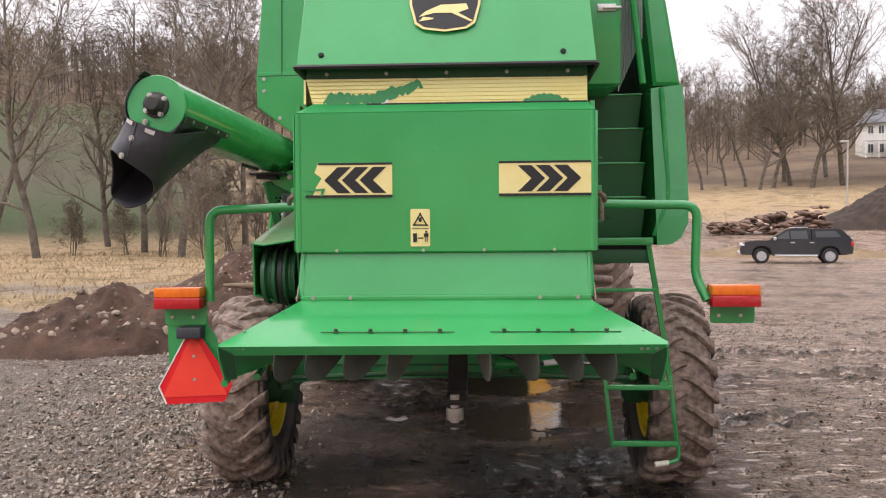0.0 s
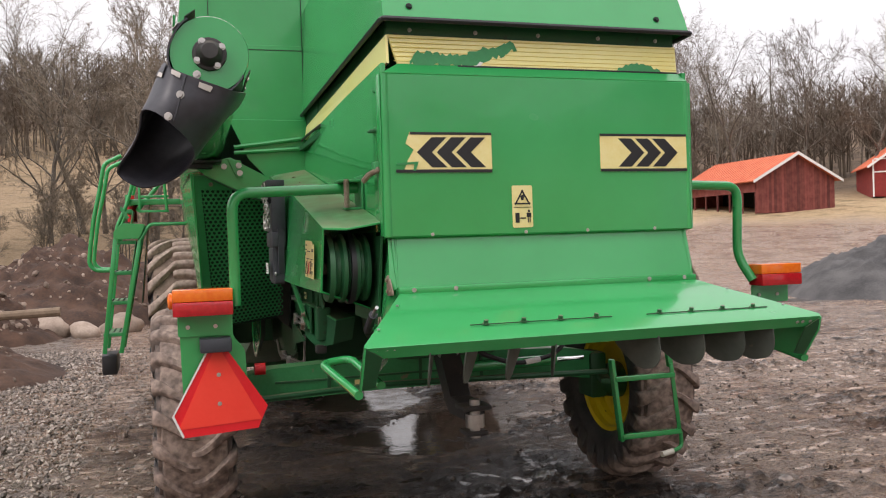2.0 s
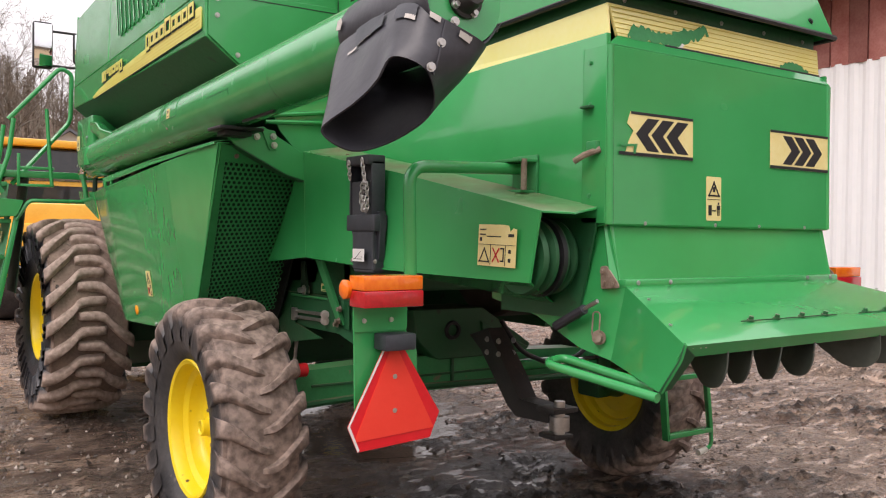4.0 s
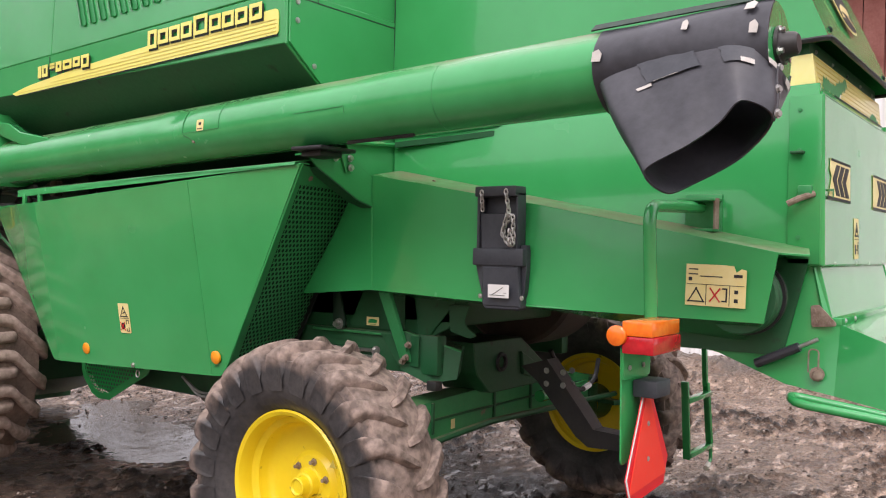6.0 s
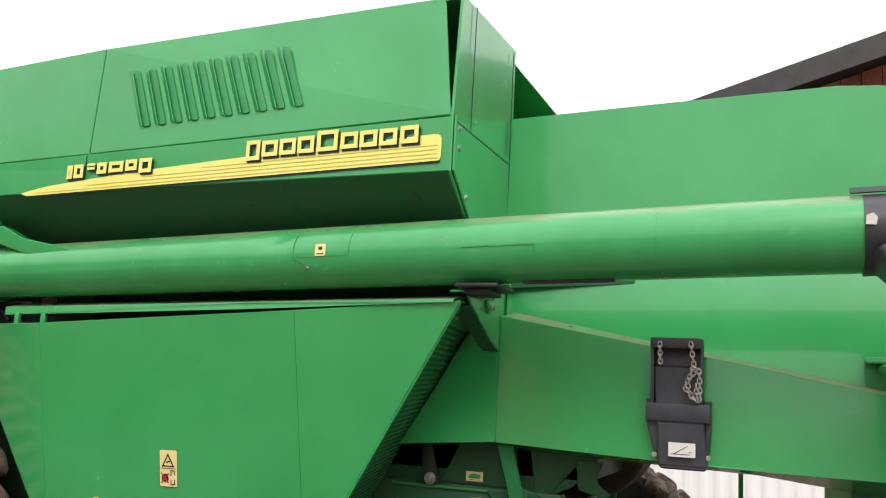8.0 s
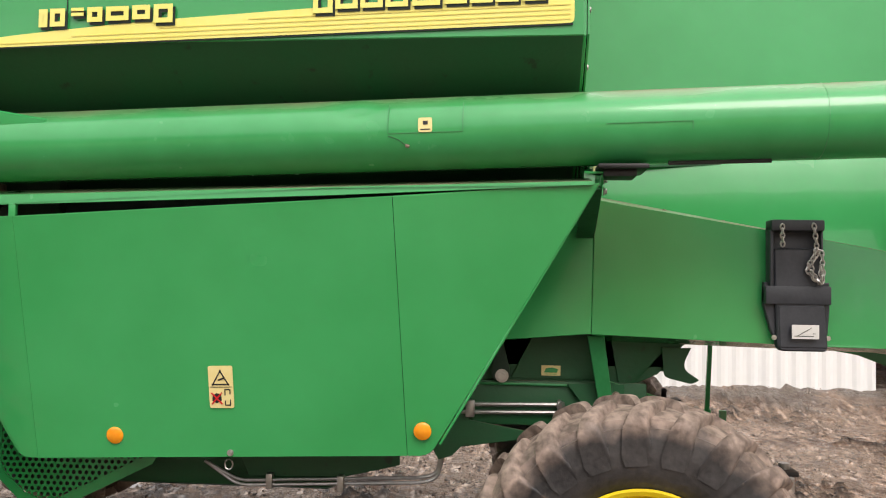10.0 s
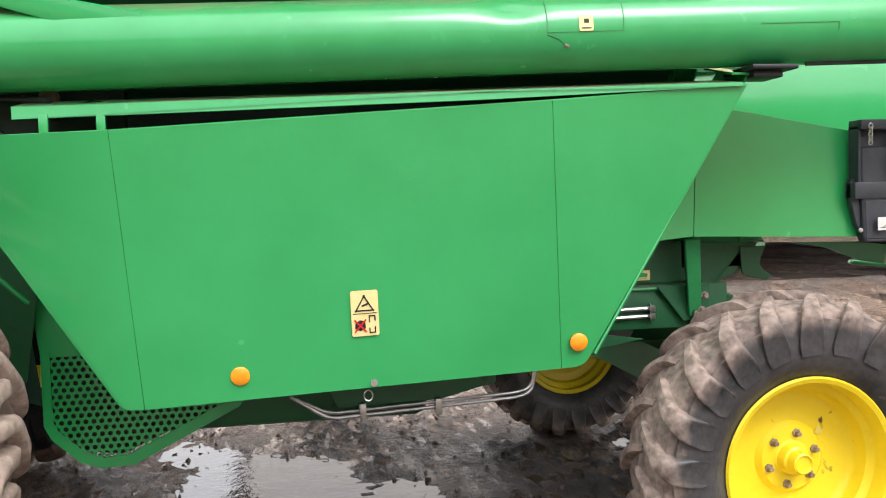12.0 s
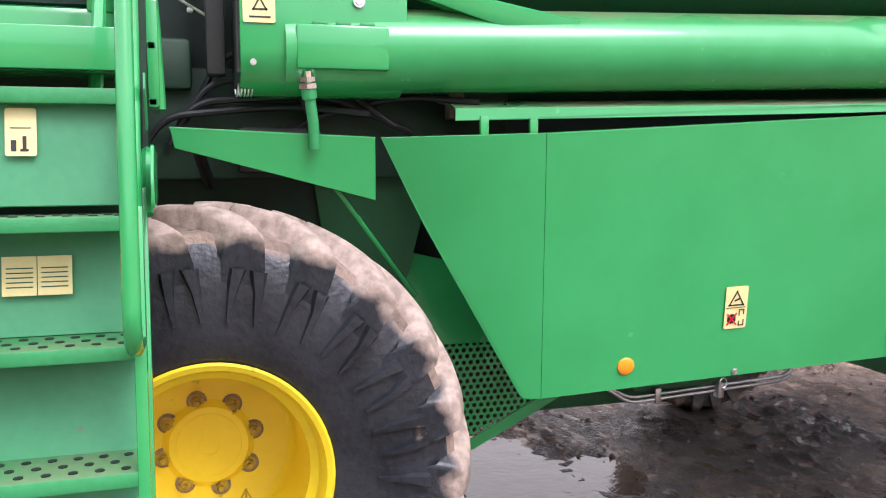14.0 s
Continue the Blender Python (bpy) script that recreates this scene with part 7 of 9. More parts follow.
part("hitch_pin", add_tube(tube([(0.005, 4.81, 0.535), (0.005, 4.81, 0.735)], 0.028, 14), [(0.005, 4.81, 0.59), (0.005, 4.81, 0.66)], 0.050, 16), STEEL, hitch, "bright worn hitch pin")
for s in (-1, 1):
    for k in range(2):
        for q in range(2):
            bolt("hitch_bolt", (0.005 + s * 0.05, 5.24 + 0.1 * k, 0.92 + 0.07 * q), (s, 0, 0), 0.011, 0.01, STEEL, hitch)

# ---- service ladder on the right
lad = part("service_ladder", tube([(1.13, 4.93, 1.62), (1.20, 4.93, 1.20), (1.262, 4.935, 0.80)], 0.02, 4), GREEN, combine, "green folding service ladder")
part("ladder_stile", box((0.72, 4.90, 1.585), (1.16, 4.95, 1.63), 0.005), GREEN, lad)
part("platform_beam", box((0.70, 4.93, 1.48), (1.15, 5.0, 1.56), 0.006), GREEN_SHADE_DIRT, lad)
part("ladder_rung", box((0.72, 4.90, 1.315), (1.18, 4.94, 1.335), 0.003), GREEN, lad)
for a, b in (((0.872, 4.92, 0.87), (0.925, 4.92, 0.40)), ((1.262, 4.93, 0.82), (1.30, 4.915, 0.42))):
    d = Vector(b) - Vector(a)
    bm = bmesh.new()
    add_box(bm, (-0.022, -0.011, 0), (0.022, 0.011, d.length), 0.003, Matrix.Translation(a) @ d.to_track_quat("Z", "Y").to_matrix().to_4x4())
    part("ladder_stile", bm, GREEN, lad)
for z, x0, x1 in ((0.755, 0.885, 1.268), (0.425, 0.92, 1.30)):
    rg_ = part("ladder_rung", box((x0, 4.89, z - 0.014), (x1, 4.935, z + 0.014), 0.003), GREEN, lad)
part("ladder_handle", tube(bent([(1.305, 4.91, 0.42), (1.31, 4.91, 0.33), (1.25, 4.90, 0.315), (1.17, 4.89, 0.305)], 0.03), 0.012, 8), GREEN, lad)
part("handle_grip", tube([(1.245, 4.90, 0.314), (1.165, 4.89, 0.305)], 0.017, 10), mat("ivory_grip", (0.62, 0.60, 0.50), (0.7, 0.68, 0.6), rough=0.5), lad, "ivory plastic hand grip")

# ---- front fender strip, ladder and cab seen at the end
part("front_fender", add_plate(plate([(-1.30, 9.375, 1.885), (-1.327, 8.732, 1.856), (-1.29, 8.725, 1.648), (-1.29, 9.362, 1.82)], 0.008, 0.002, out=(-1, 0, 0)), [(-1.30, 9.375, 1.886), (-1.327, 8.732, 1.857), (-1.20, 8.732, 1.863), (-1.20, 9.375, 1.89)], 0.006, 0.001, out=(0, 0, 1)), GREEN, combine, "green fender strip above the tyre")
part("fender_stay", tube([(-1.25, 8.86, 1.70), (-1.02, 8.52, 1.28)], 0.010, 8), GREEN, combine)
part("fender_stay", tube([(-1.25, 9.30, 1.84), (-0.95, 9.25, 1.70)], 0.02, 8), BLACK_STEEL, combine)
# inner fender painted as dark as the shade it lies in
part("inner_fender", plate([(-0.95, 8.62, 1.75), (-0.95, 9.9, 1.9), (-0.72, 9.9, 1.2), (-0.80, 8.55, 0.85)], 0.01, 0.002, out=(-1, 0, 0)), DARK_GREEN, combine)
part("side_valance", plate([(-0.98, 8.42, 1.80), (-0.98, 8.90, 1.80), (-0.90, 8.84, 1.45), (-0.82, 8.70, 0.95), (-0.82, 8.60, 0.95)], 0.01, 0.002, out=(-1, 0, 0)), GREEN_SHADE_DIRT, combine)
# dark wall and box painting the shade between pivot housing and cab
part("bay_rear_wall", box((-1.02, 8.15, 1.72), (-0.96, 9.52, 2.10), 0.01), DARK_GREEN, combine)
bay = part("machinery_bay", box((-0.96, 9.04, 1.72), (0.9, 9.50, 2.86), 0.02), DARK, combine, "dark box standing for the shaded machinery bay behind the cab")
# unseen roof, added to keep light out of the bay
part("bay_shade_roof", box((-1.12, 9.02, 2.80), (0.96, 9.56, 2.86), 0.01), GREEN, bay)
part("bay_post", box((-1.20, 9.195, 2.06), (-1.10, 9.255, 2.80), 0.008), BLACK_STEEL, bay, "charcoal plastic duct")
part("bay_box", box((-1.08, 9.30, 2.02), (-0.965, 9.46, 2.19), 0.02), DARK_GREEN, bay)
part("bay_box", box((-1.10, 8.92, 1.74), (-1.03, 9.16, 1.90), 0.02), BLACK_STEEL, bay)
part("bay_strut", tube([(-1.15, 9.46, 1.80), (-1.15, 9.44, 2.80)], 0.02, 8), DARK_GREEN, bay)
part("bay_cable", tube(bent([(-1.03, 9.50, 2.42), (-1.04, 9.35, 2.33), (-1.08, 9.24, 2.26)], 0.08), 0.005, 6), STEEL, bay, "thin bare steel cable")
part("bay_clip", box((-1.02, 9.29, 2.285), (-1.0, 9.31, 2.30), 0.003), WHITE, bay)
part("bay_clip", box((-1.02, 9.30, 2.39), (-1.0, 9.32, 2.40), 0.003), WHITE, bay)
for k, (y0, z0, y1, z1, r) in enumerate(((8.55, 1.88, 9.30, 1.98, 0.013), (8.62, 1.90, 9.25, 2.05, 0.011), (8.72, 1.94, 9.40, 1.93, 0.012), (8.90, 1.86, 9.20, 2.14, 0.010), (8.35, 1.98, 8.95, 1.92, 0.012))):
    part("hydraulic_hose", tube(bent([(-1.10 - 0.04 * k, y0, z0), (-1.13, y0 * 0.6 + y1 * 0.4, max(z0, z1) + 0.03), (-1.08, y1, z1), (-1.05, y1 + 0.08, z1 - 0.14)], 0.12), r, 8), BLACK, combine, "black hydraulic hose")
helix = [(-1.26 + 0.022 * math.cos(0.7 * k), 9.115 + 0.0012 * k, 2.008 + 0.022 * math.sin(0.7 * k)) for k in range(46)]
part("tension_spring", tube(helix, 0.0035, 5), STEEL, combine, "coiled steel tension spring")
part("hose_clamp", box((-1.13, 8.36, 1.93), (-1.07, 8.42, 2.03), 0.01), RUST, combine)
part("bay_rod", tube([(-1.18, 8.40, 1.97), (-1.10, 8.48, 2.01)], 0.012, 8), RUST, combine)
part("front_axle_housing", box((-0.95, 9.05, 0.62), (0.95, 9.5, 1.05), 0.05), GREEN_SHADE_DIRT, combine)
# not in view; added to block bright reflections beneath the machine
part("unseen_feeder_house", add_plate(facets([(-0.72, 9.55, 1.25), (0.72, 9.55, 1.25), (0.72, 11.4, 0.62), (-0.72, 11.4, 0.62), (-0.72, 9.55, 0.60), (0.72, 9.55, 0.60), (0.72, 11.4, 0.10), (-0.72, 11.4, 0.10)], [(0, 1, 2, 3), (4, 7, 6, 5), (0, 3, 7, 4), (1, 5, 6, 2), (0, 4, 5, 1), (3, 2, 6, 7)], 0.006), [(-0.78, 11.41, 0.06), (0.78, 11.41, 0.06), (0.78, 11.41, 0.72), (-0.78, 11.41, 0.72)], 0.02, 0.004, out=(0, 1, 0)), GREEN_SHADE_DIRT, combine, "unseen sloping green feeder house added to block light under the cab")
# cab
part("cab_body", box((-0.66, 9.55, 2.00), (0.66, 10.9, 2.35), 0.03), GREEN, combine, "green cab base")
part("cab_glass", box((-0.63, 9.6, 2.35), (0.63, 10.85, 3.4), 0.05), CAB_GLASS, combine, "dark tinted cab windows")
part("cab_post", box((-0.67, 9.56, 2.33), (-0.60, 9.66, 3.4), 0.015), GREEN, combine)
part("cab_roof", box((-0.68, 9.5, 3.4), (0.68, 10.9, 3.6), 0.06), GREEN, combine, "green cab roof")
plat = part("cab_platform", box((-2.02, 9.46, 2.0), (-0.9, 10.8, 2.06), 0.006), GREEN, combine, "green cab platform")
part("platform_skirt", box((-2.03, 9.44, 1.998), (-2.0, 10.8, 2.105), 0.004), GREEN, plat)
# entrance ladder: two leaning stiles, closed risers, punched treads


def lx(z):
    """The ladder leans out towards the ground."""
    return -1.985 - (1.95 - z) * 0.155


def leaning(x1, z1, x0, z0, y, w=0.026, d=0.018):
    """A flat bar from (x1, z1) down to (x0, z0) at y."""
    v = Vector((x0 - x1, 0, z0 - z1))
    return add_box(bmesh.new(), (-w / 2, -d, 0), (w / 2, d, v.length), 0.004, Matrix.Translation((x1, y, z1)) @ v.to_track_quat("Z", "Y").to_matrix().to_4x4())


ent = part("entrance_ladder", leaning(-1.885, 1.70, -2.115, 0.50, 9.415, 0.034, 0.022), GREEN, combine, "green entrance ladder with closed risers")
for x1, z1, x0, z0, y in ((-2.135, 1.66, -2.275, 0.50, 9.415), (-1.885, 1.70, -2.115, 0.50, 9.98), (-2.135, 1.66, -2.275, 0.50, 9.98)):
    part("ladder_stile", leaning(x1, z1, x0, z0, y, 0.03, 0.022), GREEN, ent)
for y in (9.37, 9.995):
    part("stile_gusset", plate(rounded([(-2.15, y, 1.655), (-1.90, y, 1.66), (-1.84, y, 1.80), (-2.07, y, 1.815), (-2.15, y, 1.73)], 0.02, 3), 0.008, 0.002, out=(0, -1, 0)), GREEN, ent)
part("platform_bar", tube(bent([(-1.90, 9.40, 1.63), (-1.80, 9.40, 1.80), (-1.30, 9.40, 1.80)], 0.05), 0.018, 8), GREEN, ent)
part("ladder_top_panel", plate([(lx(1.95) + 0.02, 9.41, 1.945), (lx(1.95) + 0.02, 9.96, 1.945), (lx(1.66) + 0.03, 9.96, 1.66), (lx(1.66) + 0.03, 9.41, 1.66)], 0.01, 0.002, out=(-1, 0, 0)), mat("faded_green_panel", (0.05, 0.27, 0.12), (0.075, 0.32, 0.155), rough=0.5, scale=4, fine=40, spots=0.06), ent, "faded green panel")
# added sheet that paints shade behind the treads
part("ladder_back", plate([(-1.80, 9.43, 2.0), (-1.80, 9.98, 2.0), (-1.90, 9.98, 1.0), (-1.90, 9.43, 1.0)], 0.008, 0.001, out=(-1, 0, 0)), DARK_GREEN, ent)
part("panel_lip", box((lx(1.93) - 0.03, 9.41, 1.915), (lx(1.93) + 0.02, 9.96, 1.955), 0.004), GREEN_WORN, ent)
FADED = bpy.data.materials["faded_green_panel"]
for k, z in enumerate((1.62, 1.31, 1.01, 0.69)):
    x = lx(z)
    tr = part("ladder_tread", box((x - 0.10, 9.41, z - 0.018), (x + 0.10, 9.96, z + 0.018), 0.003), GREEN_WORN, ent, "worn green punched tread")
    # dark discs laid on the tread paint the shade of its holes
    hole = mesh_of(tube([(0, 0, 0.0185), (0, 0, 0.0205)], 0.012, 10), "tread_hole", DARK)
    for i in range(8):
        for j in range(3):
            put("tread_hole", hole, tr, Matrix.Translation((x - 0.06 + 0.055 * j, 9.46 + 0.062 * i + 0.03 * (j % 2), z)))
    if k < 3:
        part("riser", plate([(x + 0.09, 9.41, z - 0.018), (x + 0.09, 9.96, z - 0.018), (lx(z - 0.3) + 0.09, 9.96, z - 0.29), (lx(z - 0.3) + 0.09, 9.41, z - 0.29)], 0.006, 0.001, out=(-1, 0, 0)), FADED, ent)
m = frame_of((lx(1.83) + 0.004, 9.735, 1.785), (0, -1, 0), (0.19, 0, 0.98))
warning_label(ent, m, 0.075, 0.122, [rect(0.014, 0.012, 0.027, 0.04), rect(0.036, 0.012, 0.056, 0.018), rect(0.042, 0.018, 0.051, 0.05), rect(0.012, 0.070, 0.062, 0.072)])
m = frame_of((lx(1.49) + 0.06, 9.76, 1.435), (0, -1, 0), (0.19, 0, 0.98))
nl = part("notice_label", flat(m, rect(0, 0, 0.17, 0.10), 0.001), DECAL, ent, "pale yellow notice with small print")
part("notice_print", flats(m, [rect(0.01, 0.02 + 0.012 * k, 0.075, 0.023 + 0.012 * k) for k in range(5)] + [rect(0.095, 0.02 + 0.012 * k, 0.16, 0.023 + 0.012 * k) for k in range(5)] + [rect(0.084, 0.0, 0.086, 0.1)], 0.003), GREEN_SHADE_DIRT, nl)
for dy in (0.0, 0.60):
    part("handrail", tube(bent([(-2.20, 9.42 + dy, 1.34), (-2.335, 9.42 + dy, 1.345), (-2.393, 9.42 + dy, 1.41), (-2.378, 9.42 + dy, 1.56), (-2.336, 9.42 + dy, 1.86), (-2.27, 9.42 + dy, 2.155), (-2.22, 9.42 + dy, 2.42), (-2.05, 9.42 + dy, 2.50)], 0.06), 0.021, 14), GREEN, ent, "green tubular handrail")
    part("hand_bar", tube(bent([(-2.11, 9.42 + dy, 1.62), (-2.125, 9.42 + dy, 1.76), (-2.02, 9.42 + dy, 1.99), (-1.955, 9.42 + dy, 2.20), (-1.92, 9.42 + dy, 2.50)], 0.06), 0.020, 12), GREEN, ent)
part("platform_rail", tube(bent([(-1.62, 9.36, 1.93), (-1.64, 9.37, 2.20), (-1.66, 9.40, 2.6)], 0.04), 0.016, 8), GREEN, plat)
for z in (2.08, 1.93):
    part("platform_rail", box((-1.90, 9.36, z - 0.012), (-1.60, 9.385, z + 0.012), 0.004), GREEN, plat)
part("platform_rail", box((-1.90, 9.355, 1.92), (-1.875, 9.385, 2.20), 0.004), GREEN, plat)
part("hinge_plate", plate([(-2.07, 9.385, 1.99), (-1.99, 9.385, 1.87), (-2.02, 9.385, 1.85), (-2.08, 9.385, 1.95)], 0.006, 0.001, out=(0, -1, 0)), GREEN_WORN, plat)
part("ladder_foot", box((lx(0.45) - 0.09, 9.45, 0.28), (lx(0.45) + 0.06, 9.92, 0.48), 0.02), BLACK, ent, "black rubber ladder foot")
part("extinguisher", add_tube(tube([(-1.98, 9.9, 1.84), (-1.98, 9.9, 2.08)], 0.05, 16), [(-1.98, 9.9, 2.08), (-1.98, 9.9, 2.12)], 0.025, 10), TREAD_RED, plat, "red fire extinguisher")
part("platform_rail", tube(bent([(-1.92, 9.52, 1.94), (-1.44, 9.52, 2.52), (-1.43, 9.52, 2.95), (-1.53, 9.52, 2.99), (-1.95, 9.52, 2.50)], 0.06), 0.020, 10), GREEN, plat, "green tubular platform rail")
for x0, x1, z0, z1, lab in ((-1.46, -1.28, 3.10, 3.55, "large rear-view mirror in a black frame"), (-1.10, -1.03, 3.18, 3.48, "narrow rear-view mirror in a black frame")):
    mr_ = part("mirror_housing", box((x0, 10.60, z0), (x1, 10.66, z1), 0.03), BLACK, combine, lab)
    part("mirror_glass", box((x0 + 0.012, 10.594, z0 + 0.02), (x1 - 0.012, 10.601, z1 - 0.02), 0.003), MIRROR, mr_)
for z in (3.47, 3.14):
    part("mirror_arm", tube(bent([(-1.30, 10.63, z), (-1.0, 10.63, z), (-0.64, 10.50, z)], 0.05), 0.012, 8), BLACK_STEEL, combine, "black mirror arm")
LADDER_AT = Matrix.Translation((0.0225, 0.782, 0.082)) @ Matrix.Diagonal((0.943, 0.92, 0.955, 1))
ent.matrix_basis = LADDER_AT
plat.matrix_basis = LADDER_AT
# pipes under the shield
for k in range(2):
    part("hydraulic_pipe", tube(bent([(-0.69, 7.60, 0.80 - 0.0 * k), (-0.69, 7.44, 0.715 - 0.022 * k), (-0.65, 6.60, 0.745 - 0.022 * k), (-0.63, 6.53, 0.76 - 0.02 * k), (-0.63, 6.50 - 0.02 * k, 0.95)], 0.05), 0.0085, 8), STEEL, combine, "bare steel hydraulic pipe")
for y in (7.28, 6.95):
    part("pipe_clamp", box((-0.70, y, 0.68), (-0.655, y + 0.03, 0.75), 0.003), STEEL, combine)
part("pipe_carrier", plate([(-0.66, 7.5, 0.95), (-0.66, 6.7, 0.95), (-0.66, 6.7, 0.80), (-0.66, 6.95, 0.74), (-0.66, 7.40, 0.73)], 0.01, 0.002, out=(-1, 0, 0)), GREEN_SHADE_DIRT, combine)

# ---------------------------------------------------------------- surroundings


def polar(az, d):
    return d * math.sin(radians(az)), d * math.cos(radians(az))


RUBBLE = island_mat("rubble_stones", (0.10, 0.075, 0.058), (0.40, 0.31, 0.25), 0.85)


def heap(name, cx, cy, rx, ry, h, material, label, seed, turn=0.0, lumpy=0.12, stony=0.0):
    """An irregular heap whose foot runs into the ground."""
    n = 96
    bm = bmesh.new()
    rows_v = []
    for i in range(n + 1):
        row = []
        for j in range(n + 1):
            u, v = 2 * i / n - 1, 2 * j / n - 1
            p = pose(0, 0, 0, 0, 0, turn) @ Vector((u * rx, v * ry, 0))
            x, y = cx + p.x, cy + p.y
            r = math.hypot(u, v)
            nz = noise.fractal(Vector((x * 0.7, y * 0.7, seed)), 0.8, 2.0, 5)
            rr = r * (1 + 0.22 * noise.noise(Vector((u * 1.4, v * 1.4, seed * 3.1))))
            z = h * max(0.0, 1 - rr) ** 0.85 * (1 + 0.5 * lumpy * nz) + lumpy * h * nz * 0.5 * max(0, 1 - r) + 0.17 * noise.fractal(Vector((x * 2.6, y * 2.6, seed + 5)), 0.75, 2.1, 5) * min(1, 3 * max(0, 1 - r)) - 0.12 * max(0.0, rr - 0.9)
            row.append(bm.verts.new((x, y, ground_z(x, y) + z - 0.03)))
        rows_v.append(row)
    rows_v_co = [[v.co.copy() for v in row] for row in rows_v]
    for a, b in zip(rows_v, rows_v[1:]):
        for j in range(n):
            bm.faces.new((a[j], b[j], b[j + 1], a[j + 1]))
    ob = whole(name, bm, material, label, "heap", smooth=80)
    # small stones lying on the heap
    r = random.Random(seed)
    rub = bmesh.new()
    for _ in range(int(110 * stony)):
        v = rows_v_co[r.randrange(12, n - 12)][r.randrange(12, n - 12)]
        sz = r.uniform(0.015, 0.045) + 0.07 * r.random() ** 6
        q = Matrix.Translation(v) @ pose(0, 0, 0, r.uniform(0, 360), r.uniform(0, 360), 0) @ Matrix.Diagonal((sz, sz * r.uniform(0.6, 1), sz * r.uniform(0.4, 0.7), 1))
        bmesh.ops.create_icosphere(rub, subdivisions=1, radius=1.0, matrix=q)
    if stony:
        tagged(put("rubble", mesh_of(rub, "rubble", RUBBLE, 0)), "small pale stones strewn over dug soil", "stones", kind="stuff")
    return ob


SOIL = mat("dark_soil", (0.026, 0.0135, 0.0085), (0.105, 0.057, 0.037), rough=0.9, scale=2.5, fine=22, bump=1.0, spots=0.04, spot_c=(0.16, 0.12, 0.09))
DARK_SOIL = mat("dark_peat_soil", (0.030, 0.021, 0.016), (0.062, 0.043, 0.033), rough=0.9, scale=1.5, fine=12, bump=0.8)
GRIT = mat("dark_gravel_heap", (0.032, 0.031, 0.032), (0.12, 0.115, 0.113), rough=0.85, scale=1.6, fine=25, bump=1.0)
STONE = mat("pale_boulder", (0.22, 0.17, 0.135), (0.40, 0.32, 0.26), rough=0.85, scale=4, fine=30, bump=0.5, per_object=0.25)
heap("soil_heap", -5.1, 12.2, 2.3, 1.5, 0.88, SOIL, "brown heap of dug soil with small stones", 1, 12, stony=2.5)
heap("soil_heap", -8.8, 12.2, 2.0, 1.4, 0.52, SOIL, "brown heap of dug soil with small stones", 2, stony=2.5)
heap("soil_heap", -4.9, 17.6, 1.7, 1.4, 1.05, SOIL, "dark brown heap of dug soil", 4, -10, stony=2.5)
heap("soil_bank", -4.0, 22.5, 4.0, 4.5, 1.8, SOIL, "long stony bank of brown soil", 6, 4, 0.3, 5.0)
heap("soil_bank", -1.5, 30.5, 6.0, 3.0, 1.1, SOIL, "long stony bank of brown soil", 9, -6, 0.3, 4.0)
x, y = polar(25.8, 74)
heap("soil_heap", x, y, 6.2, 4.4, 3.7, DARK_SOIL, "tall conical heap of dark soil", 7, 0, 0.06)
x, y = polar(45.5, 25.5)
heap("gravel_heap", x, y, 5.2, 4.5, 2.1, GRIT, "heap of dark crushed gravel", 11, 20, 0.10)
x, y = polar(52, 28)
heap("gravel_heap", x, y, 4.6, 4.0, 1.8, GRIT, "heap of dark crushed gravel", 13, 0, 0.10)
x, y = polar(19.5, 53)
heap("soil_bank", x, y, 7, 2.0, 0.7, mat("pale_dry_bank", (0.16, 0.11, 0.065), (0.30, 0.22, 0.13), rough=0.9, scale=1.2, fine=14, bump=0.6), "low bank of dry earth and grass", 15, -18, 0.3)


def boulder_mesh(seed, name="boulder"):
    bm = bmesh.new()
    bmesh.ops.create_icosphere(bm, subdivisions=3, radius=1.0)
    for v in bm.verts:
        k = 1 + 0.26 * noise.noise(v.co * 1.1 + Vector((seed * 7.3, 0, 0))) + 0.1 * noise.noise(v.co * 3 + Vector((seed, 2, 0)))
        v.co = Vector((v.co.x * k, v.co.y * k * 0.8, v.co.z * k * 0.62))
    return mesh_of(bm, name, STONE, 60)


B = [boulder_mesh(k) for k in range(4)]
rb = random.Random(21)
for k, (x, y, s) in enumerate(((-5.05, 17.2, 0.42), (-4.35, 17.0, 0.36), (-3.7, 17.6, 0.45), (-3.0, 17.3, 0.30), (-5.7, 16.8, 0.22), (-2.4, 17.9, 0.38), (-6.1, 21.5, 0.25), (-4.0, 20.8, 0.2), (-7.6, 21.0, 0.18), (-2.5, 22.0, 0.25))):
    o = put("boulder", B[k % 4], None, Matrix.Translation((x, y, ground_z(x, y) + s * 0.28)) @ pose(0, 0, 0, rb.uniform(-12, 12), rb.uniform(-12, 12), rb.uniform(0, 360)) @ Matrix.Diagonal((s, s, s, 1)))
    tagged(o, "pale rounded field boulder lying by dug soil", "boulder", "boulders by the bank")
# tumbled stone wall behind the pickup
RED_STONE = mat("reddish_wall_stone", (0.095, 0.058, 0.042), (0.26, 0.175, 0.138), rough=0.9, scale=2, fine=12, bump=0.4, per_object=0.4)
RB = []
for me in B:
    c = me.copy()
    c.materials.clear()
    c.materials.append(RED_STONE)
    RB.append(c)
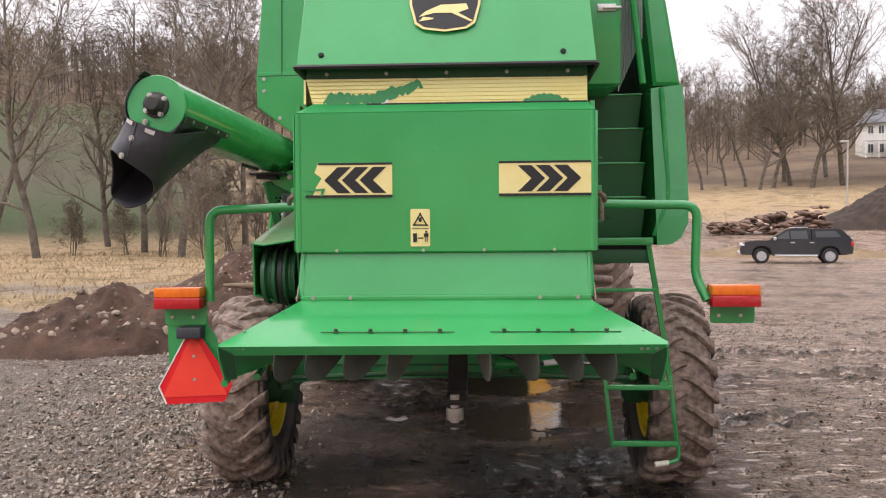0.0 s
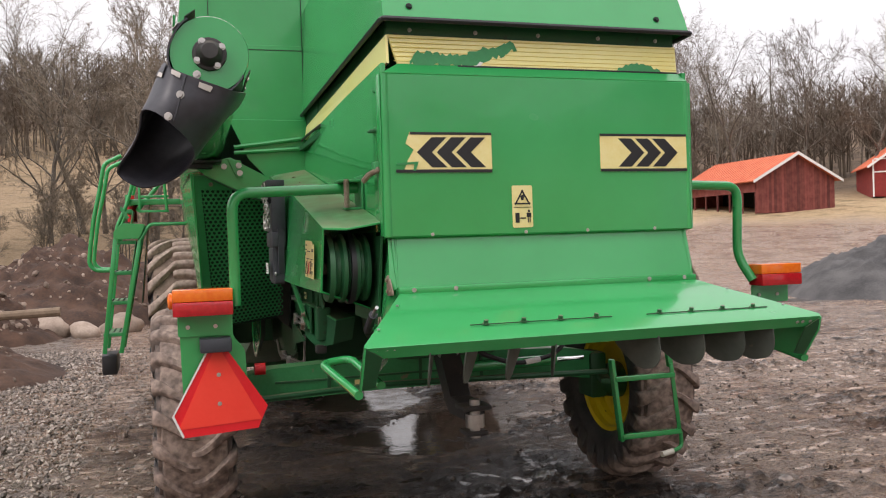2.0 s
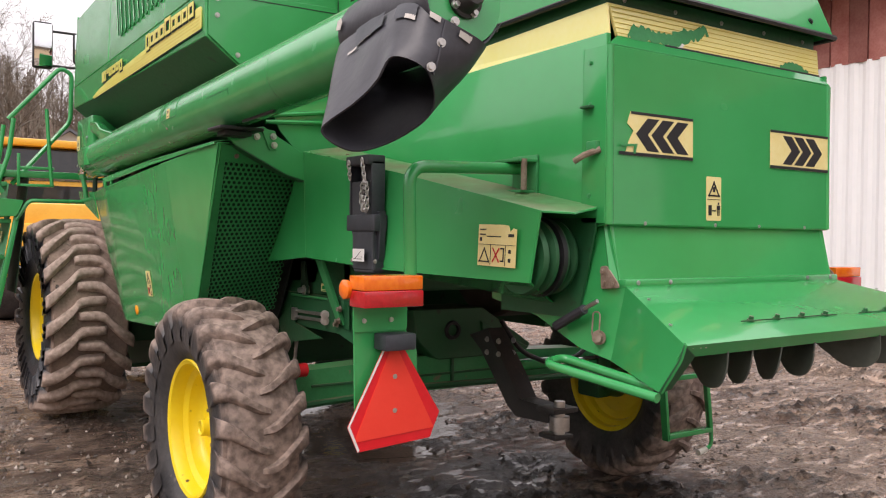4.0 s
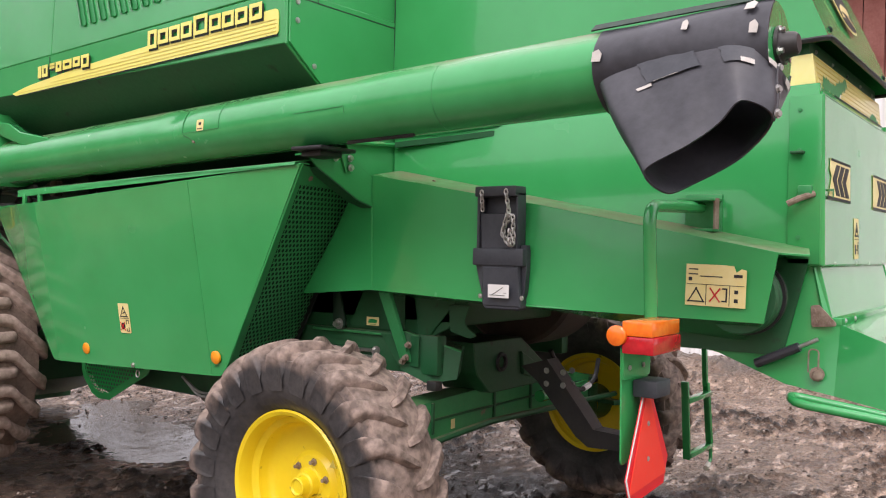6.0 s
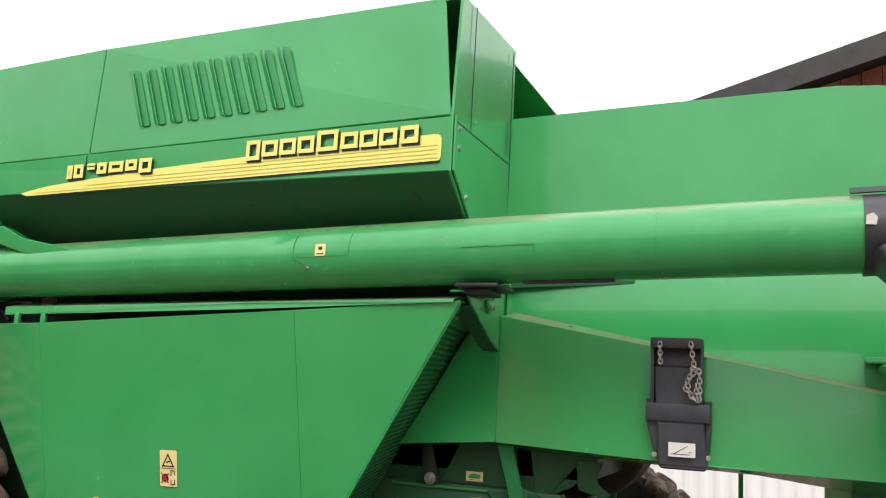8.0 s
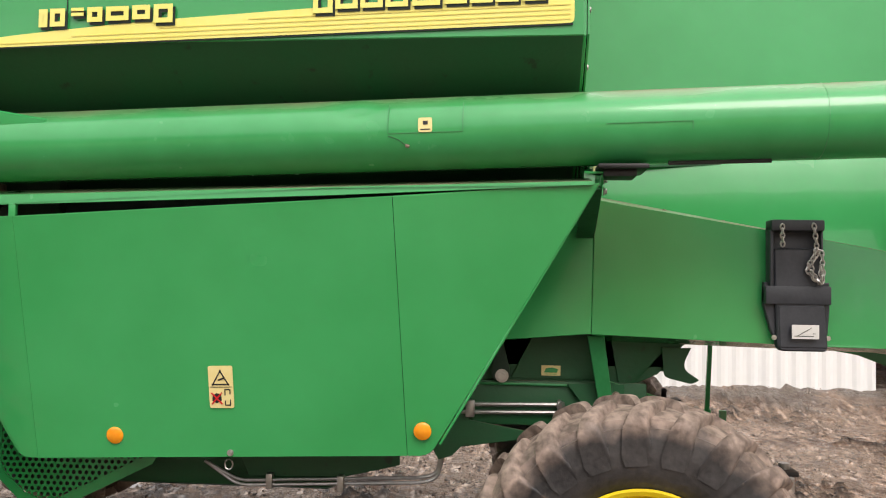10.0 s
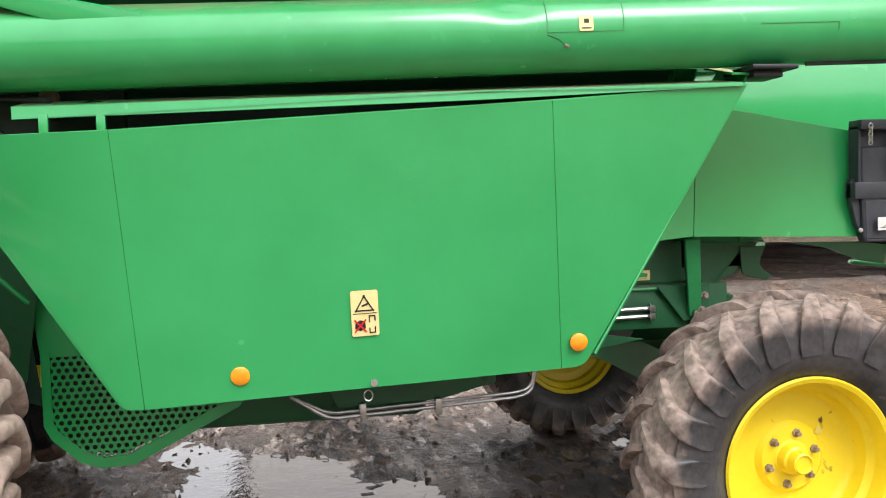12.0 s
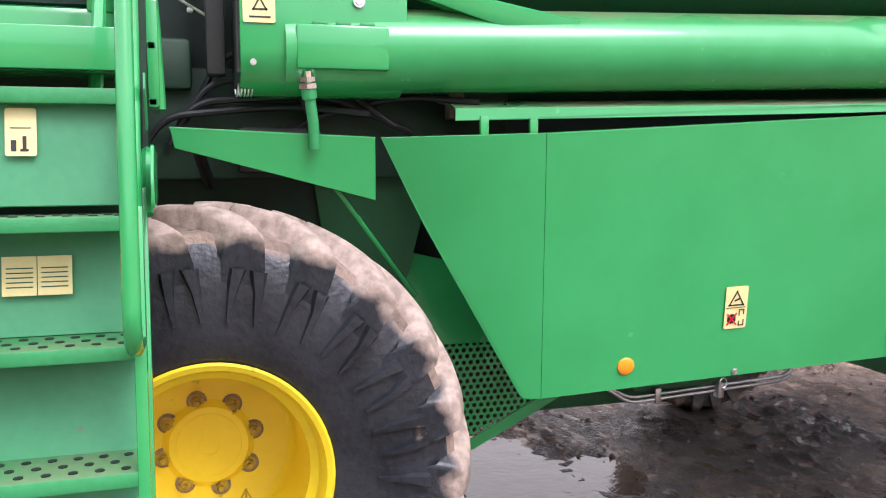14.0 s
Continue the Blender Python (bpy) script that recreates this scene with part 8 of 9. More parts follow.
for k in range(260):
    t = rb.random()
    az = 14.7 + 6.8 * t
    d = 67.5 + rb.uniform(-0.9, 0.9)
    x, y = polar(az, d)
    s = rb.uniform(0.12, 0.36)
    top = (0.5 + 1.3 * t) * rb.random() ** 1.3
    o = put("wall_stone", RB[k % 4], None, Matrix.Translation((x, y, ground_z(x, y) + 0.15 + top)) @ pose(0, 0, 0, rb.uniform(-20, 20), rb.uniform(-20, 20), rb.uniform(0, 360)) @ Matrix.Diagonal((s * 1.6, s, s * 0.75, 1)))
    tagged(o, "reddish stone of a tumbled dry wall", "stone", "tumbled wall stones")
log_at = Matrix.Translation((-3.9, 16.5, ground_z(-3.9, 16.5) + 0.5))
whole("log", tube([(-1.0, 0, 0.02), (-0.3, 0.05, 0.0), (0.6, 0.0, 0.03)], 0.07, 10, True, [0.03, 0.075, 0.08]), mat("bare_log", (0.15, 0.105, 0.07), (0.26, 0.19, 0.13), rough=0.8, scale=6, fine=60, bump=0.4), "bare broken log lying on boulders", "log", at=log_at)

# ---- bare trees
BARK = mat("grey_bark", (0.085, 0.073, 0.060), (0.20, 0.175, 0.145), rough=0.9, scale=3, fine=24, bump=0.6, per_object=0.2)
TWIG = mat("brown_twigs", (0.125, 0.104, 0.080), (0.235, 0.195, 0.150), rough=0.9, scale=0.8, fine=8, per_object=0.25)


class Sticks:
    """Collects thin tapered sticks into one mesh."""

    def __init__(self):
        self.v, self.f = [], []

    def stick(self, pts, r0, r1, sides):
        n = len(pts)
        base = len(self.v)
        ref = (pts[-1] - pts[0]).orthogonal().normalized()
        for i, p in enumerate(pts):
            d = (pts[min(i + 1, n - 1)] - pts[max(i - 1, 0)]).normalized()
            a = (ref - d * ref.dot(d)).normalized()
            b = d.cross(a)
            r = r0 + (r1 - r0) * i / (n - 1)
            for k in range(sides):
                an = 2 * math.pi * k / sides
                self.v.append(p + a * (r * math.cos(an)) + b * (r * math.sin(an)))
        for i in range(n - 1):
            for k in range(sides):
                j = (k + 1) % sides
                self.f.append((base + i * sides + k, base + i * sides + j, base + (i + 1) * sides + j, base + (i + 1) * sides + k))

    def sliver(self, p, q, w, side):
        o = len(self.v)
        self.v += [p - side * w, p + side * w, q]
        self.f.append((o, o + 1, o + 2))

    def mesh(self, name, material):
        me = bpy.data.meshes.new(name)
        me.from_pydata([tuple(v) for v in self.v], [], self.f)
        me.shade_smooth()
        me.materials.append(material)
        return me


def rand_dir(r, up, spread):
    """A direction tilted away from up by about spread degrees."""
    a, t = r.uniform(0, 2 * math.pi), radians(spread * r.uniform(0.7, 1.25))
    o = up.orthogonal().normalized()
    s = up.cross(o)
    return (up * math.cos(t) + (o * math.cos(a) + s * math.sin(a)) * math.sin(t)).normalized()


def grow(r, p, d, length, bend, n, lift):
    pts = [p]
    for _ in range(n):
        d = (d + Vector((r.uniform(-1, 1), r.uniform(-1, 1), r.uniform(-1, 1))) * bend + Vector((0, 0, lift))).normalized()
        p = p + d * (length / n)
        pts.append(p)
    return pts


def bare_tree(seed, h, spread, limbs, stems=1, low=0.25):
    r = random.Random(seed)
    wood, twigs = Sticks(), Sticks()
    for s in range(stems):
        lean = rand_dir(r, Vector((0, 0, 1)), 6 if stems == 1 else 10)
        base = Vector((r.uniform(-0.6, 0.6), r.uniform(-0.6, 0.6), -0.3)) if stems > 1 else Vector((0, 0, -0.3))
        trunk = grow(r, base, lean, h * r.uniform(0.82, 0.95), 0.12, 10, 0.06)
        tr = h * 0.0125 * (0.75 if stems > 1 else 1.0)
        wood.stick(trunk, tr, tr * 0.12, 7)
        for i in range(limbs):
            t = low + (0.97 - low) * (i + r.random()) / limbs
            k = t * 10
            p = trunk[int(k)].lerp(trunk[min(10, int(k) + 1)], k - int(k))
            L = h * spread * (1.05 - 0.65 * t) * r.uniform(0.65, 1.2)
            d = rand_dir(r, Vector((0, 0, 1)), 62 - 26 * t)
            limb = grow(r, p, d, L, 0.22, 6, 0.09)
            rr = tr * (1 - 0.8 * t) * 0.5
            wood.stick(limb, rr, rr * 0.2, 5)
            for j in range(9):
                u = 0.15 + 0.85 * (j + r.random()) / 9
                k2 = min(5.99, u * 6)
                p2 = limb[int(k2)].lerp(limb[int(k2) + 1], k2 - int(k2))
                d2 = rand_dir(r, (limb[int(k2) + 1] - limb[int(k2)]).normalized(), 42)
                L2 = L * 0.42 * (1.15 - 0.5 * u) * r.uniform(0.7, 1.2)
                br2 = grow(r, p2, d2, L2, 0.26, 4, 0.07)
                twigs.stick(br2, rr * 0.36, rr * 0.1, 3)
                for m_ in range(6):
                    u3 = min(3.99, 4 * (0.15 + 0.85 * (m_ + r.random()) / 6))
                    p3 = br2[int(u3)].lerp(br2[int(u3) + 1], u3 - int(u3))
                    d3 = rand_dir(r, (br2[int(u3) + 1] - br2[int(u3)]).normalized(), 42)
                    L3 = L2 * 0.5 * r.uniform(0.6, 1.25)
                    tw = grow(r, p3, d3, L3, 0.25, 2, 0.05)
                    side = d3.orthogonal().normalized()
                    twigs.sliver(tw[0], tw[1], 0.021, side)
                    twigs.sliver(tw[1], tw[2], 0.017, side)
                    for _ in range(4):
                        q0 = tw[0].lerp(tw[2], r.random())
                        d4 = rand_dir(r, d3, 48)
                        twigs.sliver(q0, q0 + d4 * L3 * r.uniform(0.4, 0.8), 0.014, d4.orthogonal().normalized())
    return wood.mesh("trunk", BARK), twigs.mesh("crown", TWIG)


KINDS = [(bare_tree(1, 17, 0.42, 17, 1, 0.15), 17), (bare_tree(2, 18, 0.36, 20, 1, 0.13), 18), (bare_tree(3, 15, 0.60, 15, 1, 0.3), 15), (bare_tree(9, 24, 0.50, 26, 1, 0.16), 24), (bare_tree(5, 8, 0.42, 10, 4, 0.12), 8)]
PROTO = []
for (tr_me, cr_me), hh in KINDS:
    t = thing("bare_tree", "tall leafless deciduous tree with grey bark and fine twigs", "tree", "bare trees round the yard")
    part_tr = new("trunk", tr_me)
    part_tr.parent = t
    part_cr = new("crown", cr_me)
    part_cr.parent = t
    PROTO.append((t, hh))
used_proto = set()
rt = random.Random(77)


def plant(az, d, h, kind):
    x, y = polar(az, d)
    o, hh = PROTO[kind]
    s = h / hh
    m = Matrix.Translation((x, y, ground_z(x, y))) @ pose(0, 0, 0, 0, 0, rt.uniform(0, 360))
    if kind in used_proto:
        o = copy_thing(o, m)
    else:
        used_proto.add(kind)
        o.matrix_basis = m
    o.scale = (s, s, s)


TREES = [(-30.2, 48, 16, 2), (-27.7, 45, 16, 0), (-23.7, 52, 15, 1), (-19.4, 42, 15, 2), (-17.7, 47, 15, 1), (-15.4, 50, 16, 0), (-13.2, 60, 17, 1), (-21.6, 49, 16, 1), (-18.7, 56, 16, 0), (-20.6, 58, 16, 2), (-5.0, 66, 15, 1), (-2.4, 55, 16, 2), (0.8, 58, 16, 0),
         (-8.2, 62, 16, 1), (-6.2, 66, 17, 2), (-3.8, 64, 17, 0), (-1, 70, 17, 1), (3, 74, 17, 0), (7, 80, 17, 2), (-32.5, 56, 16, 1), (-36, 50, 16, 0),
         (11.8, 100, 15, 1), (13.0, 104, 14, 0), (14.2, 107, 15, 2), (15.6, 112, 15, 0), (16.8, 110, 15, 2),
         (17.6, 106, 17, 3), (18.4, 108, 20, 2), (19.0, 114, 22, 3), (19.4, 110, 23, 3), (20.6, 108, 24, 3), (22.3, 110, 25, 3), (21.4, 118, 24, 0), (29.6, 124, 26, 2),
         (31.5, 118, 20, 0), (33.2, 122, 20, 2), (34.8, 118, 21, 1), (37.5, 124, 20, 0), (36.2, 104, 20, 2), (39.6, 110, 20, 2), (43.0, 110, 18, 2), (45.2, 112, 19, 0), (47.6, 108, 18, 1), (51, 110, 18, 0), (55, 105, 18, 1)]
for a, d, h, k in TREES:
    plant(a, d, h, k)
for a, d, h in ((-20.6, 43, 4), (-18.0, 40, 4.5), (-14.6, 44, 5), (-12.4, 50, 5), (-8.6, 54, 5), (-6.6, 56, 5.5), (-4.4, 52, 5), (-2.6, 54, 5), (-0.8, 56, 5), (-25.6, 47, 3), (-22.6, 46, 3.2), (-16.4, 47, 5), (33.0, 104, 7)):
    plant(a, d, h, 4)

# the woods on the hillside, past counting
wd = random.Random(5)
far_wood = Sticks()
for i_ in range(3700):
    az = wd.uniform(-62, 78) if i_ < 2600 else wd.uniform(78, 298)
    d = 128 + 150 * wd.random() ** 1.3
    if -62 < az < -16:
        d = 182 + 110 * wd.random()
    if az > 78:
        d = 110 + 90 * wd.random()
    if 17 < az < 31:
        d = 192 + 110 * wd.random()
    x, y = polar(az, d)
    z = ground_z(x, y)
    h = wd.uniform(9, 15)
    base = Vector((x, y, z - 0.5))
    top = base + Vector((wd.uniform(-0.8, 0.8), wd.uniform(-0.8, 0.8), h))
    far_wood.stick([base, base.lerp(top, 0.5), top], 0.16, 0.03, 3)
    for k in range(26):
        t = 0.22 + 0.78 * wd.random()
        p = base.lerp(top, t)
        dd = rand_dir(wd, Vector((0, 0, 1)), 48)
        L = h * 0.30 * (1.15 - 0.7 * t)
        q = p + dd * L
        s = Vector((wd.uniform(-1, 1), wd.uniform(-1, 1), 0)).normalized()
        far_wood.sliver(p, q, 0.085, s)
        for _ in range(4):
            p2 = p.lerp(q, wd.uniform(0.3, 1.0))
            far_wood.sliver(p2, p2 + rand_dir(wd, dd, 50) * L * 0.45, 0.06, s)
FAR_TWIG = island_mat("far_wood_twigs", (0.098, 0.078, 0.060), (0.185, 0.150, 0.120), 0.95, 0.1)
tagged(put("distant_wood", far_wood.mesh("distant_wood", FAR_TWIG)), "leafless brown wood covering the hillside", "wood", kind="stuff")
# rough dead grass and brush at the yard's edge
tuft = Sticks()
for _ in range(9000):
    if wd.random() < 0.6:
        az, d = wd.uniform(-34, 2), wd.uniform(19, 50)
    else:
        az, d = wd.uniform(8, 50), wd.uniform(54, 100)
    x, y = polar(az, d)
    p = Vector((x, y, ground_z(x, y) - 0.02))
    dd = rand_dir(wd, Vector((0, 0, 1)), 38)
    tuft.sliver(p, p + dd * wd.uniform(0.05, 0.16) * (1 + d / 60), 0.008 + d * 0.0004, dd.orthogonal().normalized())
tagged(put("dead_grass", tuft.mesh("dead_grass", island_mat("straw_grass", (0.29, 0.22, 0.125), (0.48, 0.38, 0.225), 0.9, 0.1))), "tufts of pale dead grass", "grass", kind="stuff")

# ---- pickup truck
PAINT = mat("dark_blue_grey_car_paint", (0.020, 0.023, 0.030), (0.028, 0.031, 0.038), rough=0.22, coat=0.7, scale=2)
CAR_GLASS = mat("dark_car_glass", (0.09, 0.10, 0.11), rough=0.05, rough_var=0.01)
SILVER = mat("silver_trim", (0.55, 0.56, 0.58), (0.62, 0.63, 0.65), rough=0.3, metal=0.6)
LAMP_W = mat("clear_headlamp", (0.7, 0.72, 0.74), rough=0.1, coat=0.6)


def pickup():
    t = thing("pickup_truck", "dark double-cab pickup truck with a hard canopy parked sideways", "car")

    def slab(name, outline, half, mtl, bevel=0.05, parent=t, label="", x_in=0.0):
        """An outline in (y, z), given width across x, with rounded edges."""
        bm = bmesh.new()
        a = [bm.verts.new((-half, y, z)) for y, z in outline]
        b = [bm.verts.new((half, y, z)) for y, z in outline]
        bm.faces.new(a)
        bm.faces.new(list(reversed(b)))
        for i in range(len(outline)):
            j = (i + 1) % len(outline)
            bm.faces.new((a[i], b[i], b[j], a[j]))
        if bevel:
            bmesh.ops.bevel(bm, geom=[e for e in bm.edges if e.calc_face_angle(0) > 0.45], offset=bevel, segments=3, affect="EDGES")
        ob = new(name, mesh_of(bm, name, mtl))
        ob.parent = parent
        if label:
            tagged(ob, label)
        return ob
    body = slab("body", [(2.62, 0.45), (2.66, 0.70), (2.58, 0.98), (2.30, 1.10), (1.30, 1.16), (0.8, 1.18), (-2.60, 1.18), (-2.64, 0.75), (-2.60, 0.50), (-2.05, 0.42), (-2.0, 0.7), (-1.75, 0.88), (-1.4, 0.9), (-1.15, 0.72), (-1.08, 0.40), (1.10, 0.38), (1.2, 0.7), (1.42, 0.88), (1.75, 0.9), (2.0, 0.74), (2.1, 0.42)], 0.92, PAINT)
    # black block added as the shade inside the wheel arches
    slab("underbody", [(2.3, 0.42), (2.3, 1.0), (-2.4, 1.0), (-2.4, 0.42)], 0.66, BLACK, parent=body)
    cabin = slab("cabin", [(1.28, 1.14), (0.45, 1.70), (0.2, 1.77), (-0.55, 1.78), (-0.68, 1.70), (-0.72, 1.14)], 0.78, PAINT)
    canopy = slab("canopy", [(-0.76, 1.16), (-0.74, 1.72), (-0.9, 1.76), (-1.9, 1.74), (-2.15, 1.66), (-2.58, 1.22), (-2.6, 1.16)], 0.80, PAINT, label="dark hard load-bed canopy")
    for sx in (-1, 1):
        for nm, o, par in (("side_window", [(1.0, 1.22), (0.45, 1.60), (0.34, 1.62), (0.28, 1.22)], cabin), ("side_window", [(0.22, 1.22), (0.27, 1.62), (-0.5, 1.64), (-0.6, 1.22)], cabin), ("canopy_window", [(-0.95, 1.30), (-0.9, 1.60), (-1.85, 1.60), (-2.1, 1.32)], canopy)):
            bm = bmesh.new()
            add_plate(bm, [(sx * 0.795 if par is cabin else sx * 0.812, y, z) for y, z in o], 0.03, 0.006, out=(sx, 0, 0))
            ob = new(nm, mesh_of(bm, nm, CAR_GLASS))
            ob.parent = par
        for yy in (0.15, -0.75):
            hd = new("door_handle", mesh_of(box((sx * 0.92, yy - 0.1, 1.03), (sx * 0.945, yy + 0.1, 1.07), 0.01), "door_handle", SILVER))
            hd.parent = body
        st_ = new("side_step", mesh_of(tube([(sx * 0.98, 1.0, 0.40), (sx * 0.98, -1.0, 0.40)], 0.05, 10), "side_step", SILVER))
        st_.parent = t
        ml = new("door_mirror", mesh_of(box((sx * 0.88, 0.92, 1.16), (sx * 1.10, 1.06, 1.34), 0.04), "door_mirror", SILVER))
        ml.parent = t
        hl = new("headlamp", mesh_of(box((sx * 0.55, 2.40, 0.86), (sx * 0.925, 2.63, 1.02), 0.05), "headlamp", LAMP_W))
        hl.parent = body
        tl = new("tail_lamp", mesh_of(box((sx * 0.80, -2.655, 0.86), (sx * 0.93, -2.52, 1.14), 0.03), "tail_lamp", RED_LENS))
        tl.parent = body
        for yy in (1.62, -1.58):
            m = Matrix.Translation((sx * 0.82, yy, 0.38)) @ (Matrix.Identity(4) if sx > 0 else pose(0, 0, 0, 0, 0, 180))
            wh = new("wheel", mesh_of(lathe([(0.10, 0.02), (0.11, 0.06), (0.06, 0.10), (0.05, 0.2), (0.10, 0.245), (0.12, 0.25)], 32), "wheel", SILVER))
            wh.parent = t
            wh.matrix_basis = m
            ty = new("tyre", mesh_of(lathe([(0.12, 0.25), (0.13, 0.28), (0.125, 0.35), (0.09, 0.38), (-0.1, 0.38), (-0.12, 0.3)], 36), "tyre", BLACK))
            ty.parent = wh
            for k in range(6):
                sp_ = new("spoke", mesh_of(box((0.07, -0.025, 0.05), (0.115, 0.025, 0.235), 0.01, pose(0, 0, 0, 60 * k)), "spoke", SILVER))
                sp_.parent = wh
    bmp = new("bumper", mesh_of(box((-0.9, 2.55, 0.42), (0.9, 2.72, 0.60), 0.04), "bumper", SILVER))
    bmp.parent = t
    rr_ = new("roof_rail", mesh_of(tube([(-0.7, 0.3, 1.80), (-0.7, -0.6, 1.81)], 0.02, 8), "roof_rail", SILVER))
    rr_.parent = t
    return t


pk = pickup()
x, y = polar(19.75, 47.5)
pk.matrix_basis = Matrix.Translation((x, y, ground_z(x, y) + 0.02)) @ pose(0, 0, 0, 0, 0, 76)

# ---- wooden barns
RED_WOOD = mat("weathered_red_boards", (0.13, 0.028, 0.024), (0.22, 0.065, 0.052), rough=0.85, scale=2.0, fine=30, bump=0.3, per_object=0.35)
RED_PAINT = mat("falu_red_boards", (0.24, 0.024, 0.022), (0.32, 0.04, 0.033), rough=0.8, scale=2.0, fine=30, per_object=0.15)
TILE = mat("orange_clay_tiles", (0.52, 0.11, 0.05), (0.66, 0.20, 0.10), rough=0.75, scale=1.5, fine=9, bump=0.3)
WHITE_WOOD = mat("white_painted_wood", (0.70, 0.70, 0.68), (0.8, 0.8, 0.78), rough=0.6)


def gable_barn(name, at, w, length, eave, ridge, wood, label, open_bays=0):
    """A gable-roofed barn whose gable lies at y = 0 and faces -y; boards are single pieces."""
    t = thing(name, label, "barn", at=at)
    n = int(w / 0.28)
    step = w / n

    def roof_h(x):
        return ridge - (ridge - eave) * abs(x) / (w / 2)
    core = put("wall", mesh_of(plate([(-w / 2, 0.06, 0), (w / 2, 0.06, 0), (w / 2, 0.06, eave - 0.06), (0, 0.06, ridge - 0.08), (-w / 2, 0.06, eave - 0.06)], 0.06, 0, out=(0, -1, 0)), "wall", wood), t, at)
    for i in range(n):
        x0, x1 = -w / 2 + i * step + 0.012, -w / 2 + (i + 1) * step - 0.012
        lo = rt.uniform(0, 0.12)
        bm = plate([(x0, 0, lo), (x1, 0, lo), (x1, 0, roof_h(x1) - 0.03), (x0, 0, roof_h(x0) - 0.03)], 0.025, 0, out=(0, -1, 0))
        put("board", mesh_of(bm, "board", wood, 0), core, at)
    put("back_wall", mesh_of(plate([(-w / 2, length, 0), (w / 2, length, 0), (w / 2, length, eave), (0, length, ridge - 0.05), (-w / 2, length, eave)], 0.1, 0, out=(0, 1, 0)), "back_wall", wood), t, at)
    put("side_wall", mesh_of(box((w / 2 - 0.1, 0.07, 0), (w / 2, length - 0.11, eave), 0), "side_wall", wood), t, at)
    if open_bays:
        put("upper_side_wall", mesh_of(box((-w / 2, 0.07, eave * 0.62), (-w / 2 + 0.1, length - 0.11, eave), 0), "upper_side_wall", wood), t, at)
        for k in range(open_bays + 1):
            y0 = 0.1 + (length - 0.4) * k / open_bays
            put("post", mesh_of(box((-w / 2 + 0.0, y0, 0), (-w / 2 + 0.16, y0 + 0.16, eave * 0.62), 0.01), "post", wood), t, at)
        # dark wall painting the shade inside the open bays
        put("bay_back", mesh_of(box((0.5, 0.2, 0), (0.6, length - 0.2, eave), 0), "bay_back", DARK), t, at)
    else:
        put("side_wall", mesh_of(box((-w / 2, 0.07, 0), (-w / 2 + 0.1, length - 0.11, eave), 0), "side_wall", wood), t, at)
    for sx in (-1, 1):
        o = 0.55
        e_z = eave - (ridge - eave) * o / (w / 2)
        rf = put("roof", mesh_of(plate([(0, -0.5, ridge + 0.06), (sx * (w / 2 + o), -0.5, e_z + 0.06), (sx * (w / 2 + o), length + 0.5, e_z + 0.06), (0, length + 0.5, ridge + 0.06)], 0.10, 0, out=(0, 0, 1)), "roof", TILE), t, at, "orange clay tile roof")
        cols = int(length / 0.55)
        for k in range(cols):
            y0 = -0.5 + (length + 1.0) * (k + 0.5) / cols
            put("tile_roll", mesh_of(tube([(0, y0, ridge + 0.07), (sx * (w / 2 + o), y0, e_z + 0.07)], 0.05, 5), "tile_roll", TILE, 60), rf, at)
        put("barge_board", mesh_of(plate([(0, -0.56, ridge + 0.14), (sx * (w / 2 + o + 0.05), -0.56, e_z + 0.12), (sx * (w / 2 + o + 0.05), -0.56, e_z - 0.16), (0, -0.56, ridge - 0.16)], 0.05, 0, out=(0, -1, 0)), "barge_board", WHITE_WOOD), t, at)
    return t


x, y = polar(38.9, 90)
gable_barn("red_barn", Matrix.Translation((x, y, ground_z(x, y))) @ pose(0, 0, 0, 0, 0, -3), 8.8, 13.5, 3.35, 5.75, RED_WOOD, "weathered red wooden barn with an orange tile roof", 6)
x, y = polar(45.6, 104)
bt = gable_barn("white_trimmed_barn", Matrix.Translation((x, y, ground_z(x, y))) @ pose(0, 0, 0, 0, 0, -34), 8.5, 10, 3.6, 6.6, RED_PAINT, "red barn with white trim and an orange roof")
m = Matrix.Translation((x, y, ground_z(x, y))) @ pose(0, 0, 0, 0, 0, -34)
for xx in (-4.2, -2.2, 0.6, 3.0, 4.2):
    put("trim_board", mesh_of(box((xx - 0.08, -0.06, 0), (xx + 0.08, -0.03, 4.0), 0), "trim_board", WHITE_WOOD), bt, m)
for zz in (2.6, 4.0):
    put("trim_board", mesh_of(box((-4.1, -0.09, zz), (4.1, -0.065, zz + 0.15), 0), "trim_board", WHITE_WOOD), bt, m)
for xx in (-1.6, 0.2):
    wf = put("window", mesh_of(box((xx, -0.10, 4.25), (xx + 1.2, -0.05, 5.2), 0), "window", WHITE_WOOD), bt, m)
    for i in range(3):
        put("pane", mesh_of(box((xx + 0.08 + 0.37 * i, -0.12, 4.33), (xx + 0.38 + 0.37 * i, -0.10, 5.12), 0), "pane", CAR_GLASS), wf, m)

# ---- white villa on the slope
x, y = polar(25.1, 158)
VILLA = Matrix.Translation((x, y, ground_z(x, y) - 0.4)) @ pose(0, 0, 0, 0, 0, -16) @ Matrix.Diagonal((0.70, 1, 0.98, 1))
PLASTER = mat("cream_render", (0.62, 0.60, 0.55), (0.72, 0.70, 0.65), rough=0.8, scale=0.7, fine=6)
SLATE = mat("grey_roof", (0.10, 0.11, 0.125), (0.17, 0.18, 0.195), rough=0.6, scale=0.8, fine=8)
villa = thing("white_villa", "white two-storey villa with a balcony and grey roof", "house", at=VILLA)
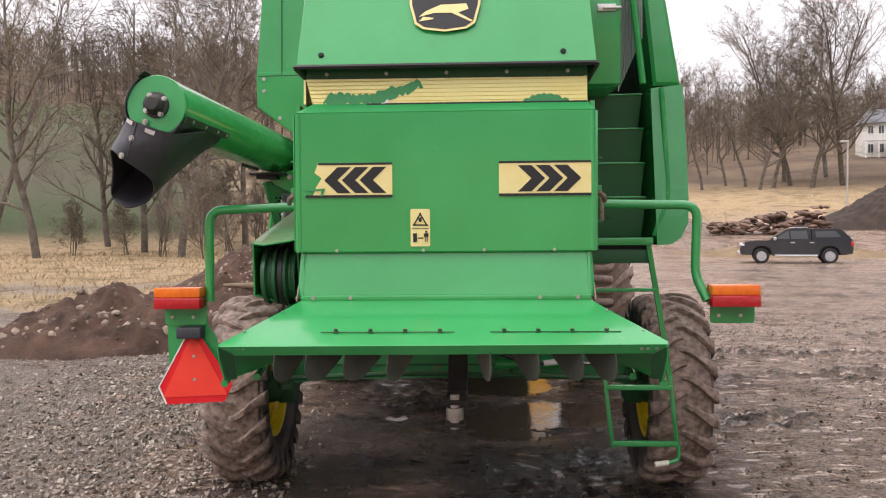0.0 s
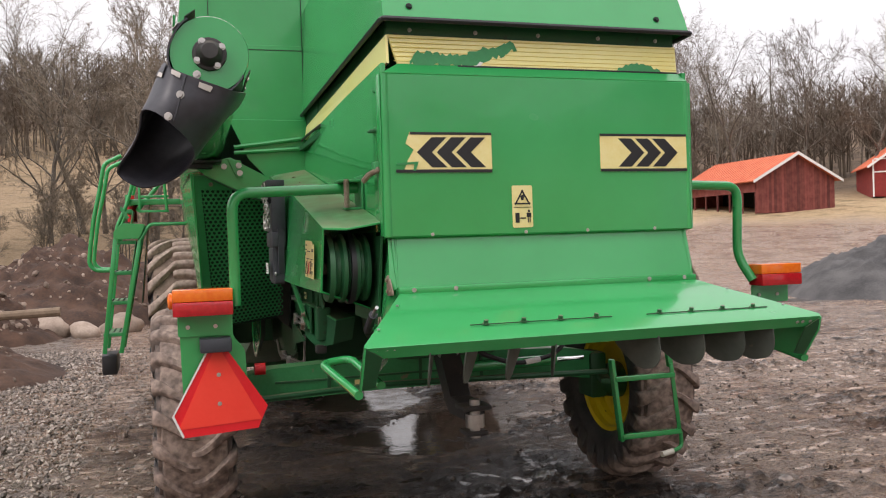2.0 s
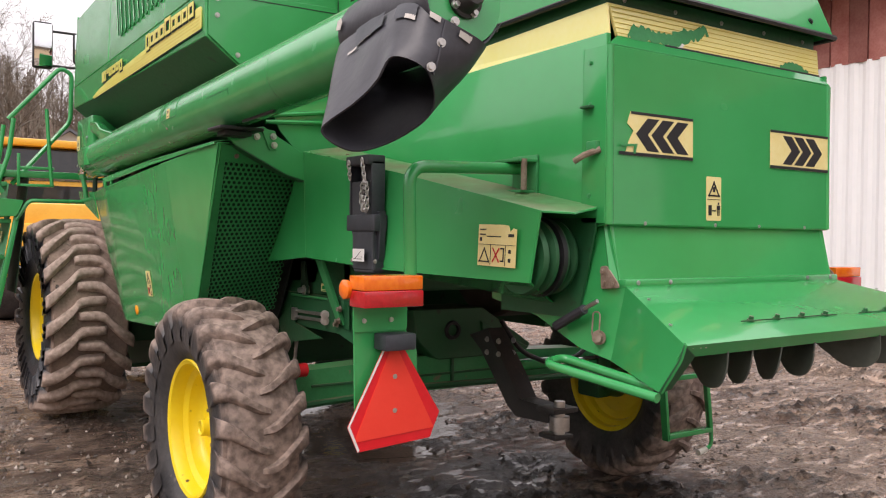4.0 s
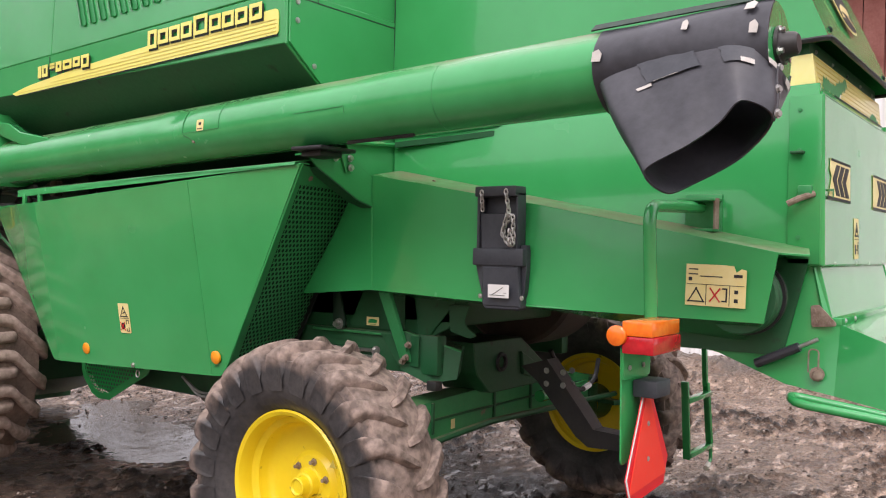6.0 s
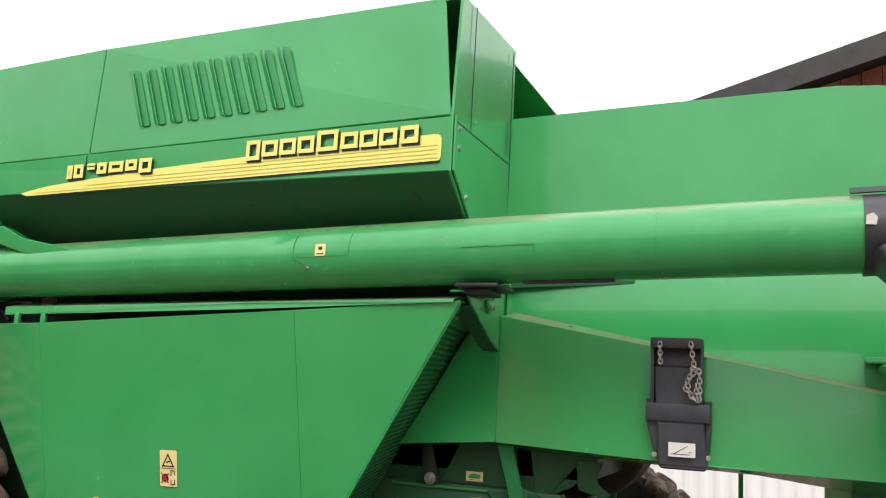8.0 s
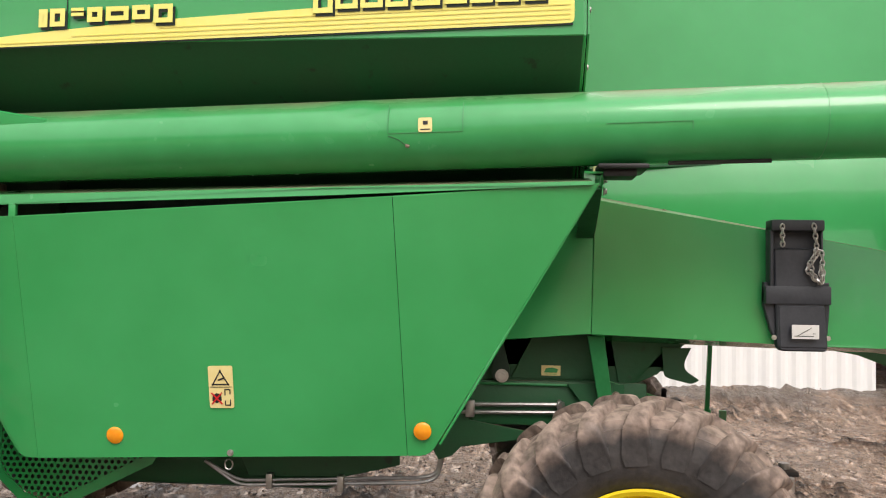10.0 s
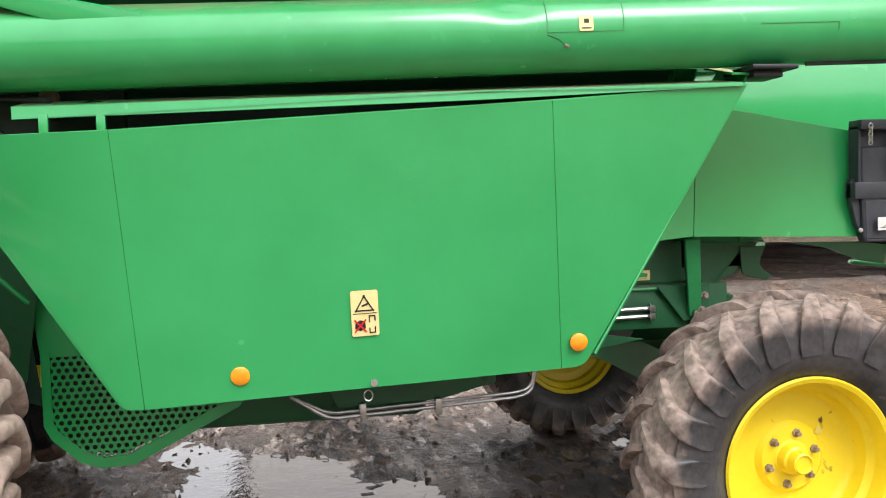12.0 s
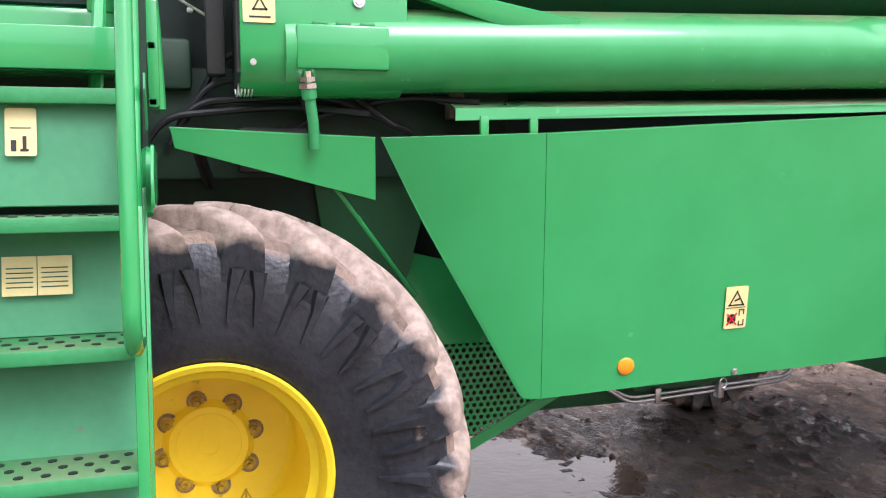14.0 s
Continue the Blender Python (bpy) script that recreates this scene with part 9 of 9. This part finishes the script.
put("wall", mesh_of(box((-7.2, 0, 0), (7.2, 8, 6.0), 0), "wall", PLASTER), villa, VILLA)
put("gable_wall", mesh_of(plate([(0.6, -0.9, 0), (6.6, -0.9, 0), (6.6, -0.9, 6.0), (3.6, -0.9, 8.3), (0.6, -0.9, 6.0)], 0.9, 0, out=(0, -1, 0)), "gable_wall", PLASTER), villa, VILLA)
bm = bmesh.new()
add_plate(bm, [(-7.8, -0.6, 5.9), (7.8, -0.6, 5.9), (5.5, 4, 8.6), (-5.5, 4, 8.6)], 0.2, 0, out=(0, -1, 1))
add_plate(bm, [(-7.8, 8.6, 5.9), (7.8, 8.6, 5.9), (5.5, 4, 8.6), (-5.5, 4, 8.6)], 0.2, 0, out=(0, 1, 1))
add_plate(bm, [(-7.8, -0.6, 5.9), (-7.8, 8.6, 5.9), (-5.5, 4, 8.6)], 0.2, 0, out=(-1, 0, 1))
add_plate(bm, [(7.8, -0.6, 5.9), (7.8, 8.6, 5.9), (5.5, 4, 8.6)], 0.2, 0, out=(1, 0, 1))
put("roof", mesh_of(bm, "roof", SLATE), villa, VILLA)
for sx in (-1, 1):
    put("gable_roof", mesh_of(plate([(3.6, -1.4, 8.5), (3.6 + sx * 3.5, -1.4, 5.8), (3.6 + sx * 3.5, 3, 5.8), (3.6, 3, 8.5)], 0.15, 0, out=(0, 0, 1)), "gable_roof", SLATE), villa, VILLA)
for xx in (-6.0, -3.8, -1.6, 1.2, 3.0, 4.8):
    for zz in (0.9, 3.9):
        yy = -0.05 if xx < 0.6 else -0.95
        wf = put("window", mesh_of(box((xx, yy, zz), (xx + 1.3, yy + 0.06, zz + 1.6), 0), "window", WHITE_WOOD), villa, VILLA)
        for i in range(2):
            put("pane", mesh_of(box((xx + 0.1 + 0.58 * i, yy - 0.02, zz + 0.1), (xx + 0.6 + 0.58 * i, yy, zz + 1.5), 0), "pane", CAR_GLASS), wf, VILLA)
bal = put("balcony", mesh_of(box((-7.0, -2.4, 2.8), (6.9, -0.96, 3.05), 0), "balcony", WHITE_WOOD), villa, VILLA)
put("balcony_rail", mesh_of(box((-7.0, -2.4, 3.85), (6.9, -2.3, 3.95), 0), "balcony_rail", WHITE_WOOD), bal, VILLA)
for k in range(22):
    put("baluster", mesh_of(box((-6.98 + 0.655 * k, -2.38, 3.05), (-6.90 + 0.655 * k, -2.32, 3.85), 0), "baluster", WHITE_WOOD), bal, VILLA)
for k in range(6):
    put("pillar", mesh_of(box((-6.9 + 2.7 * k, -2.35, 0), (-6.6 + 2.7 * k, -2.05, 2.8), 0), "pillar", WHITE_WOOD), bal, VILLA)
x, y = polar(22.6, 78)
lp = thing("street_lamp", "slender grey steel lamp post", "street lamp", at=Matrix.Translation((x, y, ground_z(x, y))))
m = Matrix.Translation((x, y, ground_z(x, y)))
put("pole", mesh_of(tube([(0, 0, 0), (0, 0, 6.2)], 0.07, 8), "pole", SILVER), lp, m)
put("lamp_head", mesh_of(box((-0.6, -0.12, 6.15), (0.1, 0.12, 6.3), 0.03), "lamp_head", SILVER), lp, m)

# ---- big shed beside the harvester: white corrugated sheet below, red boards above
SHEET = mat("white_corrugated_sheet", (0.82, 0.83, 0.84), (0.87, 0.87, 0.87), rough=0.45, scale=0.7, fine=9)
shed = thing("machine_shed", "large shed with white corrugated walls and red boarded gable", "shed")
SXX, RIDGE_Y, RIDGE_Z, SL = 7.68, 0.53, 7.21, 0.305


def shed_roof(y):
    return RIDGE_Z - SL * abs(y - RIDGE_Y)


bm = bmesh.new()
ys = np.arange(1.35, 8.35, 0.05)
prof = [(SXX + (0.012 if (k // 2) % 2 else -0.012), y) for k, y in enumerate(ys)]
a = [bm.verts.new((x, y, -0.05)) for x, y in prof]
b = [bm.verts.new((x, y, 3.84)) for x, y in prof]
for i in range(len(prof) - 1):
    bm.faces.new((a[i], a[i + 1], b[i + 1], b[i]))
wall = put("corrugated_wall", mesh_of(bm, "corrugated_wall", SHEET, 20), shed, None, "white corrugated sheet wall")
put("wall_core", mesh_of(box((SXX + 0.02, 1.35, -0.1), (SXX + 0.2, 8.3, 3.84), 0), "wall_core", SHEET), shed)
bm = bmesh.new()
ys = np.arange(-7.5, -3.2, 0.05)
a = [bm.verts.new((SXX + (0.012 if (k // 2) % 2 else -0.012), y, -0.05)) for k, y in enumerate(ys)]
b = [bm.verts.new((SXX + (0.012 if (k // 2) % 2 else -0.012), y, 3.84)) for k, y in enumerate(ys)]
for i in range(len(ys) - 1):
    bm.faces.new((a[i], a[i + 1], b[i + 1], b[i]))
put("corrugated_wall", mesh_of(bm, "corrugated_wall", SHEET, 20), shed)
GABLE = mat("faded_red_gable_boards", (0.26, 0.075, 0.062), (0.40, 0.17, 0.145), rough=0.8, scale=3, fine=35, bump=0.25, per_object=0.25)
gb = put("gable_wall", mesh_of(box((SXX + 0.05, -7.4, 3.84), (SXX + 0.2, 8.3, 4.7), 0), "gable_wall", GABLE), shed)
n_b = 62
for k in range(n_b):
    y0 = -7.5 + 15.85 * k / n_b
    y1 = y0 + 15.85 / n_b - 0.014
    if shed_roof(y0) > 3.95 and shed_roof(y1) > 3.95:
        off = 0.016 * (k % 2)
        put("board", mesh_of(plate([(SXX - off, y0, 3.82), (SXX - off, y1, 3.82), (SXX - off, y1, shed_roof(y1) - 0.08), (SXX - off, y0, shed_roof(y0) - 0.08)], 0.024, 0, out=(-1, 0, 0)), "board", GABLE, 0), gb)
ROOFING = mat("black_roofing", (0.02, 0.021, 0.024), (0.04, 0.04, 0.044), rough=0.6)
for y_e in (9.1, -8.3):
    put("roof", mesh_of(plate([(SXX - 0.7, RIDGE_Y, RIDGE_Z + 0.1), (SXX - 0.7, y_e, shed_roof(y_e) + 0.1), (SXX + 16, y_e, shed_roof(y_e) + 0.1), (SXX + 16, RIDGE_Y, RIDGE_Z + 0.1)], 0.08, 0, out=(0, 0, 1)), "roof", ROOFING), shed, None, "black sheet roof")
    put("barge_board", mesh_of(plate([(SXX - 0.72, RIDGE_Y, RIDGE_Z + 0.12), (SXX - 0.72, y_e, shed_roof(y_e) + 0.12), (SXX - 0.72, y_e, shed_roof(y_e) - 0.2), (SXX - 0.72, RIDGE_Y, RIDGE_Z - 0.2)], 0.04, 0, out=(-1, 0, 0)), "barge_board", ROOFING), shed)
put("side_wall", mesh_of(box((SXX + 0.2, 8.1, -0.1), (SXX + 15, 8.3, 4.8), 0), "side_wall", SHEET), shed)
put("side_wall", mesh_of(box((SXX + 0.2, -7.5, -0.1), (SXX + 15, -7.3, 4.8), 0), "side_wall", SHEET), shed)
put("rear_wall", mesh_of(box((SXX + 14.8, -7.3, -0.1), (SXX + 15, 8.1, 4.8), 0), "rear_wall", SHEET), shed)
DIRT = mat("shed_dirt_floor", (0.06, 0.042, 0.032), (0.11, 0.08, 0.06), rough=0.9, scale=1, fine=14)
put("shed_floor", mesh_of(box((SXX + 0.1, -7.3, -0.1), (SXX + 14.8, 8.1, -0.02), 0), "shed_floor", DIRT), shed)

# ---- yellow wheel loader and a pale house far behind the front wheel
LOADER = mat("loader_yellow", (0.72, 0.36, 0.03), (0.80, 0.44, 0.05), rough=0.4, scale=2, fine=20, spots=0.1)
ld_m = Matrix.Translation((0.4, 20.5, ground_z(0.4, 20.5)))
ld = thing("wheel_loader", "yellow wheel loader parked behind the harvester", "wheel loader", at=ld_m)
put("rear_body", mesh_of(box((-1.2, -3.4, 1.0), (1.2, -0.6, 2.05), 0.12), "rear_body", LOADER), ld, ld_m)
put("counterweight", mesh_of(box((-1.25, -3.7, 0.8), (1.25, -3.1, 1.7), 0.1), "counterweight", LOADER), ld, ld_m)
cb = put("cab", mesh_of(box((-0.85, -0.6, 1.5), (0.85, 1.0, 3.2), 0.1), "cab", CAB_GLASS), ld, ld_m)
put("cab_roof", mesh_of(box((-0.95, -0.7, 3.2), (0.95, 1.1, 3.35), 0.05), "cab_roof", LOADER), cb, ld_m)
put("front_body", mesh_of(box((-0.7, 1.0, 0.9), (0.7, 2.6, 1.6), 0.1), "front_body", LOADER), ld, ld_m)
put("boom", mesh_of(tube(bent([(0, 1.6, 1.7), (0, 2.8, 1.9), (0, 3.8, 0.7)], 0.3), 0.18, 8), "boom", LOADER), ld, ld_m)
put("bucket", mesh_of(plate([(-1.3, 3.6, 0.2), (-1.3, 4.7, 0.2), (-1.3, 4.0, 1.2), (-1.3, 3.6, 1.1)], 2.6, 0.02, out=(-1, 0, 0)), "bucket", LOADER), ld, ld_m)
for sx in (-1, 1):
    for yy in (-1.9, 1.8):
        m = ld_m @ Matrix.Translation((sx * 0.95, yy, 0.75)) @ (Matrix.Identity(4) if sx > 0 else pose(0, 0, 0, 0, 0, 180))
        w = put("wheel", mesh_of(lathe([(0.12, 0.02), (0.12, 0.3), (0.2, 0.38), (0.24, 0.4)], 28), "wheel", LOADER), ld, m)
        put("tyre", mesh_of(lathe([(0.24, 0.4), (0.28, 0.5), (0.26, 0.7), (0.2, 0.75), (-0.2, 0.75), (-0.26, 0.6)], 32), "tyre", TYRE), w, m)
hm = Matrix.Translation((9.5, 64, ground_z(9.5, 64))) @ pose(0, 0, 0, 0, 0, -10)
ph = thing("pale_house", "pale rendered house with dark roof beyond the yard", "house", at=hm)
put("wall", mesh_of(plate([(-4, 0, 0), (4, 0, 0), (4, 0, 4.5), (0, 0, 7.2), (-4, 0, 4.5)], 8, 0, out=(0, -1, 0)), "wall", PLASTER), ph, hm)
for sx in (-1, 1):
    put("roof", mesh_of(plate([(0, -0.5, 7.4), (sx * 4.5, -0.5, 4.3), (sx * 4.5, 8.5, 4.3), (0, 8.5, 7.4)], 0.15, 0, out=(0, 0, 1)), "roof", SLATE), ph, hm)
    put("window", mesh_of(box((sx * 2 - 0.5, -0.05, 2.4), (sx * 2 + 0.5, 0.02, 3.7), 0), "window", CAR_GLASS), ph, hm)
